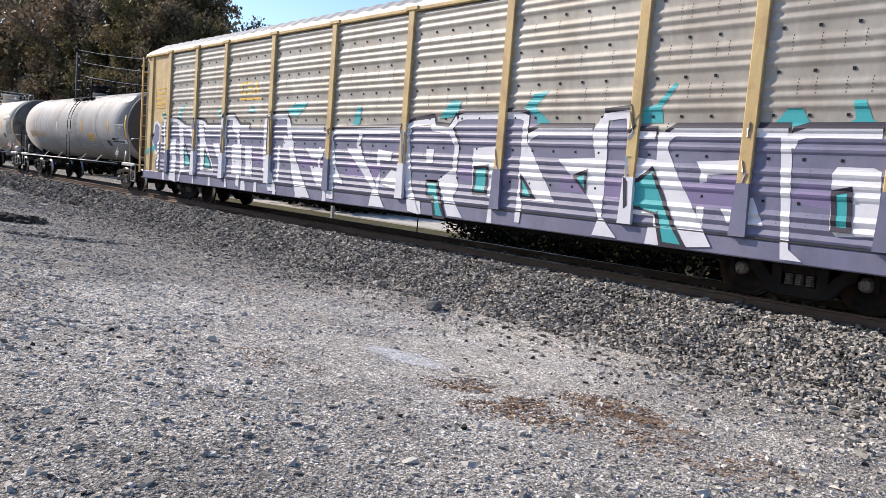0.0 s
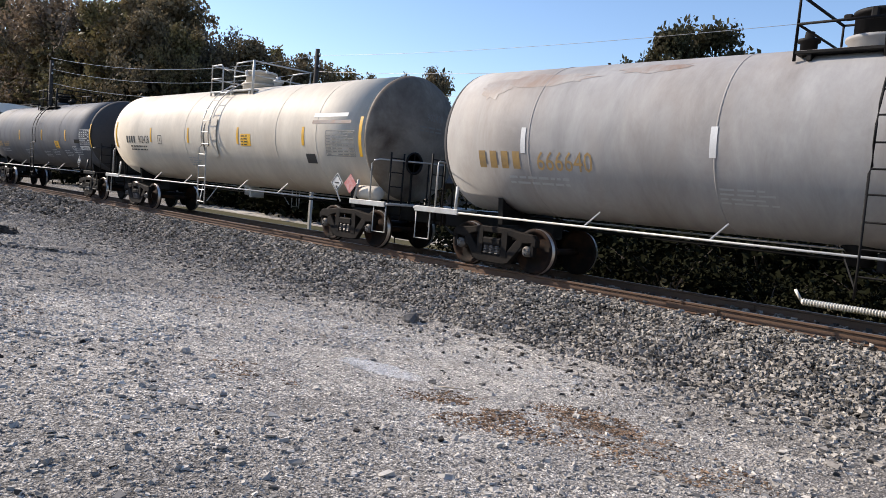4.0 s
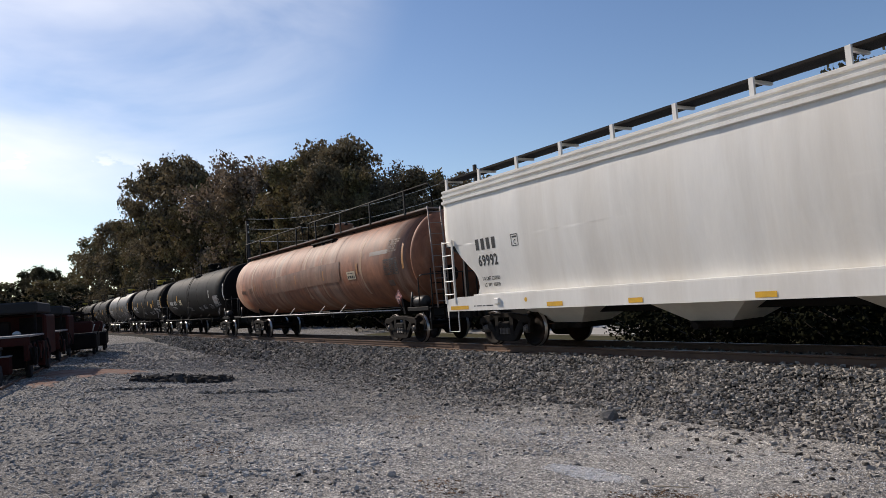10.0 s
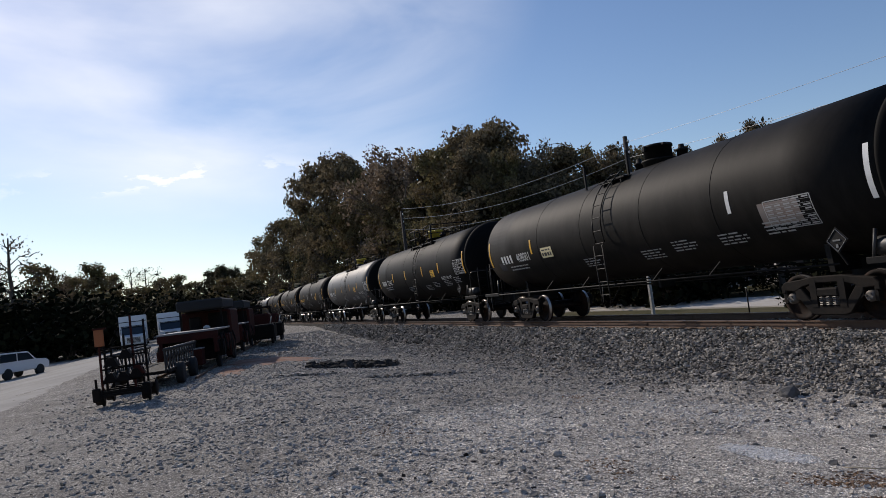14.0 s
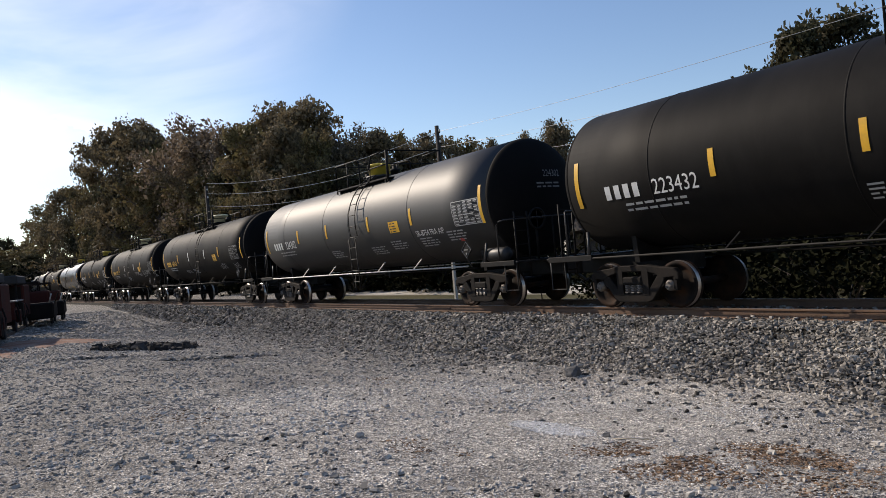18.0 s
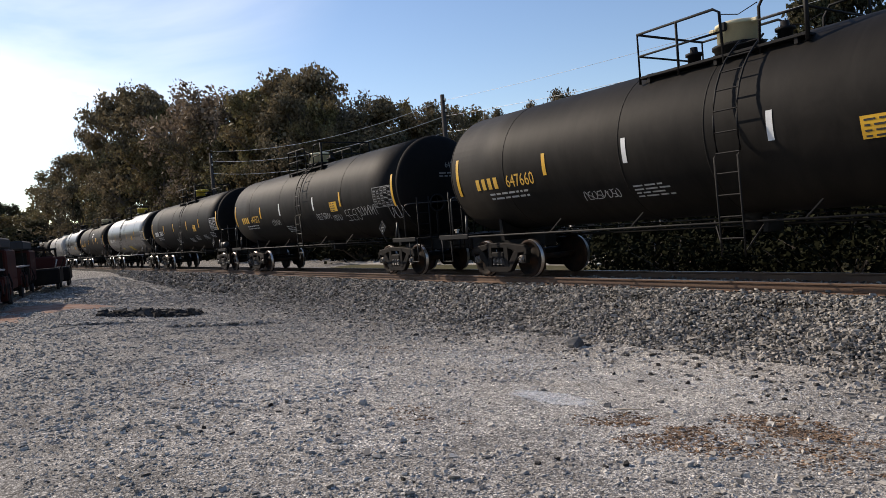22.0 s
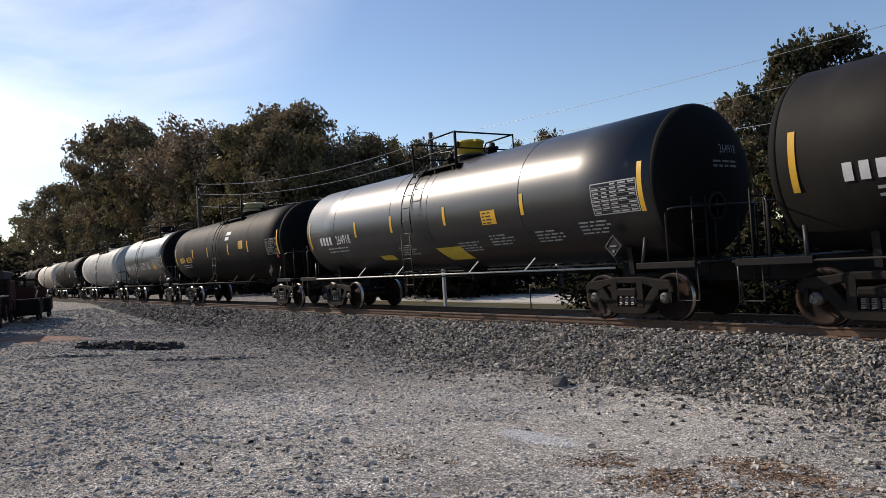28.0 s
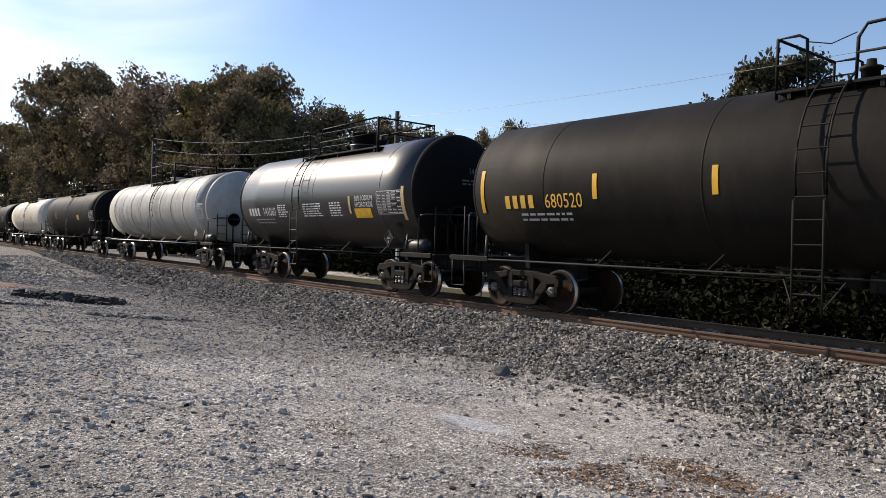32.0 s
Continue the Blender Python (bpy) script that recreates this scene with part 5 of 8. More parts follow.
    pale = [rect(x, 1.55, w, 1.0) for x, w in ((-12.1, 0.14), (-3.6, 0.12), (-1.55, 0.1), (0.95, 0.12), (4.45, 0.12), (9.1, 0.12))]
    drips = [[(x, 0.67), (x + w, 0.67), (x + w * 0.8, 0.955), (x + w * 0.1, 0.955)] for x, w in ((-11.6, 0.2), (-9.1, 0.12), (-7.9, 0.15), (-5.7, 0.3), (-4.9, 0.2), (-3.8, 0.16), (-2.6, 0.3), (-1.3, 0.18), (2.3, 0.3), (4.6, 0.14), (8.2, 0.35))]
    spray("graffiti_drip", drips + pale, white_spray, 0.005)
    spray("graffiti_shadow", [q for p in edges for q in ribbon([(x + 0.02, h + 0.09) for x, h in p], 0.13)], black_spray, 0.007)
    spray("graffiti_outline", [q for p in edges for q in ribbon(p, 0.13)], white_spray, 0.009)
    spray("graffiti_white", white, white_spray, 0.010)
    spray("graffiti_rim", [q for p in teal for q in ribbon(p + p[:2], 0.07)], black_spray, 0.020)
    spray("graffiti_teal", teal, teal_spray, 0.016)
    spray("graffiti_splash", splashes, teal_spray, 0.004)
    # the same painting runs over the end bay
    def on_bay(x, h, lift=0.004):
        return (x, -(side_y + (0.032 if h < 0.96 else -0.01) + lift), h)
    arrow = [(-12.85, 2.2), (-12.6, 2.3), (-12.55, 2.65), (-12.35, 2.75), (-12.05, 2.6), (-12.0, 1.9), (-12.1, 1.65), (-12.35, 1.6)]
    part("graffiti_arrow", lay(flat([arrow]), on_bay), purple, car)
    part("graffiti_arrow_edge", lay(flat(ribbon(arrow + arrow[:2], 0.1)), lambda x, h: on_bay(x, h, 0.008)), white_spray, car)
    part("graffiti_bay_fill", lay(flat([[(-12.35, 1.0), (-11.9, 1.0), (-11.9, 1.6), (-12.1, 1.6), (-12.4, 1.35)]]), on_bay), purple, car)
    part("graffiti_bay_teal", lay(flat([[(-13.3, 1.55), (-12.9, 1.62), (-12.45, 1.72), (-12.4, 1.9), (-12.8, 1.85), (-13.25, 1.7)]]), lambda x, h: on_bay(x, h, 0.012)), teal_spray, car)
    part("base_line", box(bmesh.new(), 0.7, -side_y - 0.035, 0.965, half * 2 - 1.4, 0.02, 0.025), black_ink, car)
    # the owner's emblem as plain shapes
    part("emblem", lay(flat([rect(-5.95, 3.72, 0.1, 0.36), rect(-5.78, 3.87, 0.2, 0.08), rect(-5.78, 3.57, 0.2, 0.08), rect(-5.45, 3.87, 0.28, 0.08), rect(-5.45, 3.72, 0.28, 0.08), rect(-5.45, 3.57, 0.28, 0.08), rect(-5.05, 3.8, 0.12, 0.2), rect(-4.95, 3.62, 0.12, 0.14), rect(-5.18, 3.62, 0.1, 0.14), rect(-5.4, 3.40, 1.3, 0.07)]), lambda x, h: on_rack(x, h, 0.008), cuts=RACK_CUTS), orange_ink, car, "faded orange emblem")
    # sign plate on the end bay
    part("sign_outline", lay(flat([rect(-12.1, 3.95, 0.9, 0.03), rect(-12.1, 3.25, 0.9, 0.03), rect(-12.55, 3.6, 0.03, 0.7), rect(-11.65, 3.6, 0.03, 0.7)] + bars(-12.1, 3.78, 0.7, 3, 0.09, 0.1, 5)),
                             lambda x, h: (x, -side_y + 0.002, h)), orange_ink, car)
    return car


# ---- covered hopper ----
# Grime and the shade of the car's ends, both put into one colour.
hopper_end = paint("grimy_shaded_hopper_end", (0.115, 0.113, 0.107), 0.7, dirt=(0.05, 0.046, 0.042), amount=0.7, scale=1.0, grain=0.2, spec=0.2)


def covered_hopper(u):
    car = thing("covered_hopper_car", pose(u, TRACK, RAIL), "long white covered hopper car with dark lettering and a roof walkway", "hopper car", group="cars of the freight train")
    CARS.append((car, u))
    half = 9.95
    add_trucks(car, 8.15)
    add_couplers(car, half + 0.75)

    def wide(z):
        return 1.56 - 0.058 * (z - 3.35) ** 2

    def limit(z):
        """The cut-away lower corners: round at the foot, sloping back to a level top edge."""
        if z > 2.78:
            return half
        deep = ((1.3, 1.0), (1.42, 1.15), (1.6, 1.28), (1.8, 1.30), (2.0, 1.20), (2.2, 0.95), (2.45, 0.66), (2.65, 0.50), (2.79, 0.40))
        for (a, p), (b, q) in zip(deep, deep[1:]):
            if z <= b:
                return half - p - (q - p) * (z - a) / (b - a)
        return half

    def bulge(q, z, face=-1):
        """Half the car's width at a share q of its length: slightly uneven sheets with creases at their joints."""
        i = (q + 1) * 48
        return wide(z) + 0.012 * noise.noise((i * 0.2, z * 0.4, face)) + 0.020 * math.exp(-(((i + 2.5 * math.sin(z)) % 9.6 - 4.8) / 0.7) ** 2) * noise.noise((i // 9.6, z * 0.7, 3.0))

    zs = sorted([1.32 + 0.07 * k for k in range(39)] + [2.775, 2.785])
    zs = [z for z in zs if z < 4.01] + [4.02]
    bm = bmesh.new()
    rows = {}
    nx = 96
    for face in (-1, 1):
        rows[face] = []
        for z in zs:
            L = limit(z)
            rows[face].append([bm.verts.new((-L + 2 * L * i / nx, face * bulge(-1 + 2 * i / nx, z, face), z)) for i in range(nx + 1)])
        for a, b in zip(rows[face], rows[face][1:]):
            for i in range(nx):
                f = bm.faces.new((a[i], a[i + 1], b[i + 1], b[i]))
                f.smooth = True
    for k in range(len(zs) - 1):
        for i in (0, nx):
            if zs[k] > 2.78:
                bm.faces.new((rows[-1][k][i], rows[-1][k + 1][i], rows[1][k + 1][i], rows[1][k][i]))
    for s in (-1, 1):
        slope = [bm.verts.new((s * x, y, z)) for x, y, z in ((half - 0.02, -1.56, 2.80), (half - 0.02, 1.56, 2.80), (7.0, 1.33, 1.33), (7.0, -1.33, 1.33))]
        bm.faces.new(slope)
    bm.faces.new(rows[-1][-1] + rows[1][-1][::-1])
    bmesh.ops.recalc_face_normals(bm, faces=bm.faces)
    # faces turned towards the ends take the colour with shade in it
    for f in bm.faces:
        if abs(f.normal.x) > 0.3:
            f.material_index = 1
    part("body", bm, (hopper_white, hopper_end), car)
    # roof with two pressed ridges along the eaves
    bm = bmesh.new()
    edge = [(1.54, 3.97), (1.60, 3.99), (1.60, 4.06), (1.54, 4.08), (1.54, 4.14), (1.60, 4.16), (1.60, 4.21), (1.54, 4.23), (1.54, 4.28), (1.58, 4.30), (1.58, 4.35), (1.40, 4.41), (0.7, 4.50)]
    prof = [(-y, z) for y, z in edge] + [(0, 4.53)] + [(y, z) for y, z in edge[::-1]]
    ends = [[bm.verts.new((x, y, z)) for y, z in prof] for x in (-half - 0.02, half + 0.02)]
    for k in range(len(prof) - 1):
        bm.faces.new((ends[0][k], ends[1][k], ends[1][k + 1], ends[0][k + 1]))
    bm.faces.new(ends[0])
    bm.faces.new(ends[1][::-1])
    bmesh.ops.recalc_face_normals(bm, faces=bm.faces)
    part("roof", bm, hopper_white, car)
    for y in (-1.22, 1.22):
        part("roof_walkway", box(bmesh.new(), 0, y, 4.66, half * 2 + 0.5, 0.5, 0.05), cast_iron, car, "dark steel grating walkway on the roof")
        for k in range(13):
            x = -half + 0.2 + k * (2 * half - 0.4) / 12
            bm = bmesh.new()
            box(bm, x, y * 1.24, 4.51, 0.09, 0.05, 0.32)
            box(bm, x, y, 4.61, 0.06, 0.5, 0.05)
            part("walkway_bracket", bm, hopper_white, car)
    for k in range(6):
        bm = lathe(bmesh.new(), [(4.44, 0.4), (4.58, 0.4), (4.61, 0.36), (4.63, 0.02)], 18, axis="z")
        bmesh.ops.translate(bm, verts=bm.verts, vec=(-7.5 + 3 * k, 0, 0))
        part("hatch", bm, hopper_white, car)
    for face in (-1, 1):
        bm = bmesh.new()
        outline = [(-half - 0.1, 0.98), (half + 0.1, 0.98), (half + 0.1, 1.30), (half - 0.5, 1.36), (-half + 0.5, 1.36), (-half - 0.1, 1.30)]
        extrude_outline(bm, outline, face * 1.52, face * 1.60)
        part("side_sill", bm, hopper_white, car)
        box_l = box(bmesh.new(), 0, face * 1.46, 1.375, 17.4, 0.26, 0.05, bevel=0.01)
        part("sill_ledge", box_l, hopper_white, car)
    for x in (-6.3, -2.1, 2.1, 6.3):
        bm = bmesh.new()
        top = [bm.verts.new((x + sx * 1.75, sy * 1.35, 1.34)) for sx, sy in ((-1, -1), (1, -1), (1, 1), (-1, 1))]
        low = [bm.verts.new((x + sx * 0.42, sy * 0.42, 0.52)) for sx, sy in ((-1, -1), (1, -1), (1, 1), (-1, 1))]
        for k in range(4):
            j = (k + 1) % 4
            bm.faces.new((top[k], top[j], low[j], low[k]))
        bm.faces.new(low[::-1])
        bmesh.ops.recalc_face_normals(bm, faces=bm.faces)
        bay = part("hopper_bay", bm, hopper_white, car, "tapered discharge bay streaked with dirt")
        bm = box(bmesh.new(), x, 0, 0.5, 1.0, 1.0, 0.14, bevel=0.02)
        tube(bm, [(x, -0.95, 0.5), (x, 0.95, 0.5)], 0.07, 8)
        part("outlet_gate", bm, cast_iron, bay)
    part("centre_sill", box(bmesh.new(), 0, 0, 0.98, half * 2 + 0.5, 0.42, 0.4), steel_black, car)
    for side in (-1, 1):
        bm = bmesh.new()
        box(bm, side * (half - 0.05), 0, 1.15, 0.1, 3.0, 0.36)
        for y in (-1.0, 1.0):
            box(bm, side * (half - 0.06), y, 2.4, 0.08, 0.1, 2.3)
        # frame in the grey that is darkened for the shaded ends
        part("end_frame", bm, shade_and_patch_grey, car)
        bm = bmesh.new()
        for face in (-1,):
            for s in (-0.24, 0.24):
                box(bm, side * (half - 0.13) + s, face * 1.60, 2.07, 0.05, 0.05, 1.75)
            for k in range(5):
                tube(bm, [(side * (half - 0.13) - 0.24, face * 1.62, 1.45 + 0.36 * k), (side * (half - 0.13) + 0.24, face * 1.62, 1.45 + 0.36 * k)], 0.016, 5)
        part("side_ladder", bm, hopper_white, car)
        bm = bmesh.new()
        x = side * (half - 0.15)
        tube(bm, [(x - 0.26, -1.56, 1.0), (x - 0.26, -1.56, 0.42), (x + 0.26, -1.56, 0.42), (x + 0.26, -1.56, 1.0)], 0.02, 6)
        part("corner_step", bm, hopper_white, car)

    def on_side(x, h, lift=0.006):
        return (x, -(bulge(x / limit(h), h) + lift), h)

    def on_sill(x, h, lift=0.004):
        return (x, -1.60 - lift, h)

    for block in mark_blocks(-8.06, 2.70, 0.29):
        part("owner_mark", lay(flat(block), on_side, step=0.11), black_ink, car)
    part("car_number", lay(lettering("69992", 0.27, -8.04, 2.27, 1.12, 0.03), on_side, step=0.11), black_ink, car)
    part("load_limit", lay(lettering("LD LMT 220300", 0.09, -8.05, 1.80, 1.1, 0.02), on_side, step=0.11), black_ink, car)
    part("light_weight", lay(lettering("LT WT  65700", 0.09, -8.05, 1.63, 1.1, 0.02), on_side, step=0.11), black_ink, car)
    part("class_box", lay(flat([rect(-6.8, 2.81, 0.26, 0.02), rect(-6.8, 2.53, 0.26, 0.02), rect(-6.93, 2.67, 0.02, 0.28), rect(-6.67, 2.67, 0.02, 0.28), rect(-6.8, 2.75, 0.18, 0.04)]), on_side, step=0.11), black_ink, car)
    part("class_letter", lay(lettering("C", 0.12, -6.8, 2.62, 1.0, 0.02), on_side), black_ink, car)
    part("instructions", lay(flat(bars(5.55, 2.86, 1.3, 4, 0.018, 0.082, 6)), on_side, step=0.11), black_ink, car, "block of dark stencilled instructions")["kind"] = "stuff"
    for k, words in enumerate(("CAUTION: DO NOT USE STEAM,", "BOILING WATER OR SHARP OBJECTS", "TO CLEAN. ENTER CAR WITH", "CLEAN SOFT SOLED SHOES.")):
        part("instruction_line", lay(lettering(words, 0.07, 5.5, 2.47 - 0.1 * k), on_side, step=0.11), black_ink, car)
    part("small_print", lay(flat(bars(7.88, 2.0, 0.5, 3, 0.02, 0.07, 7)), on_side, step=0.11), black_ink, car)
    part("sill_print", lay(lettering("EMPTY LOAD", 0.10, 8.3, 1.25), on_sill), black_ink, car)
    part("sill_print", lay(lettering("LG ADJ", 0.08, 8.3, 1.14), on_sill), black_ink, car)
    part("sill_print", lay(lettering("BLOCK", 0.08, 8.3, 1.04), on_sill), black_ink, car)
    part("maker_mark", lay(flat(bars(4.27, 1.22, 0.8, 1, 0.1, 0.05, 8)), on_sill), grey_ink, car)
    for x in (-7.6, 7.6):
        part("jacking_pad", box(bmesh.new(), x, -1.62, 1.20, 0.2, 0.08, 0.16, bevel=0.02), hopper_white, car)
    part("sticker", lay(flat([[(-6.45 + 0.055 * math.cos(k * math.tau / 12), 1.2 + 0.055 * math.sin(k * math.tau / 12)) for k in range(12)]]), on_sill), yellow, car, "round yellow sticker")
    part("sill_print", lay(flat(bars(-8.1, 1.1, 1.2, 1, 0.025, 0.05, 15)), on_sill), black_ink, car)
    for x, w in ((-9.4, 0.9), (-5.4, 0.55), (-2.94, 0.38), (-0.07, 0.4), (2.81, 0.42), (5.26, 0.45), (9.03, 1.1)):
        part("reflector", lay(flat([rect(x, 1.07, w, 0.1)]), lambda a, h: on_sill(a, h, 0.008)), yellow, car, "yellow reflective strip on the sill")
    return car


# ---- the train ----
# Cream car's heads: rust grime, with the shade there added to the colour.
grimy_shaded_cream = paint("grimy_shaded_cream_paint", (0.30, 0.26, 0.21), 0.6, dirt=(0.07, 0.05, 0.038), amount=0.9, scale=0.8, grain=0.2, low=0.35, high=0.65, spec=0.15)
faded_ink = paint("faded_dark_lettering", (0.20, 0.19, 0.17), 0.6)
pale_plate = paint("pale_plate", (0.55, 0.46, 0.33), 0.6, dirt=(0.35, 0.25, 0.16), amount=0.5, scale=6)
ghost_orange = paint("worn_orange_tape", (0.42, 0.19, 0.05), 0.6, dirt=(0.30, 0.12, 0.05), amount=0.7, scale=8)
worn_grey = paint("worn_grey_overpaint", (0.24, 0.21, 0.19), 0.6, dirt=(0.27, 0.13, 0.07), amount=0.7, scale=3)
pink_placard = paint("faded_red_placard", (0.50, 0.16, 0.15), 0.55, dirt=(0.62, 0.5, 0.46), amount=0.7, scale=9)
soot_ink = paint("sooty_lettering", (0.085, 0.05, 0.035), 0.7, dirt=(0.2, 0.09, 0.05), amount=0.7, scale=7)
streak_mat = paint("worn_pale_rust", (0.40, 0.255, 0.165), 0.65, dirt=(0.30, 0.13, 0.06), amount=0.8, scale=2.5, stretch=(1, 0.4, 0.4), grain=0.3)


def rust_extras(car, on_side):
    top = 2.68 + 1.52
    bm = box(bmesh.new(), -0.1, -0.55, top + 0.02, 19.8, 0.5, 0.05)
    part("top_walkway", bm, worn_grey, car, "walkway along the tank's top")
    y = -0.8
    for a, b in ((-10.2, -1.25), (-0.6, 10.1)):
        part("long_handrail", tube(bmesh.new(), [(a, y, top + 0.05), (a + 0.03, y, top + 0.60), (a + 0.2, y, top + 0.78), (b - 0.2, y, top + 0.78), (b - 0.03, y, top + 0.60), (b, y, top + 0.05)], 0.026, 6), steel_black, car, "handrail along the tank's whole top")
    for x in (-9.9, -7.45, -4.7, -2.1, 0.3, 2.95, 5.65, 8.3):
        part("rail_post", box(bmesh.new(), x, y, top + 0.38, 0.07, 0.05, 0.80), steel_black, car)
    part("crossover_rail", tube(bmesh.new(), [(1.5, 0.7, top), (1.5, 0.7, top + 0.62), (1.65, 0.7, top + 0.7), (2.5, 0.7, top + 0.66), (2.52, 0.7, top + 0.4)], 0.024, 6), steel_black, car)
    part("repair_sheet", lay(flat([[(-5.05, 2.05), (1.0, 2.20), (4.2, 2.25), (4.22, 2.98), (2.0, 2.97), (-5.1, 2.75)]]), lambda a, h: on_side(a, h, 0.02)), rust_sheet, car, "long brown patch sheet on the jacket")
    # gaps at the sheet's edges, their shadow lines drawn as black slits
    for x, h, t in ((-5.05, 2.85, 0.4), (4.23, 2.62, 0.75), (2.42, 2.9, 0.8)):
        part("sheet_gap", lay(flat([[(x, h - t / 2), (x + 0.03, h - t / 2), (x + 0.012, h + t / 2), (x - 0.012, h + t / 2)]]), lambda a, b: on_side(a, b, 0.024)), black_ink, car)
    part("grey_overpaint", lay(flat([rect(7.5, 3.02, 1.4, 0.14)]), lambda a, b: on_side(a, b, 0.005)), worn_grey, car, "strip of worn grey overpaint")
    tagged(part("sooty_print", lay(flat(bars(8.5, 3.38, 0.75, 6, 0.055, 0.02, 31)), lambda a, b: on_side(a, b, 0.007)), soot_ink, car, "block of sooty stencilled print"), kind="stuff")
    part("data_table", lay(flat(table_bars(8.35, 2.50, 0.95, 0.5, 5)), lambda a, b: on_side(a, b, 0.007)), black_ink, car, "dark stencilled table of figures")
    part("stencil_box", lay(flat([rect(8.1, 1.95, 0.4, 0.22)]), lambda a, b: on_side(a, b, 0.006)), soot_ink, car)
    part("old_reflector", lay(flat([[(9.15, 2.35), (9.28, 2.4), (9.28, 3.15), (9.17, 3.2)]]), lambda a, b: on_side(a, b, 0.007)), ghost_orange, car, "worn orange stripe")
    bm = bmesh.new()
    foot, head = Vector((10.72, -1.22, 1.1)), Vector((10.12, -1.0, 4.22))
    across = Vector((0.06, 0.42, 0))
    for s in (0, 1):
        tube(bm, [foot + across * s, head + across * s], 0.024, 6)
    for k in range(9):
        q = foot.lerp(head, 0.06 + 0.11 * k)
        tube(bm, [q, q + across], 0.016, 5)
    part("end_ladder", bm, worn_grey, car, "steep ladder from the end platform to the top walkway")
    part("contact_plate", lay(flat([rect(5.22, 2.40, 0.72, 0.30)]), lambda a, h: on_side(a, h, 0.012)), pale_plate, car, "pale plate with dark print")
    part("plate_print", lay(flat(bars(5.22, 2.48, 0.55, 1, 0.03, 0.04, 3) + bars(5.22, 2.35, 0.62, 1, 0.09, 0.05, 4)), lambda a, h: on_side(a, h, 0.016)), black_ink, car)
    for x, h in ((-6.5, 2.5), (-3.1, 2.5), (-0.55, 2.57), (2.6, 2.55), (5.78, 2.62)):
        part("old_reflector", lay(flat([[(x - 0.05, h - 0.2), (x + 0.04, h - 0.17), (x + 0.05, h + 0.2), (x - 0.04, h + 0.16)]]), lambda a, b: on_side(a, b, 0.024)), ghost_orange, car, "worn orange stripe")
    for n, x in enumerate((-6.9, -3.1, 0.55, 2.4, 6.1)):
        rng = random.Random(n)
        left = [(x - rng.uniform(0.03, 0.15), 1.6 + 0.16 * k) for k in range(15)]
        right = [(x + rng.uniform(0.02, 0.09), 1.6 + 0.16 * k) for k in range(15)]
        part("pale_streak", lay(flat([left + right[::-1]]), lambda a, h: on_side(a, h, 0.003)), streak_mat, car, "pale worn streak along a seam")
    part("car_number", lay(lettering("15852", 0.24, -7.25, 2.38), lambda a, h: on_side(a, h, 0.014)), soot_ink, car, "faint sooty car number")
    for block in mark_blocks(-8.5, 2.34, 0.22):
        part("owner_mark", lay(flat(block), lambda a, h: on_side(a, h, 0.014)), soot_ink, car)


def scribble(car, on_side, x, h, w, t, seed, mat=None):
    """A chalky tag: a row of loops, arches and slashes, drawn with one thin line each."""
    rng = random.Random(seed)
    polys = []
    a = x - w / 2
    while a < x + w / 2:
        n = t * rng.uniform(0.45, 0.75)
        kind = rng.randrange(4)
        lean = rng.uniform(-0.15, 0.25) * t
        if kind == 0:
            pts = [(a + n * (0.5 + 0.45 * math.sin(q)), h + t * 0.42 * math.cos(q)) for q in [0.5 * k for k in range(12)]]
        elif kind == 1:
            pts = [(a, h - t * 0.5), (a + n * 0.1, h + t * 0.1), (a + n * 0.35, h + t * 0.48), (a + n * 0.65, h + t * 0.45), (a + n * 0.85, h), (a + n * 0.9, h - t * 0.45)]
        elif kind == 2:
            pts = [(a + n * 0.1, h + t * 0.45), (a, h - t * 0.4), (a + n * 0.5, h - t * 0.05), (a + n * 0.8, h + t * 0.4), (a + n, h - t * 0.45)]
        else:
            pts = [(a + n * 0.85, h + t * 0.4), (a + n * 0.2, h + t * 0.35), (a + n * 0.1, h), (a + n * 0.75, h - t * 0.05), (a + n * 0.85, h - t * 0.4), (a, h - t * 0.42)]
        polys += stroke([(p + lean * (q - h) / t, q + rng.uniform(-0.03, 0.03) * t) for p, q in pts], 0.019)
        a += n * 0.92
    tagged(part("chalk_graffiti", lay(flat(polys), lambda p, q: on_side(p, q, 0.012)), mat or grey_ink, car), "thin chalky graffiti scrawl", kind="stuff")


def graffiti_ten(car, on_side):
    scribble(car, on_side, -2.66, 1.74, 0.9, 0.24, 3)
    scribble(car, on_side, 3.8, 1.82, 0.9, 0.34, 4)
    scribble(car, on_side, 5.75, 1.76, 0.7, 0.34, 5)


def graffiti_eleven(car, on_side):
    scribble(car, on_side, -2.56, 2.08, 0.8, 0.28, 6)
    scribble(car, on_side, 2.05, 2.08, 1.0, 0.26, 7)
    scribble(car, on_side, 3.13, 1.96, 0.55, 0.24, 17)
    scribble(car, on_side, 4.25, 2.0, 0.8, 0.5, 8)
    scribble(car, on_side, 5.4, 2.08, 1.1, 0.36, 18)
    scribble(car, on_side, 7.2, 1.9, 0.7, 0.5, 9)


def words_nine(car, on_side):
    part("line_of_text", lay(lettering("SR-8754 FRA AIP", 0.17, 4.78, 2.07), on_side), white_ink, car)
    part("red_tag", lay(flat([rect(6.05, 1.72, 0.16, 0.1)]), on_side), red_ink, car)


def words_eight(car, on_side):
    part("line_of_text", lay(lettering("SR-8754 FRA AIP", 0.17, 4.73, 2.06), on_side), white_ink, car)


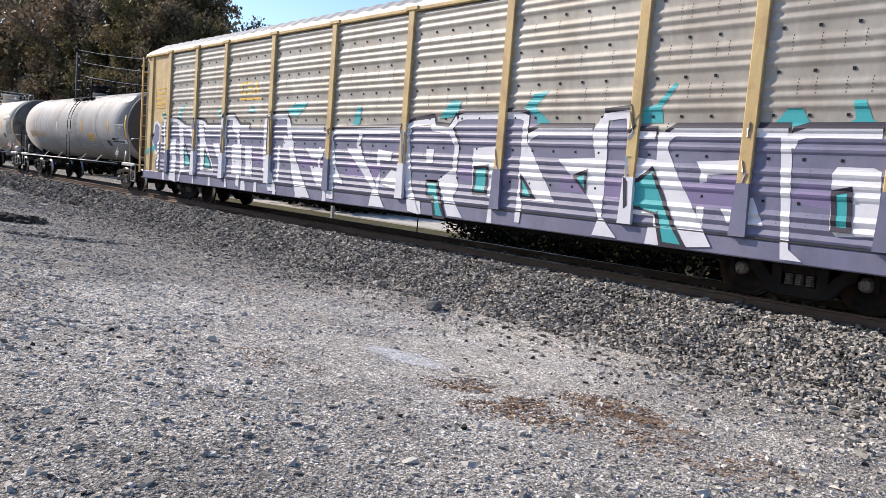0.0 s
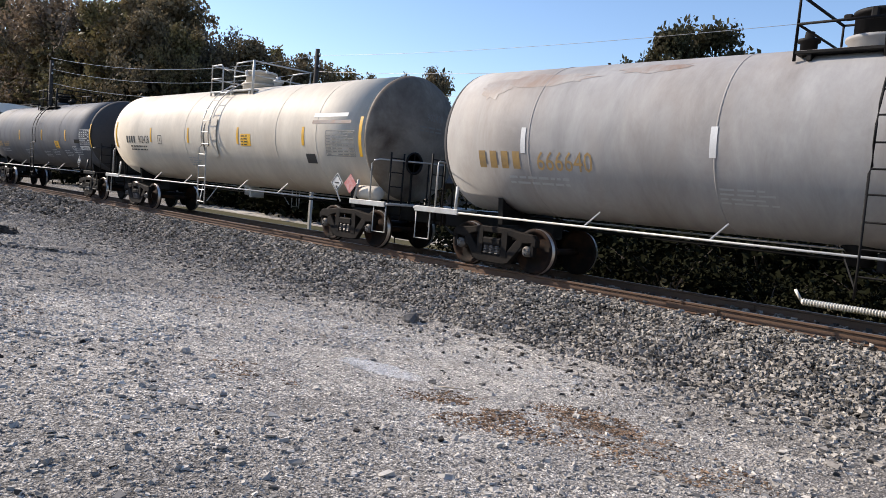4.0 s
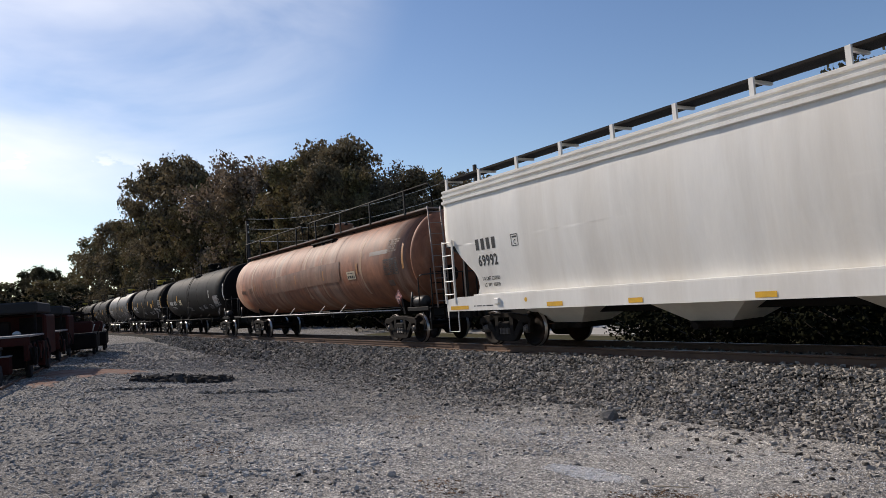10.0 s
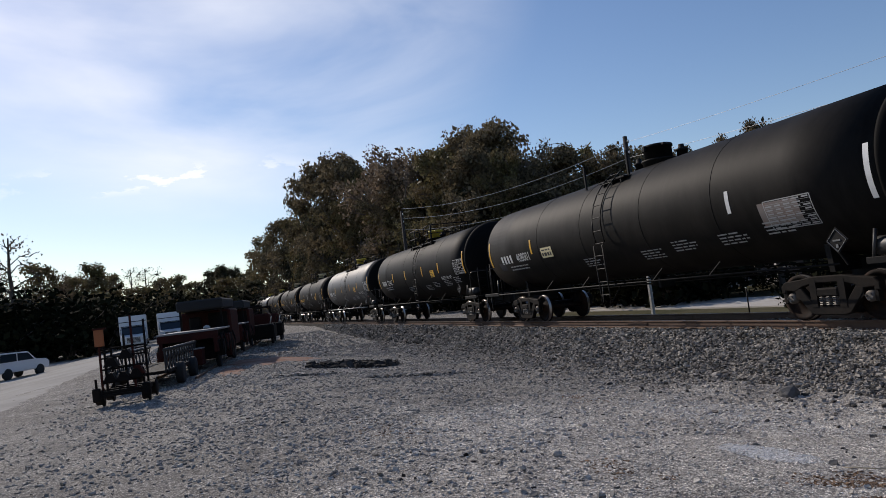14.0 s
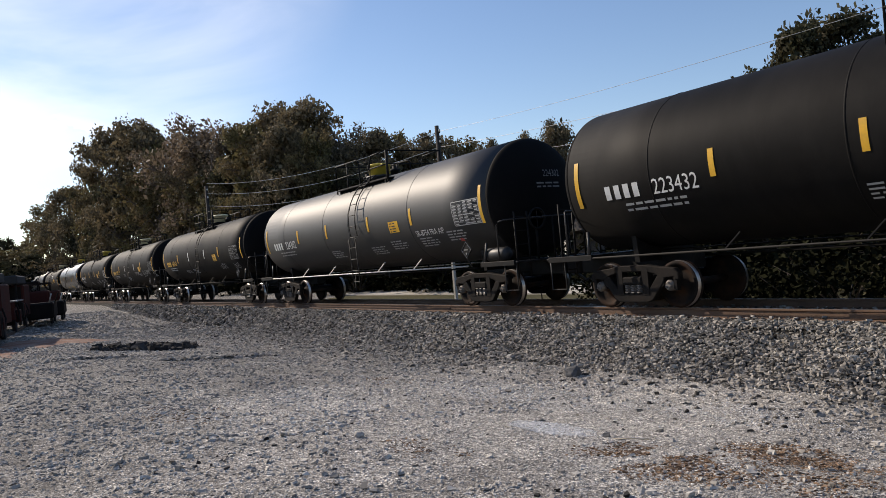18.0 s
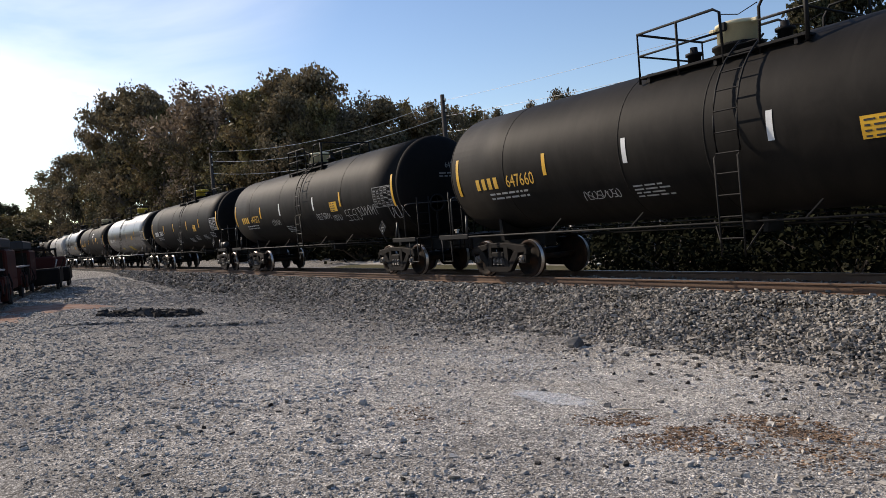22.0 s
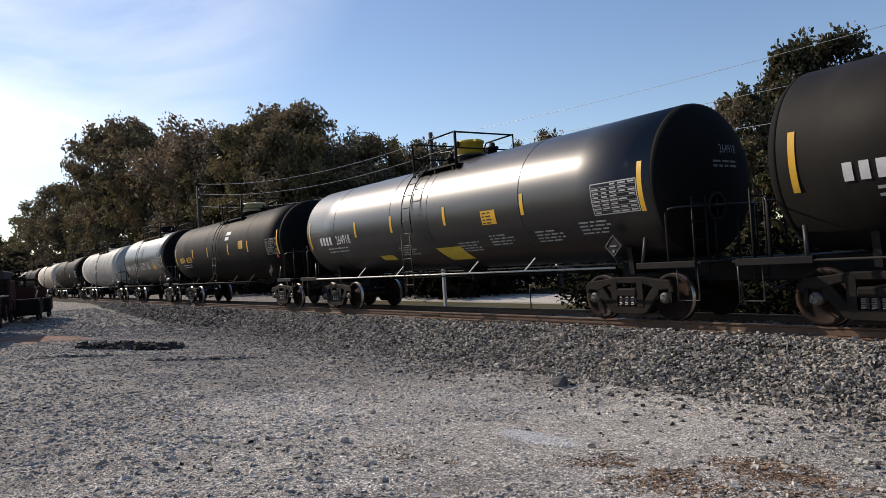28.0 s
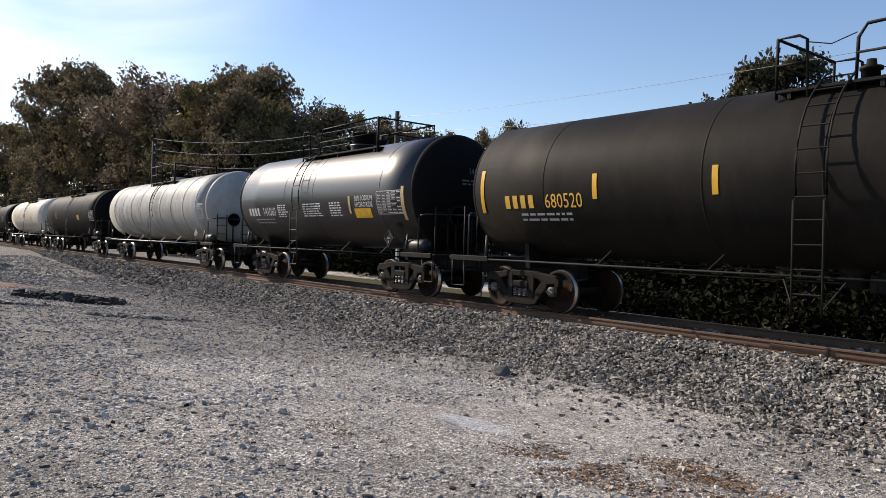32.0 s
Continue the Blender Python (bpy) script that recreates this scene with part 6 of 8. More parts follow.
def bare_top(car, on_side):
    """A round-topped dome, two grab posts and faded plates in place of the usual railing."""
    top = 2.68 + 1.5
    bm = lathe(bmesh.new(), [(top - 0.1, 0.36), (top + 0.22, 0.36), (top + 0.34, 0.31), (top + 0.42, 0.2), (top + 0.45, 0.02)], 20, axis="z")
    bmesh.ops.translate(bm, verts=bm.verts, vec=(0.75, 0, 0))
    part("round_dome", bm, black_dull, car, "small round-topped black dome")
    for x in (-1.75, 0.5):
        part("grab_post", box(bmesh.new(), x, -0.85, top + 0.12, 0.06, 0.05, 0.72), steel_black, car)
    part("grey_overpaint", lay(flat([rect(-7.33, 2.06, 0.5, 0.3)]), on_side), shade_and_patch_grey, car, "square of grey overpaint")
    part("contact_plate", lay(flat([rect(-3.67, 2.30, 0.75, 0.34)]), lambda a, h: on_side(a, h, 0.010)), cream_lid, car, "faded cream plate with dark print")
    part("plate_print", lay(flat(bars(-3.67, 2.39, 0.6, 1, 0.04, 0.04, 3) + bars(-3.67, 2.25, 0.65, 1, 0.11, 0.05, 4)), lambda a, h: on_side(a, h, 0.014)), black_ink, car)
    part("overpaint", lay(flat([rect(6.1, 2.16, 1.0, 0.5)]), lambda a, h: on_side(a, h, 0.005)), worn_grey, car, "rubbed grey patch of old paint")


def yellow_boards(car, on_side):
    part("yellow_board", lay(flat([[(0.35, 1.22), (1.35, 1.22), (1.15, 1.72), (0.05, 1.72)], [(-3.0, 1.42), (-2.25, 1.42), (-2.35, 1.62), (-3.1, 1.62)]]), on_side), yellow_cap, car, "yellow reflective board")


def caustic_words(car, on_side):
    part("cargo_name", lay(lettering("50% SODIUM", 0.14, 3.05, 2.60), on_side), white_ink, car)
    part("cargo_name", lay(lettering("HYDROXIDE", 0.14, 3.05, 2.42), on_side), white_ink, car)
    part("notice", lay(flat([rect(2.95, 2.17, 0.85, 0.28)]), on_side), yellow, car)
    part("orange_bar", lay(flat([rect(2.3, 2.42, 0.1, 0.5), rect(4.95, 2.4, 0.12, 0.9)]), lambda a, h: on_side(a, h, 0.012)), rack_yellow, car)
    for k, x in enumerate((-2.0, 0.31, 1.5, -0.2)):
        part("small_print", lay(flat(bars(x, 2.5, 0.75, 6, 0.035, 0.04, 40 + k)), on_side), white_ink, car)


def cream_plate(car, on_side):
    part("ladder_plate", lay(flat([[(-0.38, 1.95), (0.36, 1.95), (0.44, 2.04), (0.44, 3.05), (0.36, 3.14), (-0.32, 3.14), (-0.42, 2.98), (-0.44, 2.05)]]), lambda a, h: on_side(a, h, 0.03)), cream_tank, car, "raised plate behind the ladder")
    part("plate_gap", lay(flat([[(-0.40, 2.15), (-0.32, 2.1), (-0.27, 3.0), (-0.33, 2.95), (-0.40, 2.6)]]), lambda a, h: on_side(a, h, 0.036)), black_ink, car)
    part("class_box", lay(flat([rect(-3.58, 2.60, 0.28, 0.02), rect(-3.58, 2.32, 0.28, 0.02), rect(-3.72, 2.46, 0.02, 0.28), rect(-3.44, 2.46, 0.02, 0.28), rect(-3.58, 2.46, 0.03, 0.12)]), on_side), black_ink, car)


stain_mat = paint("rust_stained_grey_paint", (0.36, 0.33, 0.30), 0.55, dirt=(0.24, 0.13, 0.07), amount=0.8, scale=1.6, stretch=(1, 0.5, 0.5), grain=0.2)


def cream_words(car, on_side):
    cream_plate(car, on_side)
    part("stencil_box", lay(flat([rect(5.3, 2.04, 0.42, 0.26)]), on_side), black_ink, car)
    part("title_line", lay(flat([rect(6.12, 3.16, 1.4, 0.10)]), on_side), white_ink, car, "white strip over old lettering")
    part("overpaint", lay(flat([rect(6.2, 2.98, 1.6, 0.09)]), on_side), worn_grey, car, "grey-brown strip of overpaint")
    bm = bmesh.new()
    c = (7.15, -1.54, 1.5)
    bm.faces.new([bm.verts.new((c[0] + 0.24 * p, c[1], c[2] + 0.24 * q)) for p, q in ((1, 0), (0, 1), (-1, 0), (0, -1))])
    made = bmesh.ops.extrude_face_region(bm, geom=bm.faces[:])
    bmesh.ops.translate(bm, verts=[v for v in made["geom"] if isinstance(v, bmesh.types.BMVert)], vec=(0, 0.012, 0))
    bmesh.ops.recalc_face_normals(bm, faces=bm.faces)
    part("placard", bm, pink_placard, car, "faded red diamond placard")


def rust_top(car, on_side):
    for n, (x, h, w, t) in enumerate(((4.4, 3.92, 1.2, 0.20), (1.6, 4.1, 0.9, 0.18), (-5.6, 3.95, 1.3, 0.22), (6.5, 3.9, 0.6, 0.3), (-3.2, 4.1, 0.8, 0.16), (3.0, 4.2, 0.8, 0.14), (-6.6, 3.75, 0.4, 0.3))):
        rng = random.Random(n)
        edge = [(x + w * math.cos(a) * rng.uniform(0.6, 1.1), h + t * math.sin(a) * rng.uniform(0.5, 1.2)) for a in [k * math.tau / 26 for k in range(26)]]
        part("rust_stain", lay(flat([edge]), lambda a, h: on_side(a, h, 0.004)), stain_mat, car, "rust stain on the tank's shoulder")


def ethanol_words(car, on_side):
    part("cargo_strip", lay(flat([rect(6.85, 2.05, 1.05, 0.17)]), on_side), white_ink, car, "white strip with dark lettering")
    part("cargo_name", lay(lettering("ETHANOLAMINE", 0.11, 6.85, 2.05), lambda a, h: on_side(a, h, 0.011)), black_ink, car)
    part("stencil_box", lay(flat([rect(5.54, 2.09, 0.4, 0.02), rect(5.54, 1.83, 0.4, 0.02), rect(5.35, 1.96, 0.02, 0.26), rect(5.73, 1.96, 0.02, 0.26), rect(5.54, 1.96, 0.36, 0.015), rect(5.54, 1.96, 0.015, 0.24)]), on_side), white_ink, car)
    part("overpaint", lay(flat([rect(6.1, 2.33, 0.75, 0.16)]), on_side), black_dull, car, "dark patch of overpaint")
    part("placard_number", lay(lettering("2491", 0.12, 6.6, 1.46), lambda x, h: (x, -1.536, h)), black_ink, car)


def white_patches(car, on_side):
    for x, h, w in ((1.36, 3.32, 0.6), (1.28, 3.08, 0.5)):
        part("overpaint", lay(flat([rect(x, h, w, 0.15)]), on_side), white_ink, car, "white patch of overpaint")
    part("red_tag", lay(flat([rect(7.02, 2.02, 0.2, 0.13)]), on_side), red_ink, car)


def grey_car_words(car, on_side):
    rust_top(car, on_side)
    part("stencil_box", lay(flat([rect(5.05, 1.86, 0.42, 0.26)]), on_side), black_ink, car)
    part("overpaint", lay(flat([rect(5.95, 2.01, 0.75, 0.18)]), on_side), black_dull, car, "dark patch of overpaint")
    part("cargo_strip", lay(flat([rect(6.75, 1.95, 0.85, 0.17)]), on_side), white_ink, car)
    part("strip_print", lay(flat(bars(6.75, 1.95, 0.75, 1, 0.11, 0.05, 5)), lambda a, h: on_side(a, h, 0.01)), black_ink, car)


auto_rack(-14.55)
tank_car(-37.6, sill_mat=galvanised, end_mat=galvanised, mat=light_grey_tank, number="666640", ink=faded_orange, label="weathered grey tank car with orange lettering and a rust-stained top", extras=grey_car_words, number_at=(-5.2, 2.2), number_size=0.36, deck=(-0.95, 1.58), ladder=0.64, notice=(3.04, 2.10), table_at=(6.54, 2.36), reservoir=False, stripes=(-5.53, -1.81, 1.92, 5.35, 7.34), pale=(-5.53, -1.81), seams=(-5.4, -1.78, 3.78))
tank_car(-55.4, r=1.55, zc=2.72, mat=cream_tank, number="902428", ink=black_ink, trim=galvanised, sill_mat=galvanised, end_mat=galvanised, head_mat=grimy_shaded_cream, label="cream tank car with black lettering and pale steel railings", ladder=0.0, number_at=(-5.35, 2.46), number_size=0.26, small=1, extras=cream_words, deck=(-1.13, 1.43), dome=-0.37, dome_r=0.47, notice=(2.14, 2.50), table_at=(6.6, 2.45), seams=(-1.7, 3.71, 5.6), ladder_mat=galvanised,
         dome_mat=cream_tank, stripes=(-7.35, -4.29, -1.46, 1.69, 5.03, 7.4))
tank_car(-73.3, mat=grey_tank, number="666641", ink=faded_orange, notice=(3.42, 2.16), extras=ethanol_words, sill_mat=galvanised, label="grey tank car with orange lettering", number_at=(-5.1, 2.12), deck=(-0.9, 1.7), dome=-1.0, dome_r=0.27, ladder=0.79, reservoir=False, table_at=(6.95, 2.50), stripes=(-7.3, -2.09, 1.4, 4.65, 7.64), seams=(-5.46, 3.88))
covered_hopper(-92.6)
tank_car(-114.5, half=9.75, r=1.52, pitch=10.95, tc=7.9, mat=rust_tank, label="long rusty insulated tank car with a handrail along its top", number="", trim=steel_black, sill_mat=galvanised, stripes=(), dome_mat=rust_tank,
         deck=(0.2, 2.6), dome=0.9, ladder=None, sign=pink_placard, notice=False, extras=rust_extras, small=0, table=False, rail=False)
tank_car(-135.5, half=8.35, pitch=9.4, tc=6.6, mat=black_dull, number="408001", label="dull black tank car with a small round-topped dome and no railings", number_at=(-6.0, 2.3), number_size=0.31, notice=False, deck=(-0.8, 0.5), dome=0.2, ladder=-0.16,
         stripes=(-8.21, -4.71, 4.81, 8.2), pale=(4.81, 8.2), rail=False, table_at=(6.34, 2.12), extras=bare_top, seams=(-4.2, -1.4, 1.6, 4.3))
tank_car(-154.05, mat=black_tank, number="223432", dome_mat=yellow_cap, extras=words_eight, label="black tank car with yellow stripes and a yellow valve cover")
tank_car(-172.0, mat=black_satin, number="224302", dome_mat=yellow_cap, sill_mat=galvanised, label="clean black tank car with yellow stripes and a yellow valve cover", extras=words_nine)
tank_car(-189.85, mat=black_dull, dome_mat=cream_lid, number="647660", ink=orange_ink, small=1, label="dull black tank car with orange lettering and chalk graffiti", extras=graffiti_ten, reservoir=False, deck=(-1.6, 1.75), table_at=(6.02, 2.43), ladder=0.64, stripes=(-7.31, -4.02, -1.71, 1.32, 3.71, 7.09), pale=(-1.71, 1.32), notice=(2.96, 2.32))
tank_car(-207.9, mat=black_dull, number="647572", ink=orange_ink, small=1, label="dull black tank car covered with chalky graffiti", extras=graffiti_eleven, reservoir=False, deck=(-1.62, 1.53), dome=-1.39, dome_mat=cream_lid, ladder=0.46, notice=(3.13, 2.37), stripes=(-7.39, -4.1, -1.88, 1.46, 3.71, 7.3), pale=(-1.88, 1.46))
tank_car(-225.75, mat=black_tank, number="220454", dome_mat=yellow_cap, label="black tank car with white lettering and a yellow valve cover")
tank_car(-243.3, mat=black_gloss, number="264918", dome_mat=yellow_cap, sill_mat=galvanised, label="glossy black tank car with yellow boards along its foot", extras=yellow_boards, reservoir=False, deck=(-1.12, 0.96), dome=-0.27, ladder=-0.68, notice=(2.72, 2.39), stripes=(-7.34, -3.97, -1.78, 0.91, 3.96, 7.31))
tank_car(-261.0, mat=black_dull, number="680520", ink=orange_ink, dome_mat=cream_lid, notice=(3.15, 2.7), small=0, extras=white_patches, reservoir=False, label="dull black tank car with orange lettering and a pale valve cover", deck=(-0.88, 2.2), dome=0.58, dome_r=0.5, ladder=0.0)
tank_car(-276.3, half=5.3, pitch=6.75, tc=4.25, zc=2.75, r=1.55, mat=black_gloss, number="141060", number_at=(-3.5, 2.3), label="short glossy black tank car with white cargo lettering", extras=caustic_words, stripes=(), deck=(-1.6, 2.9), dome=0.04, ladder=-0.73, notice=False, small=0)
tank_car(-293.0, mat=pale_tank, number="", label="pale grey ribbed tank car", bands=[(-6.4 + 1.6 * k, 0.10) for k in range(9)], notice=False, small=0, stripes=(), sill_mat=galvanised)
tank_car(-311.8, mat=black_dull, number="", label="dull black tank car far down the train", small=0, stripes=(-4.0,))
tank_car(-329.6, mat=cream_tank, number="", label="dirty cream tank car far down the train", small=0, stripes=(-4.0,), sill_mat=galvanised)
for k, m in enumerate((black_dull, pale_tank, black_dull, black_tank, grey_tank, black_dull, black_tank)):
    tank_car(-347.5 - 18.0 * k, mat=m, number="", label="tank car far down the train", small=0, stripes=(-4.0, 4.0), notice=False, table=False)

# ---- trees ----
def leaf_cloud(centres, radii, per, size, seed):
    """Small leaf quads round branch ends, as vertex and face arrays."""
    rng = np.random.default_rng(seed)
    c = np.repeat(np.array(centres), per, axis=0)
    rad = np.repeat(np.array(radii), per)
    n = len(c)
    way = rng.normal(size=(n, 3))
    way /= np.linalg.norm(way, axis=1)[:, None]
    p = c + way * (rad * rng.random(n) ** 0.45)[:, None] * np.array([1, 1, 0.8])
    a = rng.normal(size=(n, 3))
    a /= np.linalg.norm(a, axis=1)[:, None]
    b = np.cross(a, rng.normal(size=(n, 3)))
    b /= np.linalg.norm(b, axis=1)[:, None]
    s = size * rng.uniform(0.6, 1.3, n)[:, None]
    return np.stack([p - a * s, p - b * s * 0.6, p + a * s, p + b * s * 0.6], 1)


def quads_mesh(name, v, mat):
    n = len(v)
    me = bpy.data.meshes.new(name)
    me.vertices.add(n * 4)
    me.vertices.foreach_set("co", v.reshape(-1))
    me.loops.add(n * 4)
    me.loops.foreach_set("vertex_index", np.arange(n * 4, dtype=np.int32))
    me.polygons.add(n)
    me.polygons.foreach_set("loop_start", np.arange(0, n * 4, 4, dtype=np.int32))
    me.update(calc_edges=True)
    me.materials.append(mat)
    return me


def make_tree(height, spread, clear, mat, leafiness, seed, label, limbs=20, size=0.20):
    """A tapered trunk, limbs that fork twice, and leaves in loose clumps round their ends."""
    rng = random.Random(seed)
    tree = thing("tree", pose(0, 0, 0), label, "tree", group="trees beyond the track")
    bm = bmesh.new()
    lean = Vector((rng.uniform(-0.04, 0.04), rng.uniform(-0.04, 0.04), 1))
    top = height * 0.82
    line = [lean * (top * k / 7) + Vector((rng.uniform(-0.2, 0.2), rng.uniform(-0.2, 0.2), 0)) * (k / 7) for k in range(8)]
    r0 = height * 0.02
    tube(bm, line, [r0 * (1.25 - 1.05 * k / 7) for k in range(8)], 7)
    ends, radii = [], []
    for i in range(limbs):
        k = clear + (0.97 - clear) * (i + rng.random()) / limbs
        base = lean * (top * k)
        ang = i * 2.4 + rng.uniform(-0.5, 0.5)
        shape = math.sin(math.pi * min(1, 0.25 + 0.75 * (k - clear) / (1 - clear))) ** 0.6
        reach = spread * shape * rng.uniform(0.55, 1.05)
        out = Vector((math.cos(ang), math.sin(ang), 0))
        mid = base + out * reach * 0.5 + Vector((0, 0, reach * rng.uniform(0.2, 0.5)))
        tip = base + out * reach + Vector((rng.uniform(-0.4, 0.4), rng.uniform(-0.4, 0.4), reach * rng.uniform(0.3, 0.9)))
        tube(bm, [base, mid, tip], [r0 * 0.55 * (1.15 - k), r0 * 0.36 * (1.15 - k), 0.035], 5)
        ends.append(tip)
        radii.append(height * rng.uniform(0.05, 0.09))
        for j in range(4):
            q = mid.lerp(tip, rng.random())
            way = Vector((rng.gauss(0, 1), rng.gauss(0, 1), rng.uniform(-0.1, 1.2))).normalized()
            e = q + way * reach * rng.uniform(0.25, 0.55)
            tube(bm, [q, q.lerp(e, 0.5) + Vector((0, 0, 0.1)), e], [0.07, 0.05, 0.025], 4)
            ends.append(e)
            radii.append(height * rng.uniform(0.035, 0.075))
    part("trunk", bm, bark, tree)
    if leafiness > 0:
        v = leaf_cloud([tuple(e) for e in ends], radii, leafiness, size, seed)
        if leafiness > 40:
            heart = [tuple(e * 0.72 + lean * (e.z * 0.26)) for e in ends]
            v = np.concatenate([v, leaf_cloud(heart, [1.5 * q for q in radii], max(7, leafiness // 7), 0.32, seed + 50)])
        part("crown", quads_mesh("crown", v, mat), None, tree)
    return tree


TREES = [
    make_tree(20, 5.4, 0.03, leaf_olive, 125, 1, "tall broad tree in dull green autumn leaf", size=0.17),
    make_tree(20, 5.8, 0.12, leaf_brown, 60, 2, "thinning tree with brown leaves and bare twigs", size=0.17),
    make_tree(20, 5.4, 0.03, leaf_green, 125, 3, "dense tree with green and rusty leaves", size=0.17),
    make_tree(20, 5.6, 0.10, leaf_olive, 95, 4, "open-crowned tree with loose clumps of leaves", size=0.17),
    make_tree(20, 5.2, 0.04, leaf_dark, 80, 5, "dense dark green tree", size=0.2),
    make_tree(20, 5.2, 0.25, leaf_brown, 3, 6, "almost bare tree with fine grey branches"),
    make_tree(20, 5.2, 0.04, leaf_green, 45, 7, "dense rusty green tree far off", limbs=16, size=0.28),
    make_tree(20, 4.2, 0.42, leaf_olive, 90, 8, "tall tree with a high tufted crown over bare limbs", limbs=15, size=0.17),
]
# way from the track's direction (degrees), tangent of the top's height, distance (m), kind, breadth
STAND = [(5.2, 0.086, 230, 6, 1.0), (6.0, 0.106, 190, 2, 0.9), (7.3, 0.124, 165, 0, 0.9), (8.6, 0.148, 140, 2, 0.75), (10.4, 0.196, 118, 0, 0.7), (11.9, 0.204, 112, 0, 0.8), (13.3, 0.180, 106, 2, 0.7), (15.2, 0.202, 96, 1, 0.85),
         (17.2, 0.211, 90, 1, 0.9), (19.2, 0.195, 86, 3, 0.8), (21.4, 0.223, 80, 7, 0.9), (24.0, 0.231, 74, 7, 0.9), (20.4, 0.200, 74, 2, 0.8), (22.8, 0.195, 70, 0, 0.8), (24.6, 0.180, 68, 2, 0.8), (27.4, 0.183, 74, 1, 0.8), (29.6, 0.180, 70, 3, 0.9),
         (31.6, 0.174, 73, 2, 0.8), (33.8, 0.168, 72, 3, 0.9), (36.0, 0.155, 78, 2, 0.9), (12.6, 0.16, 104, 2, 0.9), (16.2, 0.165, 92, 0, 0.9), (18.4, 0.17, 88, 2, 0.9), (26.0, 0.16, 72, 0, 0.9), (28.5, 0.155, 74, 2, 0.9), (32.6, 0.15, 74, 0, 0.9)]
STAND2 = [(38.5, 0.151, 60, 3, 0.6), (41.3, 0.156, 52, 3, 0.5), (44.0, 0.170, 42, 7, 0.7), (44.6, 0.085, 60, 4, 1), (47.6, 0.08, 62, 4, 1), (49.2, 0.085, 58, 2, 1), (51.6, 0.08, 60, 4, 1), (53.2, 0.085, 62, 4, 1), (55.4, 0.09, 58, 2, 1), (46.5, 0.10, 95, 4, 1),
          (50.0, 0.09, 100, 6, 1), (54.0, 0.10, 90, 6, 1), (57.0, 0.186, 46, 3, 0.7), (59.0, 0.194, 50, 4, 0.7), (61.4, 0.240, 46, 4, 0.8), (63.5, 0.246, 47, 4, 0.8), (66.2, 0.210, 49, 4, 0.9), (70.0, 0.18, 52, 6, 1), (72.5, 0.15, 50, 4, 1), (75.0, 0.17, 54, 6, 1), (78.0, 0.15, 50, 4, 1),
          (81.0, 0.16, 56, 6, 1), (84.5, 0.15, 52, 4, 1), (88.0, 0.17, 56, 4, 1)]
STAND3 = [(-17.5, 0.15, 90, 5, 1), (-15.0, 0.105, 115, 6, 1), (-13.5, 0.11, 110, 1, 1), (-11.6, 0.130, 95, 5, 1), (-9.8, 0.094, 130, 6, 1), (-8.6, 0.07, 150, 4, 1), (-7.9, 0.080, 130, 1, 0.8), (-6.6, 0.088, 125, 2, 1), (-5.4, 0.074, 150, 6, 1), (-4.2, 0.079, 140, 5, 0.8), (-3.3, 0.078, 140, 5, 0.8),
          (-2.2, 0.062, 170, 6, 1), (-1.2, 0.064, 175, 6, 1), (0.2, 0.042, 220, 6, 1), (1.5, 0.066, 165, 4, 0.9), (2.1, 0.071, 160, 4, 0.9), (3.0, 0.067, 170, 4, 0.8), (3.9, 0.06, 225, 6, 0.9), (-16, 0.11, 105, 6, 1), (-20, 0.11, 100, 6, 1)]
FAR = [(-24 + 0.95 * k, 0.044 + 0.012 * math.sin(k * 2.1), 118 + 18 * math.sin(k * 1.3) + (50 if k > 22 else 0), (4, 6, 4)[k % 3], 1.75) for k in range(31)]
# Unseen trees added beside and behind the camera to hold back sky light.
UNSEEN_RING = [(93 + 9.5 * k, 0.26 + 0.06 * math.sin(k * 1.9), 58 + 10 * math.sin(k * 2.3), 6, 1) for k in range(24)]
FILL = [(7.6, 0.09, 165, 4, 0.8), (9.6, 0.12, 130, 4, 0.8), (10.8, 0.14, 118, 4, 0.9), (13.0, 0.13, 100, 6, 0.9), (14.8, 0.12, 94, 6, 0.9), (16.4, 0.13, 88, 6, 0.9), (18.2, 0.14, 80, 4, 0.9), (20.2, 0.14, 76, 6, 0.9), (22.4, 0.14, 70, 4, 0.9), (25.0, 0.13, 68, 6, 0.9), (27.0, 0.12, 66, 4, 0.9),
        (29.0, 0.12, 68, 6, 0.9), (31.2, 0.12, 67, 4, 0.9), (34.2, 0.11, 74, 4, 0.9), (36.6, 0.10, 80, 4, 0.9), (39.4, 0.10, 84, 6, 0.9), (42.2, 0.10, 82, 4, 0.9), (58.2, 0.13, 44, 6, 0.9), (62.4, 0.16, 42, 4, 0.9), (64.8, 0.15, 44, 6, 0.9), (68.0, 0.12, 50, 4, 0.9)]
CROWN_TOP = [max(np.percentile([v.co.z for c in t.children for v in c.data.vertices], 99.8), 1.0) for t in TREES]
used = set()
for n, (az, rise, d, kind, broad) in enumerate(STAND + STAND2 + STAND3 + FAR + UNSEEN_RING + FILL):
    base = Vector((-d * math.cos(radians(az)), d * math.sin(radians(az)), -0.7))
    k = (EYE + rise * d + 0.7) / CROWN_TOP[kind]
    tree = TREES[kind]
    m = Matrix.Translation(base) @ pose(0, 0, 0, 0, 0, n * 67 % 360)
    if kind in used:
        tree = copy_thing(tree, m)
    else:
        used.add(kind)
        tree.matrix_world = m
    tree.scale = (k * broad * (1 + 0.1 * math.sin(n * 1.7)),) * 2 + (k,)


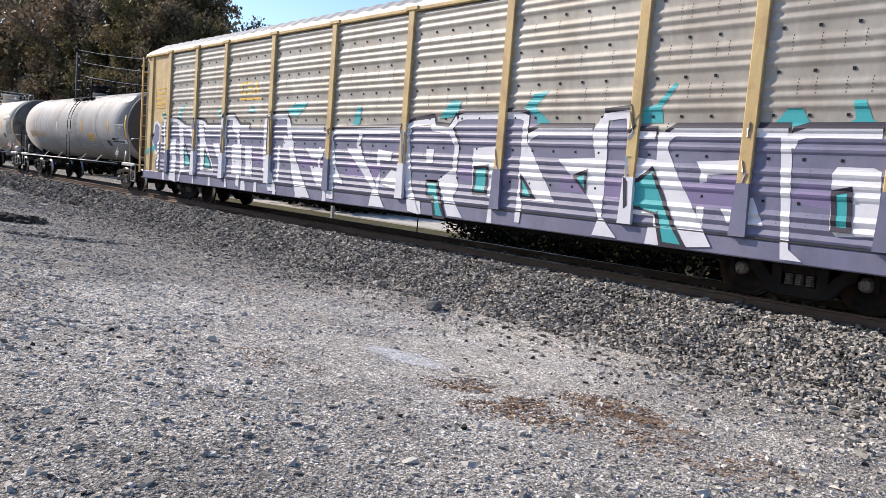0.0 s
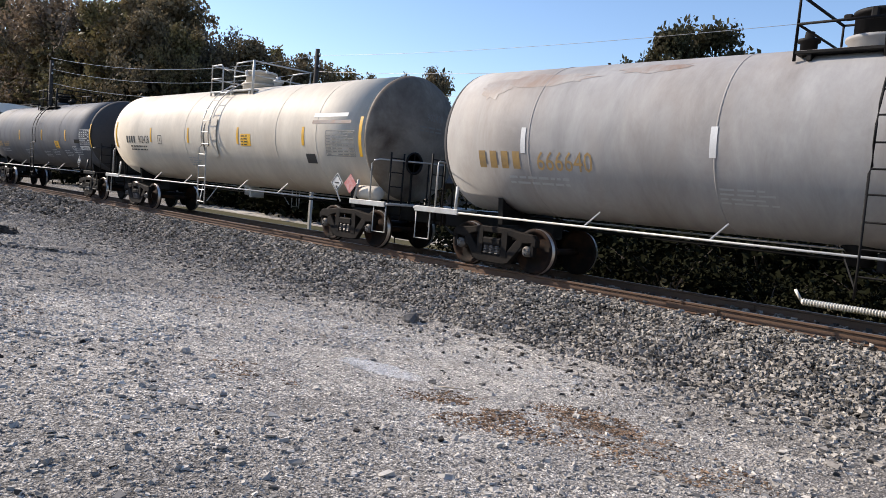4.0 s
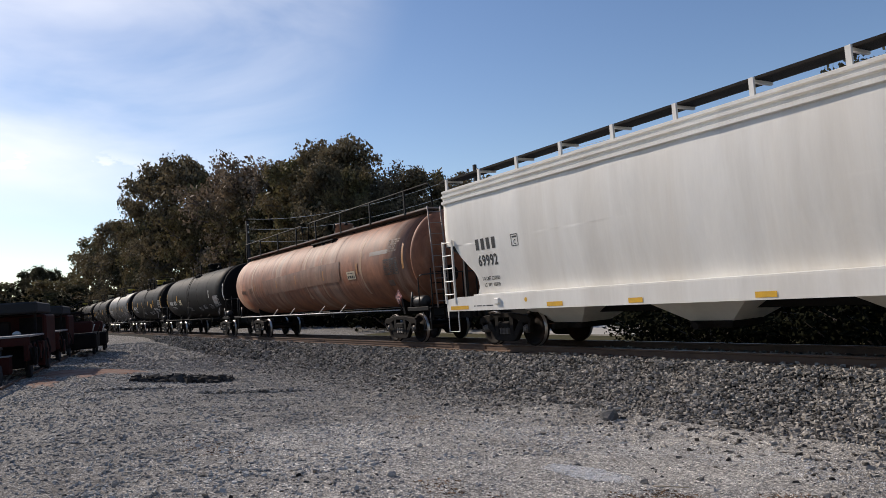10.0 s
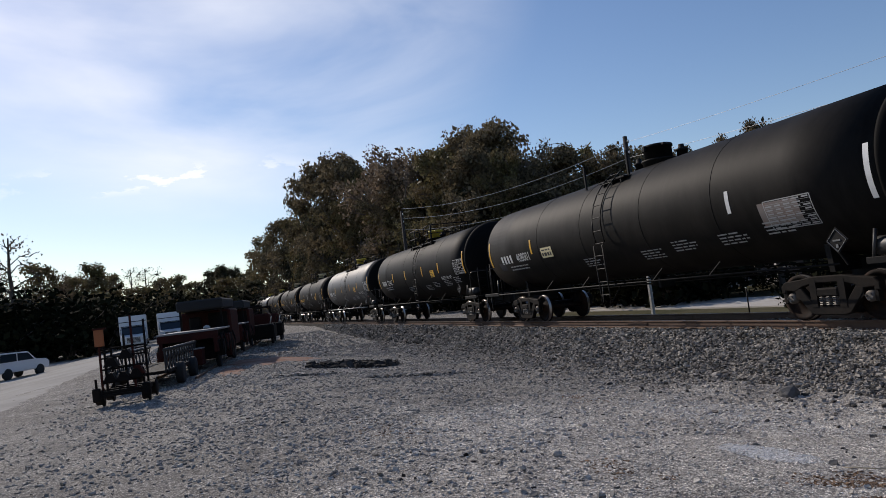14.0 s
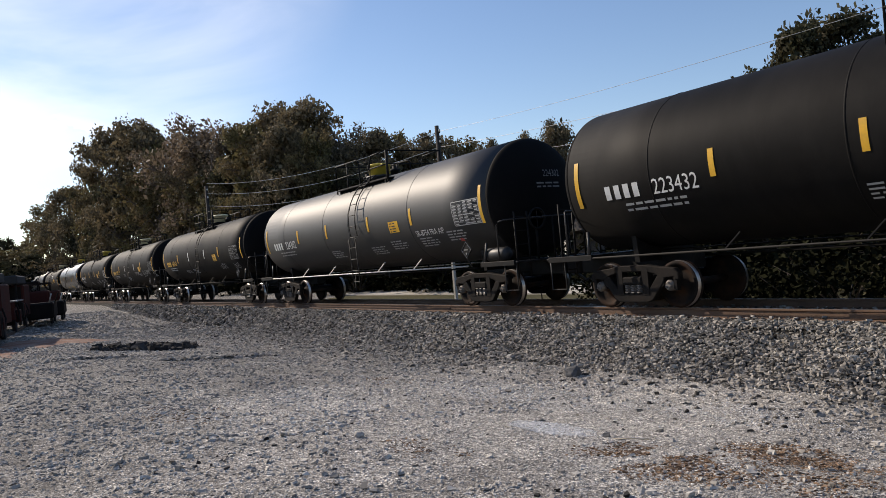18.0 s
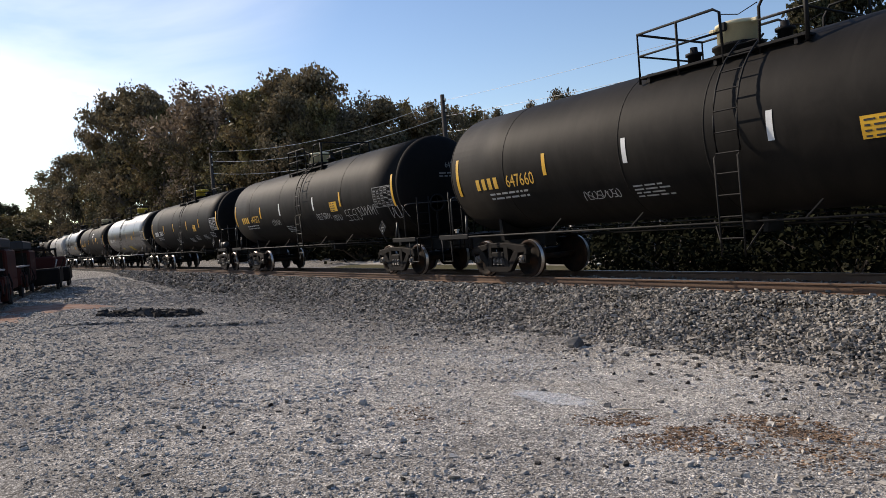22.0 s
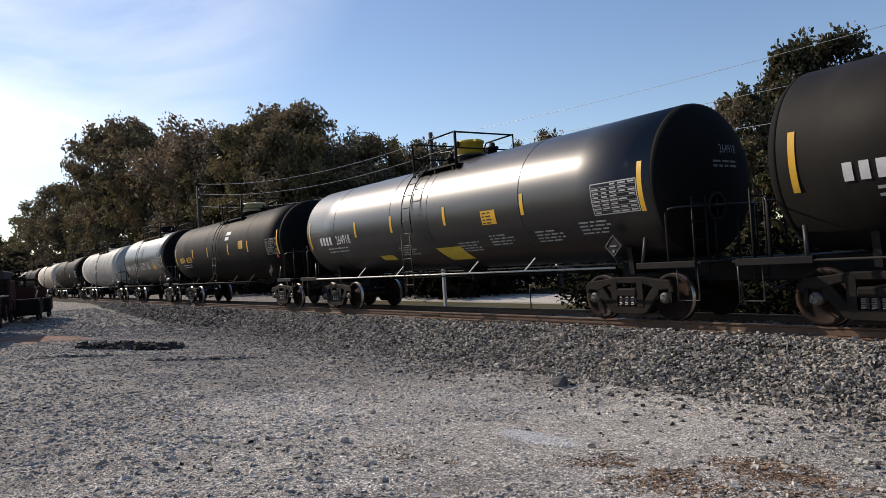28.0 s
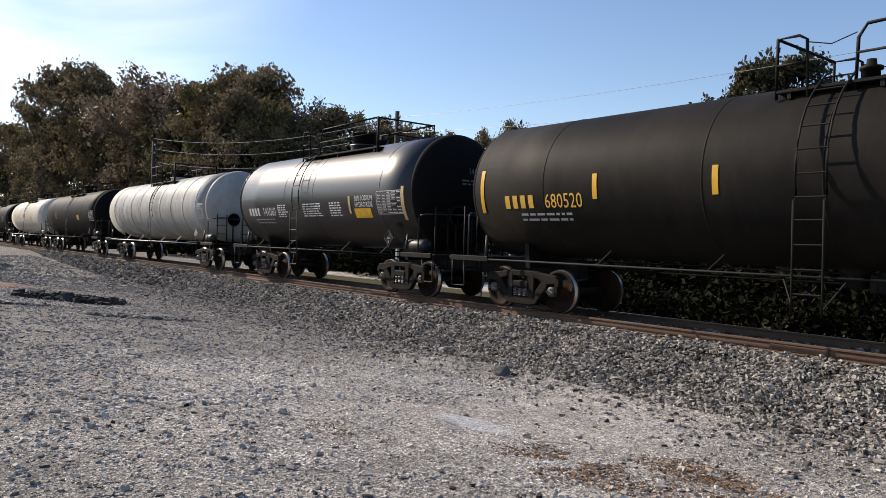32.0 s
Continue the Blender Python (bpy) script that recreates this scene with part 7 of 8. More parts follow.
def make_bush(height, mat, seed, label):
    rng = random.Random(seed)
    bush = thing("bush", pose(0, 0, 0), label, "bush", group="undergrowth beyond the track")
    bm = bmesh.new()
    ends = []
    for i in range(12):
        a = i * 2.4
        tip = Vector((math.cos(a) * rng.uniform(0.3, 1.2), math.sin(a) * rng.uniform(0.3, 1.2), rng.uniform(0.4, 1.0))) * height
        tube(bm, [(0, 0, 0), tip * 0.5 + Vector((0, 0, 0.2)), tip], [0.05, 0.03, 0.012], 4)
        ends.append(tuple(tip * 0.85))
    part("stem", bm, bark, bush)
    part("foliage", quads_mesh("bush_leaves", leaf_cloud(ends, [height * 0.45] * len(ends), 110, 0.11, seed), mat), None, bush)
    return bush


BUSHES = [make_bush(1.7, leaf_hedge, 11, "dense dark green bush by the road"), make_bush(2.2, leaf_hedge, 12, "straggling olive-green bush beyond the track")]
spots = [(-22.0, 24.0, 1.0), (-20.0, 23.2, 1.15), (-18.2, 24.0, 1.2), (-16.4, 23.0, 1.1), (-14.5, 24.0, 1.3), (-12.6, 23.0, 1.2), (-10.6, 24, 1.3), (-8.6, 23, 1.2), (-6.4, 24, 1.3), (-4.2, 23, 1.3), (-1.8, 24, 1.3),
         (0.8, 23, 1.4), (3.5, 24, 1.4)] + [(-16.4 + 1.25 * k, 17.7 + 0.5 * math.sin(k * 2.0), 0.62 + 0.1 * math.sin(k * 1.3)) for k in range(17)] + [(-33.0, 31.5, 0.7), (-30.0, 31.0, 0.5)]
rng = random.Random(8)
for k in range(46):
    az = radians(5.5 + k * 0.75)
    d = 20.5 / math.sin(az) + rng.uniform(6, 16)
    if d < 170:
        spots.append((-d * math.cos(az), d * math.sin(az), rng.uniform(1.2, 2.4)))
for k in range(26):
    az, d = radians(-25 + 1.1 * k), 92 + rng.uniform(-8, 10) + (45 if k > 18 else 0)
    spots.append((-d * math.cos(az), d * math.sin(az), rng.uniform(2.4, 3.6)))
for k in range(16):
    az, d = radians(62 + 2.6 * k), rng.uniform(30, 38)
    spots.append((-d * math.cos(az), d * math.sin(az), rng.uniform(1.4, 2.2)))
for n, (x, y, k) in enumerate(spots):
    b = BUSHES[n % 2]
    m = Matrix.Translation((x, y, -0.75)) @ pose(0, 0, 0, 0, 0, n * 71)
    if n > 1:
        b = copy_thing(b, m)
    else:
        b.matrix_world = m
    b.scale = (k * 1.1, k * 1.1, k)

# ---- beyond the track ----
def ground_strip(name, outline, z, mat, label, category):
    bm = bmesh.new()
    top = [bm.verts.new((x, y, z)) for x, y in outline]
    low = [bm.verts.new((x, y, z - 0.3)) for x, y in outline]
    bm.faces.new(top)
    for k in range(len(top)):
        j = (k + 1) % len(top)
        bm.faces.new((low[k], low[j], top[j], top[k]))
    bmesh.ops.recalc_face_normals(bm, faces=bm.faces)
    return tagged(new(name, mesh_of(bm, name, mat)), label, category, kind="structure")


ground_strip("verge", [(-400, 15.6), (300, 15.6), (300, 120), (-400, 120)], -0.56, dry_grass, "dry brownish grass verge beyond the track", "grass")
ground_strip("road", [(-300, 26.5), (-21.0, 21.3), (-20.5, 25.8), (-300, 32)], -0.5, concrete, "pale sunlit road beyond the track", "road")


def porch_house(x, y):
    house = thing("house", pose(x, y, -0.6), "low dark house with white porch columns under trees", "house")
    part("wall", box(bmesh.new(), 0, 3.5, 1.5, 16, 5, 3.0, bevel=0.02), paint("dark_siding", (0.11, 0.10, 0.095), 0.8, grain=0.2), house)
    bm = bmesh.new()
    extrude_outline(bm, [(-8.8, 3.0), (8.8, 3.0), (7.4, 5.0), (-7.4, 5.0)], -0.9, 6.4)
    part("roof", bm, paint("shingle", (0.09, 0.08, 0.075), 0.9, grain=0.3), house)
    part("porch_floor", box(bmesh.new(), 0, 0, 0.2, 14, 2, 0.4), concrete, house)
    for k in range(7):
        part("porch_column", box(bmesh.new(), -6.6 + 2.2 * k, -0.7, 1.65, 0.22, 0.22, 2.6, bevel=0.02), hopper_white, house, "white porch column")
    for k in range(4):
        w = part("window", box(bmesh.new(), -5.5 + 3.6 * k, 0.98, 1.7, 1.1, 0.06, 1.3), galvanised, house)
        part("pane", box(bmesh.new(), -5.5 + 3.6 * k, 0.94, 1.7, 0.95, 0.03, 1.15), paint("window_glass", (0.02, 0.025, 0.03), 0.08), w)
    return house


porch_house(-45, 37.5)
porch_house(-80, 42)

post = thing("signpost", pose(-25.6, 17.8, -0.7), "weathered grey metal post beside the track", "post")
part("shaft", box(bmesh.new(), 0, 0, 1.0, 0.16, 0.12, 2.0, bevel=0.02), galvanised, post)
part("cap", box(bmesh.new(), 0, 0, 2.02, 0.2, 0.16, 0.05, bevel=0.01), galvanised, post)
for k, (x, y) in enumerate(((-15.5, 18.4), (-21.0, 18.6))):
    stake = thing("marker_stake", pose(x, y, -0.7), "thin dark marker stake in the grass", "stake")
    part("shaft", tube(bmesh.new(), [(0, 0, 0), (0, 0, 1.1)], 0.025, 6), steel_black, stake)
    part("tip", tube(bmesh.new(), [(0, 0, 1.1), (0, 0, 1.16)], 0.03, 6), galvanised, stake)

# white corrugated drain pipe on the far shoulder
pipe = thing("drain_pipe", pose(-5.25, 16.3, -0.02), "white ribbed plastic drain pipe lying beyond the rails", "pipe")
bm = bmesh.new()
prof = []
for k in range(90):
    prof += [(0.055 * k, 0.055), (0.055 * k + 0.028, 0.055), (0.055 * k + 0.03, 0.075), (0.055 * k + 0.052, 0.075)]
part("ribbed_hose", lathe(bm, prof, 10), hopper_white, pipe)
part("upright_end", tube(bmesh.new(), [(0, 0, 0), (-0.16, 0, 0.24)], 0.035, 8), hopper_white, pipe)


def utility_pole(x, y, top):
    pole = thing("utility_pole", pose(x, y, -0.7), "dark wooden utility pole with a short crossarm and insulators", "utility pole")
    part("shaft", tube(bmesh.new(), [(0, 0, 0), (0.0, 0.0, top * 0.5), (0, 0, top)], [0.20, 0.17, 0.14], 10), wood_pole, pole)
    for k, z in enumerate((top - 0.45, top - 1.15)):
        bm = box(bmesh.new(), 0, 0, z, 0.55, 0.1, 0.1)
        arm = part("bracket", bm, steel_black, pole)
        bm = lathe(bmesh.new(), [(z - 0.05, 0.03), (z, 0.07), (z + 0.1, 0.05), (z + 0.14, 0.02)], 10, axis="z")
        bmesh.ops.translate(bm, verts=bm.verts, vec=(0.28, 0, 0.05))
        part("insulator", bm, galvanised, arm)
    return pole


POLE = Vector((-38.4, 26.4, 0))
utility_pole(POLE.x, POLE.y, 10.6)
utility_pole(-65.4, 19.3, 10.4)
utility_pole(26.0, 21.0, 10.6)


def cable(a, b, sag, r=0.018):
    pts = [Vector(a).lerp(Vector(b), k / 24) + Vector((0, 0, -sag * 4 * (k / 24) * (1 - k / 24))) for k in range(25)]
    c = thing("cable", pose(0, 0, 0), "bright overhead cable strung between utility poles", "cable", group="overhead cables")
    part("strand", tube(bmesh.new(), pts, r, 5), wire_mat, c)


for k, (z, z2, z3) in enumerate(((9.5, 9.9, 8.3), (8.5, 9.0, 6.9), (7.5, 7.9, 5.4))):
    cable((POLE.x - 0.2, POLE.y, z), (-65.4, 19.3, z2), 0.9, 0.016)
    cable((POLE.x + 0.2, POLE.y, z), (26, 21, z3), 1.1, 0.009)

# ---- the yard: rock, spoil, litter ----
def lump(name, x, y, size, mat, label, seed):
    bm = bmesh.new()
    bmesh.ops.create_icosphere(bm, subdivisions=2, radius=size)
    for v in bm.verts:
        v.co *= 1 + 0.35 * noise.noise(v.co * (1.4 / size) + Vector((seed, 0, 0)))
        v.co.z *= 0.75
    ob = new(name, mesh_of(bm, name, mat))
    ob.location = (x, y, ground_height(x, y) + size * 0.35)
    return tagged(ob, label, "rock")


lump("rock", -8.9, 8.4, 0.15, paint("dark_rock", (0.11, 0.105, 0.10), 0.9, dirt=(0.2, 0.19, 0.18), amount=0.5, scale=5, grain=0.3, bump=0.4), "fist-sized dark rock at the foot of the ballast", 3)
lump("rock", -11.4, 9.1, 0.09, stone_mat, "small grey rock at the foot of the ballast", 5)
lump("rock", -6.5, 3.2, 0.05, stone_mat, "small grey stone on the gravel", 6)
lump("rock", -8.1, 4.4, 0.05, stone_mat, "small grey stone on the gravel", 7)


def sheet_patch(name, x, y, rx, ry, mat, label, category, seed, lift=0.012, rim=0.35):
    """A thin spread of other material with a ragged outline, domed a little above the ground."""
    bm = bmesh.new()
    rings = []
    for q in (0.0, 0.45, 0.75, 1.0):
        ring = []
        for k in range(40):
            a = k * math.tau / 40
            w = 1 + rim * noise.noise((math.cos(a) * 2.2 + seed, math.sin(a) * 2.2, 0)) + 0.15 * noise.noise((math.cos(a) * 7, math.sin(a) * 7, seed))
            px, py = x + rx * q * w * math.cos(a), y + ry * q * w * math.sin(a)
            ring.append(bm.verts.new((px, py, ground_height(px, py) + lift * (1 - q * q) + (0.004 if q < 1 else -0.02))))
        rings.append(ring)
    for a, b in zip(rings, rings[1:]):
        for k in range(40):
            j = (k + 1) % 40
            if a is rings[0]:
                continue
            bm.faces.new((a[k], a[j], b[j], b[k]))
    bm.faces.new(rings[1])
    bmesh.ops.remove_doubles(bm, verts=bm.verts, dist=1e-5)
    bmesh.ops.recalc_face_normals(bm, faces=bm.faces)
    return tagged(new(name, mesh_of(bm, name, mat, smooth=True)), label, category, kind="structure")


lane_dirt = paint("lane_dirt", (0.34, 0.325, 0.30), 0.95, dirt=(0.22, 0.21, 0.19), amount=0.7, scale=0.25, grain=0.25, bump=0.5, bump_scale=20, spec=0.15)
sheet_patch("spoil_heap", -21.6, 4.45, 0.8, 1.3, coal_mat, "low dark heap of spoil on the gravel", "spoil heap", 4, lift=0.05, rim=0.8)
tagged(stones("spoil_lumps", 1500, (-22.7, -20.5, 2.4, 6.4), ground_height, 0.04, 0.24, coal_mat, 51, 0.9, lambda a, b: max(0.0, 1 - ((a + 21.6) / 1.1) ** 2 - ((b - 4.45) / 1.5) ** 2)), "dark lumps of spoil", "spoil", kind="stuff")
red_earth = paint("red_earth", (0.24, 0.135, 0.095), 0.95, dirt=(0.34, 0.28, 0.24), amount=0.8, scale=1.5, grain=0.4, bump=0.8, bump_scale=25, spec=0.1)
sheet_patch("dirt_patch", -26.6, 2.4, 2.2, 1.7, red_earth, "rust-brown patch of earth beside the machines", "ground patch", 7, lift=0.05, rim=0.6)
sheet_patch("dirt_patch", -23.2, 0.9, 1.6, 0.5, red_earth, "thin streak of rust-brown earth", "ground patch", 9, rim=0.6)


def litter(x, y, rx, ry, count, seed):
    def inside(a, b):
        d = ((a - x) / rx) ** 2 + ((b - y) / ry) ** 2
        return max(0.0, 1 - d) if noise.noise((a * 2.2, b * 2.2, seed)) > -0.15 else 0.0
    ob = stones("leaf_litter", count, (x - rx, x + rx, y - ry, y + ry), ground_height, 0.008, 0.03, litter_mat, seed, 0.2, inside)
    tagged(ob, "scatter of dry brown leaves and bark chips", "leaf litter", kind="stuff")


litter(-4.1, 4.8, 0.95, 0.7, 4200, 21)
litter(-3.6, 5.95, 0.8, 0.45, 2800, 22)
litter(-2.8, 5.4, 1.3, 0.7, 2400, 24)
litter(-5.6, 3.4, 0.7, 0.35, 350, 25)
litter(-10.8, 5.9, 0.8, 0.4, 350, 26)
litter(-9.3, 2.2, 1.2, 0.6, 500, 23)


# a pale stick, and a low ridge of turned-up gravel
stick = thing("stick", pose(-4.92, 5.29, ground_height(-4.92, 5.29) + 0.012, 0, 0, 38), "thin pale dry stick lying on the gravel", "stick")
part("shaft", tube(bmesh.new(), [(-0.2, 0, 0), (0.0, 0.012, 0.004), (0.2, 0, 0)], [0.008, 0.007, 0.005], 6), pale_plate, stick)
for x, y, rx, ry, n, seed in ((-17.1, 5.0, 0.35, 1.5, 700, 52), (-18.6, 2.6, 0.3, 1.1, 300, 53)):
    tagged(stones("turned_gravel", n, (x - rx, x + rx, y - ry, y + ry), ground_height, 0.03, 0.12, stone_mat, seed, 0.9, lambda a, b, x=x, y=y, rx=rx, ry=ry: max(0.0, 1 - ((a - x) / rx) ** 2 - ((b - y) / ry) ** 2)), "low ridge of coarse turned-up gravel", "gravel", kind="stuff")


def dusty(x, y, rx, ry, count, seed):
    ob = stones("stone_chips", count, (x - rx, x + rx, y - ry, y + ry), ground_height, 0.006, 0.018, chip_mat, seed, 0.5, lambda a, b: max(0.0, 1 - ((a - x) / rx) ** 2 - ((b - y) / ry) ** 2))
    tagged(ob, "worn smear of fine pale stone chips", "gravel", kind="stuff")


chip_mat = paint("pale_chips", (0.72, 0.70, 0.67), 0.95, grain=0.15, per_island=0.25, spec=0.2)
dusty(-5.8, 5.08, 0.62, 0.36, 6500, 61)
dusty(-8.3, 6.6, 2.4, 0.9, 4200, 62)
dusty(-5.2, 7.4, 2.0, 0.7, 3000, 63)


def shoulder(a, b):
    return max(bed_height(a, b), ground_height(a, b))


for name, count, area, height, low, high, mat, seed, flatness, weight, label in (
        ("ballast_stones", 42000, (-13, 1.5, TRACK - 3.3, TRACK - 1.33), shoulder, 0.036, 0.066, stone_mat, 31, 0.8, None, "coarse loose ballast stones on the shoulder"),
        ("ballast_stones", 28000, (-30, -13, TRACK - 3.2, TRACK - 1.33), shoulder, 0.042, 0.078, stone_mat, 38, 0.8, None, "coarse loose ballast stones on the shoulder"),
        ("ballast_stones", 8000, (-64, -30, TRACK - 3.0, TRACK - 1.33), bed_height, 0.06, 0.12, stone_mat, 32, 0.8, None, "coarse loose ballast stones on the shoulder"),
        ("ballast_stones", 4500, (-14, 1.5, TRACK - 1.33, TRACK + 1.6), bed_height, 0.04, 0.08, stone_mat, 33, 0.8, None, "loose ballast stones between the rails"),
        ("ballast_stones", 9000, (-38, 1.5, 6.0, TRACK - 3.1), ground_height, 0.03, 0.075, stone_mat, 37, 0.8, lambda a, b: min(max((b - 6.0) / 3.1, 0), 1) ** 2.5 * (1.0 if a > -5 or a < -11 else 0.4), "ballast stones spilled over the gravel"),
        ("gravel_stones", 44000, (-13, 1.0, 0.2, 9.2), ground_height, 0.008, 0.026, pebble_mat, 34, 0.7, lambda a, b: (0.35 + 0.65 * max(0.0, 1 - math.hypot(a + 2, b - 1) / 7)) * min(1.0, (a + 13) / 3), "loose grey gravel stones"),
        ("gravel_stones", 30000, (-32, -7, -4.0, 9.2), ground_height, 0.020, 0.052, pebble_mat, 35, 0.7, lambda a, b: (0.4 + 0.6 * min(1.0, max(0.0, 0.5 + 2 * noise.noise((a * 0.8, b * 1.1, 2.0))))) * min(1.0, (b + 4) / 4), "loose grey gravel stones"),
        ("gravel_stones", 9000, (-60, -28, -3.0, 9.4), ground_height, 0.05, 0.12, pebble_mat, 39, 0.6, None, "loose grey gravel stones"),
        ("gravel_stones", 4200, (-8.0, 1.0, 0.6, 9.3), ground_height, 0.022, 0.058, broken_mat, 36, 0.6, lambda a, b: min(1.0, max(0.06, (a + 4.6) / 2.5)) if b > 3.2 else 0.55, "larger loose stones on the gravel"),
        ("dark_stones", 600, (-26, 0.5, 0.0, 9.0), ground_height, 0.015, 0.045, coal_mat, 40, 0.7, lambda a, b: float(noise.noise((a * 0.7, b * 1.6, 5.0)) > 0.1), "scattered dark clinker on the gravel")):
    tagged(stones(name, count, area, height, low, high, mat, seed, flatness, weight, 0.7 if height is not ground_height else 0.1, 0.35 if mat is pebble_mat else 0.8), label, "ballast" if "ballast" in name else "gravel", kind="stuff")

# ---- machines and vehicles in the yard ----
dim_deck = paint("worn_deck_steel", (0.33, 0.31, 0.29), 0.55, dirt=(0.12, 0.09, 0.07), amount=0.6, scale=1.5, grain=0.2)
machine_red = paint("dull_red_machine_paint", (0.06, 0.014, 0.01), 0.75, spec=0.15, dirt=(0.03, 0.018, 0.014), amount=0.7, scale=2, grain=0.2)
machine_black = paint("greasy_machine_steel", (0.011, 0.009, 0.008), 0.75, spec=0.12, dirt=(0.03, 0.022, 0.016), amount=0.6, scale=2, grain=0.3)
orange_paint = paint("faded_orange_paint", (0.42, 0.13, 0.04), 0.6, dirt=(0.2, 0.08, 0.04), amount=0.5, scale=2)
tyre_mat = paint("rubber", (0.02, 0.02, 0.02), 0.85)
glass_dark = paint("dark_window_glass", (0.02, 0.03, 0.04), 0.06, spec=0.6)
van_white = paint("white_vehicle_paint", (0.75, 0.76, 0.77), 0.3, grain=0.03)


def wheel_part(parent, x, y, r, w=0.2):
    bm = lathe(bmesh.new(), [(-w / 2, r * 0.5), (-w / 2, r * 0.92), (-w / 2 + 0.03, r), (w / 2 - 0.03, r), (w / 2, r * 0.92), (w / 2, r * 0.5)], 18, axis="y")
    bmesh.ops.translate(bm, verts=bm.verts, vec=(x, y, r))
    t = part("wheel", bm, tyre_mat, parent)
    bm = lathe(bmesh.new(), [(-w / 2 + 0.02, 0.02), (-w / 2 + 0.02, r * 0.52), (w / 2 - 0.02, r * 0.52), (w / 2 - 0.02, 0.02)], 12, axis="y")
    bmesh.ops.translate(bm, verts=bm.verts, vec=(x, y, r))
    part("rim", bm, galvanised, t)


def rail_cart(m):
    """A track cart seen end-on: two wheel sets, shelves of clamps between thin uprights."""
    cart = thing("rail_cart", m, "rusty open-frame track cart with thin posts and dark clamps", "cart")
    bm = bmesh.new()
    for y in (-0.46, 0.46):
        box(bm, 0, y, 0.30, 1.3, 0.09, 0.1)
    for x in (-0.6, 0.0, 0.6):
        box(bm, x, 0, 0.30, 0.08, 1.0, 0.08)
    box(bm, 0.66, 0, 0.24, 0.05, 0.9, 0.05)
    part("base_frame", bm, machine_black, cart)
    for x in (-0.5, 0.5):
        for y in (-0.48, 0.48):
            bm = lathe(bmesh.new(), [(-0.07, 0.04), (-0.07, 0.17), (0.05, 0.17), (0.06, 0.21), (0.08, 0.21), (0.08, 0.04)], 16, axis="y")
            bmesh.ops.translate(bm, verts=bm.verts, vec=(x, y, 0.21))
            part("wheel", bm, machine_black, cart)
    for x, y in ((0.62, -0.52), (0.62, 0.52)):
        part("wheel_guard", box(bmesh.new(), x, y, 0.27, 0.10, 0.17, 0.30, bevel=0.02), machine_black, cart)
    for x, y, z, mat in ((0.55, -0.40, 1.70, machine_red), (0.55, -0.30, 1.30, machine_black), (0.45, 0.10, 1.55, machine_black), (0.5, 0.28, 1.95, machine_red), (-0.4, 0.40, 1.85, machine_black), (-0.4, -0.36, 1.30, machine_black), (0.5, 0.46, 0.75, machine_black), (0.6, -0.52, 0.62, machine_black)):
        part("upright", box(bmesh.new(), x, y, 0.3 + (z - 0.3) / 2, 0.045, 0.045, z - 0.3), mat, cart)
    for z, w in ((0.50, 0.8), (0.80, 0.9), (1.05, 0.8), (1.25, 0.75)):
        part("cross_bar", tube(bmesh.new(), [(0.55, -0.42, z), (0.55, -0.42 + w, z + 0.03)], 0.02, 6), machine_black, cart)
        part("cross_bar", tube(bmesh.new(), [(-0.4, -0.38, z), (-0.4, 0.4, z)], 0.02, 6), machine_black, cart)
    for y in (-0.38, 0.36):
        for z in (0.8, 1.2):
            part("side_bar", tube(bmesh.new(), [(-0.4, y, z), (0.55, y, z)], 0.018, 6), machine_black, cart)
    for y, z, w in ((-0.22, 0.52, 0.3), (0.06, 0.52, 0.34), (0.32, 0.55, 0.3), (-0.18, 0.86, 0.26), (0.14, 1.0, 0.34), (0.36, 0.62, 0.2)):
        bm = bmesh.new()
        extrude_outline(bm, [(-0.16, 0), (0.16, 0), (0.05, 0.20), (-0.05, 0.20)], -w / 2, w / 2)
        bmesh.ops.rotate(bm, verts=bm.verts, cent=(0, 0, 0), matrix=Matrix.Rotation(radians(90), 3, "Z"))
        bmesh.ops.translate(bm, verts=bm.verts, vec=(0.5, y, z))
        part("clamp_block", bm, machine_red if y == 0.36 else machine_black, cart)
    part("head_board", box(bmesh.new(), 0.58, -0.38, 1.52, 0.05, 0.20, 0.38, bevel=0.01), orange_paint, cart, "faded orange board")
    part("board_cap", box(bmesh.new(), 0.58, -0.36, 1.72, 0.09, 0.28, 0.04), machine_red, cart)
    return cart


def ramp_trailer(m):
    t = thing("lattice_trailer", m, "low lattice-sided trailer of galvanised steel", "trailer")
    for y in (-0.7, 0.7):
        bm = bmesh.new()
        tube(bm, [(-2.4, y, 0.45), (2.4, y, 0.45)], 0.05, 6)
        tube(bm, [(-2.4, y, 1.0), (2.4, y, 1.0)], 0.05, 6)
        for k in range(13):
            x = -2.4 + 0.4 * k
            tube(bm, [(x, y, 0.45), (min(x + 0.4, 2.4), y, 1.0)], 0.022, 5)
            tube(bm, [(x, y, 1.0), (min(x + 0.4, 2.4), y, 0.45)], 0.022, 5)
        part("lattice_side", bm, dim_steel, t)
    part("bed", box(bmesh.new(), 0, 0, 0.44, 4.8, 1.5, 0.08), machine_black, t)
    for x in (-1.0, 1.0):
        for y in (-0.8, 0.8):
            wheel_part(t, x, y, 0.3)
    return t


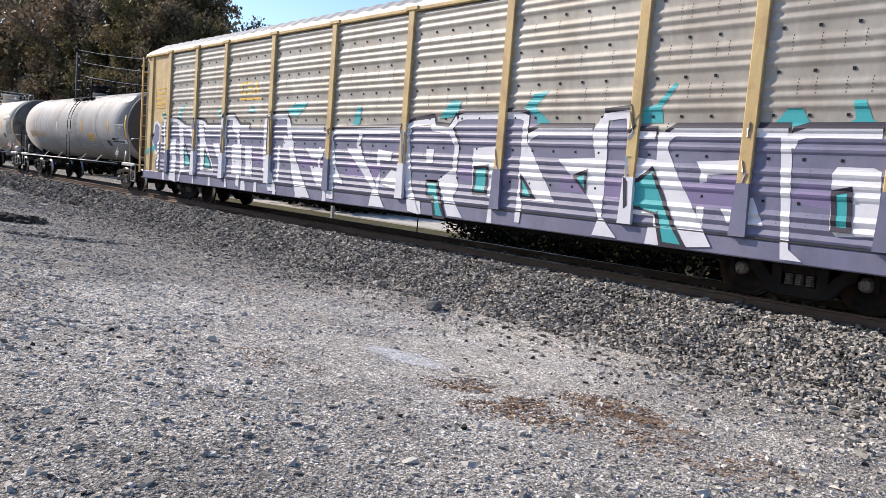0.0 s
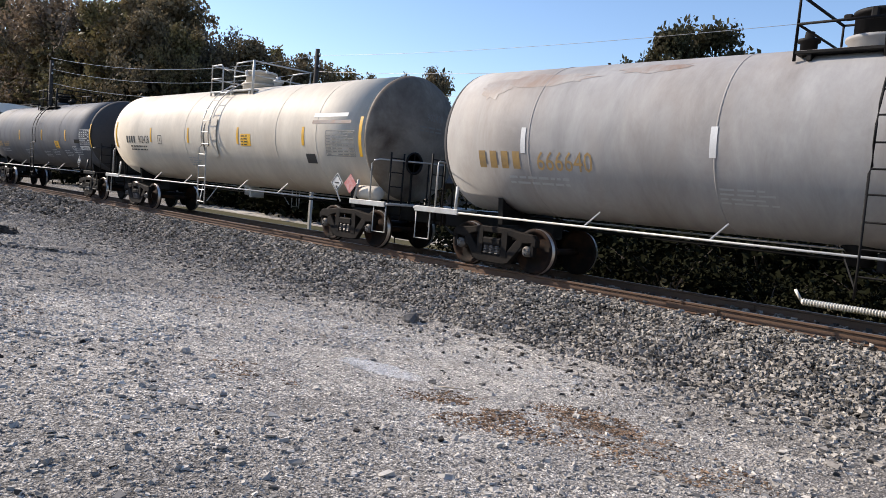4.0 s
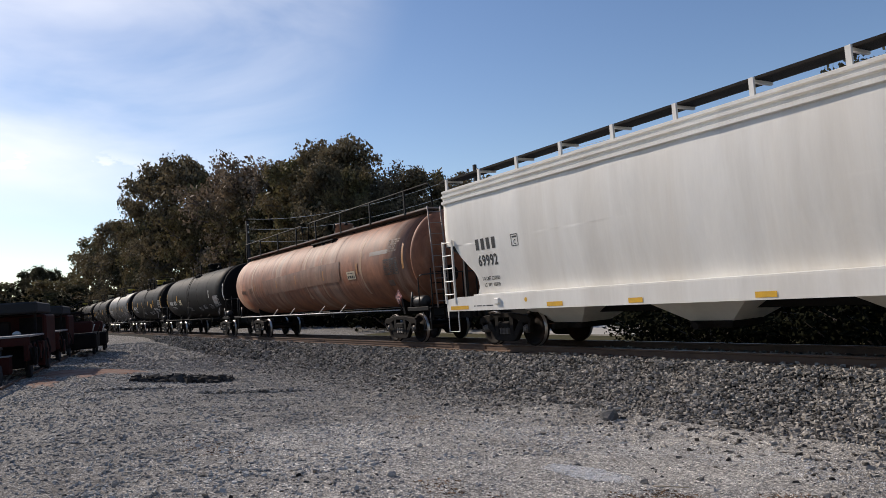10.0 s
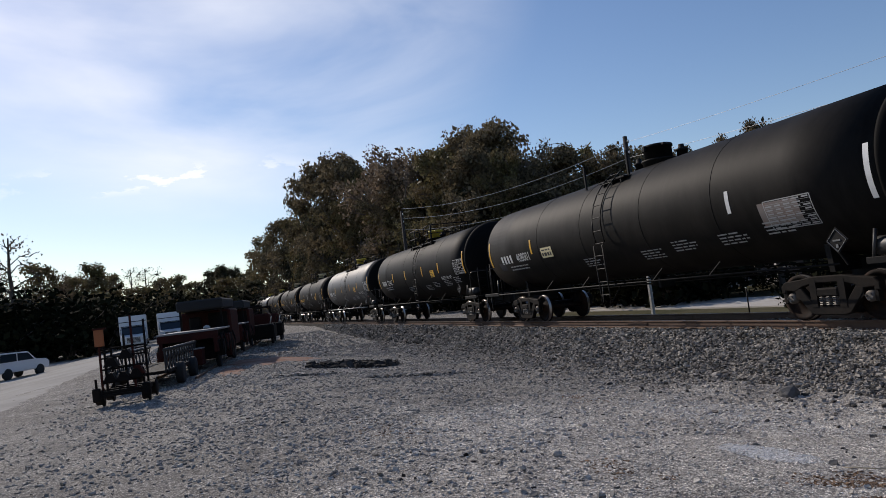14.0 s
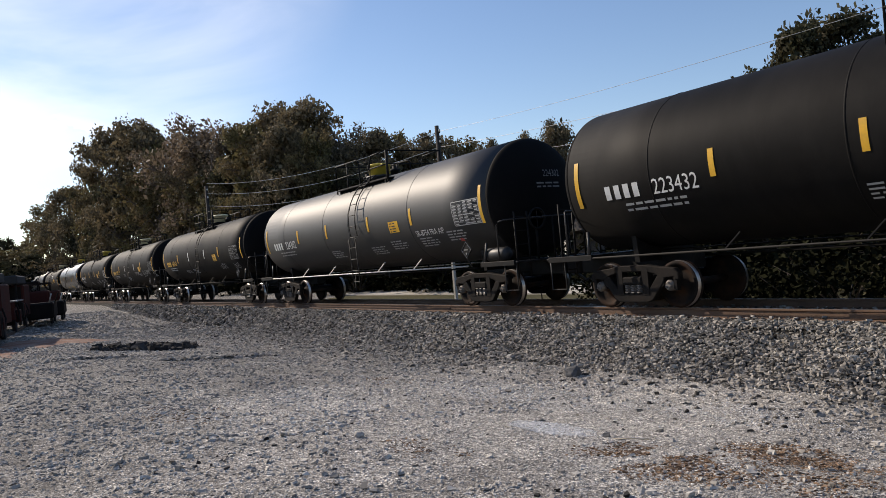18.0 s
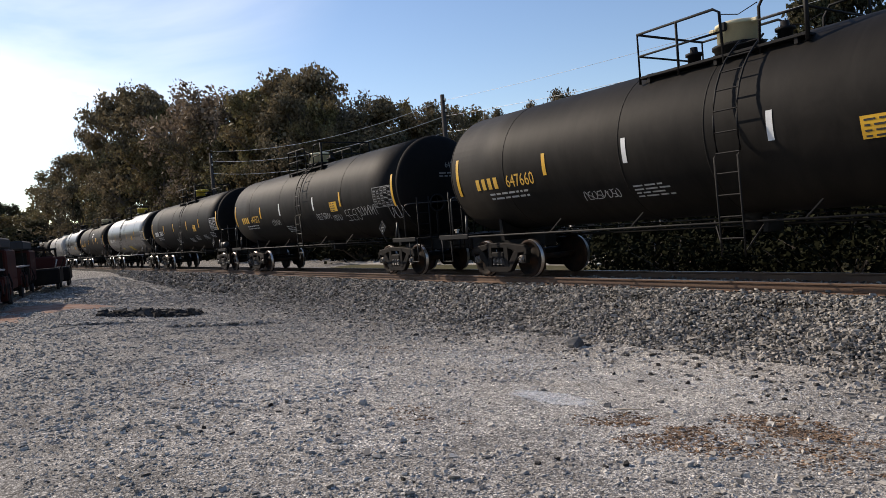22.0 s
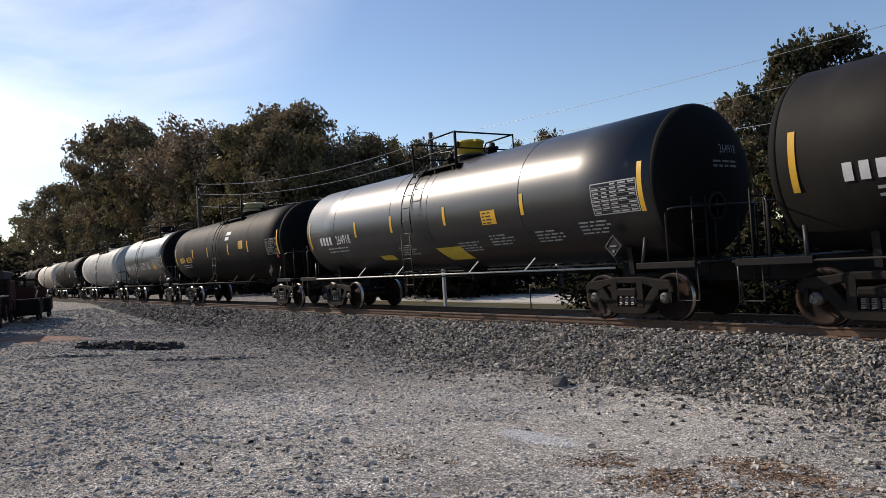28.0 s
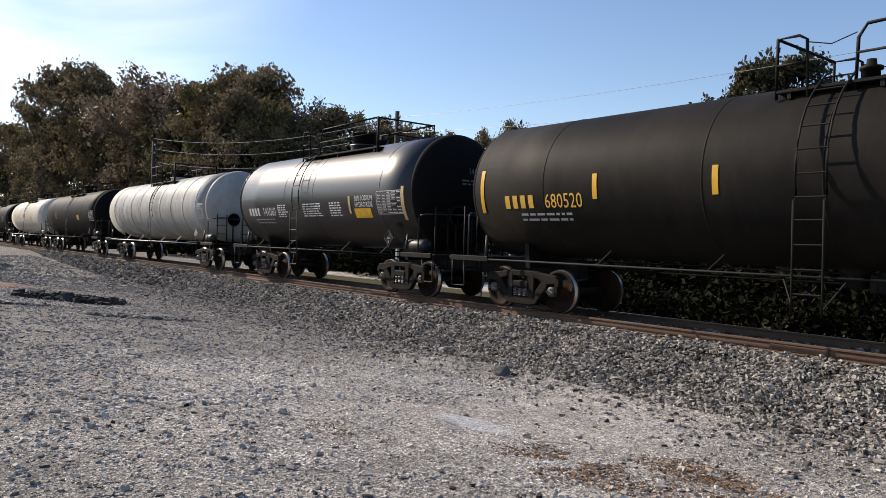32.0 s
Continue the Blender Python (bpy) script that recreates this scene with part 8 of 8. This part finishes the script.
def track_machine(m, cab=True, label=""):
    """A low work machine: red frame full of gear, a flat deck, a black canopy and an engine house."""
    t = thing("track_machine", m, label, "track machine")
    for y in (-0.85, 0.85):
        part("frame_beam", box(bmesh.new(), 0, y, 0.82, 7.0, 0.12, 0.5, bevel=0.02), machine_red, t)
    part("belly", box(bmesh.new(), -0.3, 0, 0.66, 6.2, 1.5, 0.66, bevel=0.05), machine_black, t)
    part("deck_plate", box(bmesh.new(), 1.9, 0, 1.31, 3.2, 1.95, 0.06, bevel=0.01), dim_deck, t, "worn bare-metal deck")
    part("deck_edge", box(bmesh.new(), 3.46, 0, 1.16, 0.1, 1.9, 0.24), machine_red, t)
    part("gear_housing", box(bmesh.new(), 1.6, 0, 1.12, 2.6, 1.5, 0.32, bevel=0.04), machine_black, t)
    rng = random.Random(len(label))
    for k in range(14):
        x, y = rng.uniform(-0.6, 3.2), rng.choice((-0.98, 0.98))
        h = rng.uniform(0.25, 0.7)
        part("gear_box", box(bmesh.new(), x, y, 0.45 + rng.uniform(0.1, 0.5), rng.uniform(0.15, 0.5), 0.2, h, bevel=0.02), (machine_black, machine_red)[k % 2], t)
    for k in range(9):
        x = -0.4 + 0.45 * k
        y = -0.98 if k % 2 else 0.98
        part("hose", tube(bmesh.new(), [(x, y, 1.15), (x + 0.12, y * 1.1, 0.8), (x + 0.3, y * 1.06, 0.5), (x + 0.42, y, 0.95)], 0.03, 6), machine_black, t)
    for x in (-2.2, 2.2):
        for y in (-0.75, 0.75):
            wheel_part(t, x, y, 0.36, 0.14)
    part("engine_house", box(bmesh.new(), -2.1, 0, 1.45, 2.6, 1.85, 1.1, bevel=0.06), machine_red, t)
    part("radiator", box(bmesh.new(), -0.78, 0.45, 1.5, 0.06, 0.7, 0.8), machine_black, t)
    part("exhaust", tube(bmesh.new(), [(-2.2, 0.5, 1.95), (-2.2, 0.5, 2.35)], 0.05, 8), machine_black, t)
    if cab:
        for x in (-2.9, 0.3):
            for y in (-0.72, 0.72):
                part("cab_post", box(bmesh.new(), x, y, 1.65, 0.07, 0.07, 0.8), machine_black, t)
        part("canopy", box(bmesh.new(), -1.3, 0, 2.23, 3.6, 1.65, 0.38, bevel=0.05), tyre_mat, t, "deep black canopy")
        part("seat", box(bmesh.new(), -0.2, -0.3, 1.55, 0.4, 0.4, 0.5, bevel=0.05), machine_black, t)
    part("tool_chest", box(bmesh.new(), 3.85, 0.25, 0.50, 0.6, 0.5, 0.5, bevel=0.02), machine_red, t)
    part("chest_lid", box(bmesh.new(), 3.85, 0.25, 0.77, 0.62, 0.52, 0.03), dim_deck, t)
    bm = bmesh.new()
    lathe(bm, [(0.0, 0.12), (0.05, 0.13), (0.10, 0.09), (0.13, 0.02)], 12, axis="z")
    bmesh.ops.translate(bm, verts=bm.verts, vec=(0.9, 0.25, 1.34))
    part("lamp", bm, galvanised, t)
    return t


def low_machine(m, label):
    """A far, low machine with levers and a stubby mast."""
    t = thing("track_machine", m, label, "track machine")
    part("belly", box(bmesh.new(), 0, 0, 0.7, 4.2, 1.9, 0.8, bevel=0.08), machine_black, t)
    part("hood", box(bmesh.new(), -0.9, -0.1, 1.35, 1.8, 1.6, 0.7, bevel=0.08), machine_red, t)
    part("canopy", box(bmesh.new(), -0.9, -0.3, 2.15, 1.5, 1.1, 0.12, bevel=0.02), machine_black, t)
    for y in (-0.8, 0.2):
        for x in (-1.5, -0.3):
            part("canopy_post", box(bmesh.new(), x, y, 1.85, 0.06, 0.06, 0.6), machine_black, t)
    for k, (x, y, lean) in enumerate(((1.6, 0.7, 0.3), (1.9, -0.2, -0.2), (0.6, 0.9, 0.4))):
        part("lever", tube(bmesh.new(), [(x, y, 0.9), (x + lean, y + lean * 0.6, 1.5)], 0.03, 6), galvanised if k == 0 else machine_black, t)
    for x in (-1.4, 1.4):
        for y in (-0.8, 0.8):
            wheel_part(t, x, y, 0.34, 0.14)
    return t


def box_truck(m, long=6.0, label="white delivery truck with a tall box body"):
    t = thing("delivery_truck", m, label, "truck", group="parked trucks")
    part("cargo_box", box(bmesh.new(), -long / 2 - 0.3, 0, 2.35, long, 2.5, 2.7, bevel=0.04), van_white, t)
    bm = bmesh.new()
    extrude_outline(bm, [(0, 0.6), (1.9, 0.6), (2.0, 1.45), (1.1, 1.65), (0.65, 2.5), (0, 2.55)], -1.1, 1.1)
    cab = part("cab", bm, van_white, t)
    part("windscreen", box(bmesh.new(), 0.93, 0, 2.06, 0.06, 2.0, 0.95, 0, -28, 0), glass_dark, cab)
    part("grille", box(bmesh.new(), 2.0, 0, 1.05, 0.06, 1.2, 0.55), glass_dark, cab)
    for z in (0.85, 0.98, 1.11, 1.24):
        part("grille_bar", box(bmesh.new(), 2.04, 0, z, 0.04, 1.2, 0.04), galvanised, cab)
    part("visor", box(bmesh.new(), 0.62, 0, 2.56, 0.5, 2.1, 0.06), machine_black, cab)
    part("box_trim", box(bmesh.new(), -0.28, 0, 3.05, 0.06, 2.44, 0.07), machine_black, t)
    for y in (-1.0, 1.0):
        part("door_window", box(bmesh.new(), 0.45, y * 1.11, 2.02, 0.7, 0.04, 0.6), glass_dark, cab)
        part("mirror", box(bmesh.new(), 0.95, y * 1.42, 1.95, 0.12, 0.24, 0.5, bevel=0.03), machine_black, cab)
    for y in (-0.85, 0.85):
        part("headlight", box(bmesh.new(), 2.0, y, 1.1, 0.06, 0.3, 0.25), placard_mat, cab)
    part("bumper", box(bmesh.new(), 2.1, 0, 0.6, 0.2, 2.2, 0.3, bevel=0.03), galvanised, t)
    part("chassis", box(bmesh.new(), -long / 2, 0, 0.8, long + 1.5, 0.9, 0.3), machine_black, t)
    for x in (1.2, -long + 1.0, -long + 2.1):
        for y in (-1.0, 1.0):
            wheel_part(t, x, y, 0.48, 0.28)
    return t


def station_wagon(m):
    t = thing("sport_utility_car", m, "white sport utility car parked on the gravel", "car")
    bm = bmesh.new()
    extrude_outline(bm, [(-2.35, 0.45), (2.35, 0.45), (2.4, 0.85), (2.2, 1.05), (1.15, 1.15), (0.5, 1.72), (-2.0, 1.78), (-2.35, 1.1)], -0.92, 0.92)
    bmesh.ops.bevel(bm, geom=bm.edges[:], offset=0.06, segments=2, affect="EDGES")
    body = part("body", bm, van_white, t)
    for y in (-0.925, 0.925):
        bm = bmesh.new()
        extrude_outline(bm, [(0.95, 1.15), (0.42, 1.62), (-0.5, 1.66), (-0.5, 1.15)], y - 0.01, y + 0.01)
        part("side_window", bm, glass_dark, body)
        bm = bmesh.new()
        extrude_outline(bm, [(-0.6, 1.15), (-0.6, 1.66), (-1.9, 1.68), (-2.1, 1.15)], y - 0.01, y + 0.01)
        part("side_window", bm, glass_dark, body)
    part("rear_window", box(bmesh.new(), -2.2, 0, 1.42, 0.04, 1.5, 0.5, 0, 16, 0), glass_dark, body)
    part("windscreen", box(bmesh.new(), 0.83, 0, 1.42, 0.04, 1.5, 0.8, 0, -48, 0), glass_dark, body)
    for y in (-0.75, 0.75):
        part("tail_light", box(bmesh.new(), -2.34, y, 1.0, 0.06, 0.2, 0.35), red_ink, body)
        part("roof_bar", box(bmesh.new(), -0.7, y, 1.83, 2.2, 0.05, 0.05), machine_black, body)
    for x in (-1.4, 1.45):
        for y in (-0.85, 0.85):
            wheel_part(t, x, y, 0.37, 0.24)
    return t


rail_cart(pose(-18.35, -1.62, 0.0, 0, 0, -6))
ramp_trailer(pose(-22.6, -1.15, 0.0, 0, 0, -9))
track_machine(pose(-28.6, 0.25, 0.0, 0, 0, -9), True, "dark red track machine under a deep black canopy")
track_machine(pose(-37.4, 1.55, 0.0, 0, 0, -9), True, "greasy track machine behind the first one")
low_machine(pose(-42.5, 3.3, -0.05, 0, 0, -8), "low black and red track machine with levers")
low_machine(pose(-47.5, 4.3, -0.1, 0, 0, -8), "low black track machine at the end of the row")
# the rusty siding on which they stand
siding = thing("siding", pose(-34, 1.0, 0.0, 0, 0, -9), "rusty siding rails half sunk in the gravel", "railway track", kind="structure")
for y in (-0.75, 0.75):
    part("rail", box(bmesh.new(), 0, y, 0.03, 24, 0.07, 0.1, bevel=0.01), rust_rail, siding)
for truck in (box_truck(pose(-73, -5.5, -0.15, 0, 0, 3)), box_truck(pose(-80, -2.5, -0.1, 0, 0, 3), 7.5, "white box truck with a pale cab roof")):
    truck.scale = (0.95, 0.95, 0.84)
station_wagon(pose(-56.0, -11.9, -0.63, 0, 0, 150))
lane = new("yard_lane", grid_mesh("yard_lane", spread_out([(-112, -14, 2.0)]), spread_out([(-40, -3.8, 1.2)]), lambda x, y: ground_height(x, y) + (0.02 if y < -4.0 - 0.02 * (x + 60) else -0.06), lane_dirt))
tagged(lane, "pale dusty lane along the yard", "lane", kind="structure")
ground_strip("street", [(-140, -60), (-118, -60), (-112, 0), (-140, 3)], 0.05, asphalt, "pale grey street at the yard's far side", "street")


# ---- what moves ----
def run(t):
    """How far the train has come after t seconds, in metres: it slows a little all the time."""
    k = t / 16
    return 137.911 * k - 0.321 * k ** 2 - 3.678 * k ** 3 + 0.687 * k ** 4


def motions():
    for car, u in CARS:
        walk(car, [(t, pose(u + run(t), TRACK, RAIL)) for t in range(0, 33)])
    for k in (0, 1):
        master = MASTERS[k]
        place = master.location.copy()
        walk(master, [(n / 15, pose(place.x, 0, WHEEL_R) @ Matrix.Rotation(run(n / 15) / WHEEL_R, 4, "Y")) for n in range(0, 481)])
        for ob in scene.objects:
            if ob is not master and ob.name.startswith("wheelset") and abs(ob.location.x - place.x) < 0.01:
                walked = ob.animation_data_create()
                ob.rotation_mode = "QUATERNION"
                walked.action = master.animation_data.action
                walked.action_slot = master.animation_data.action_slot


motions()
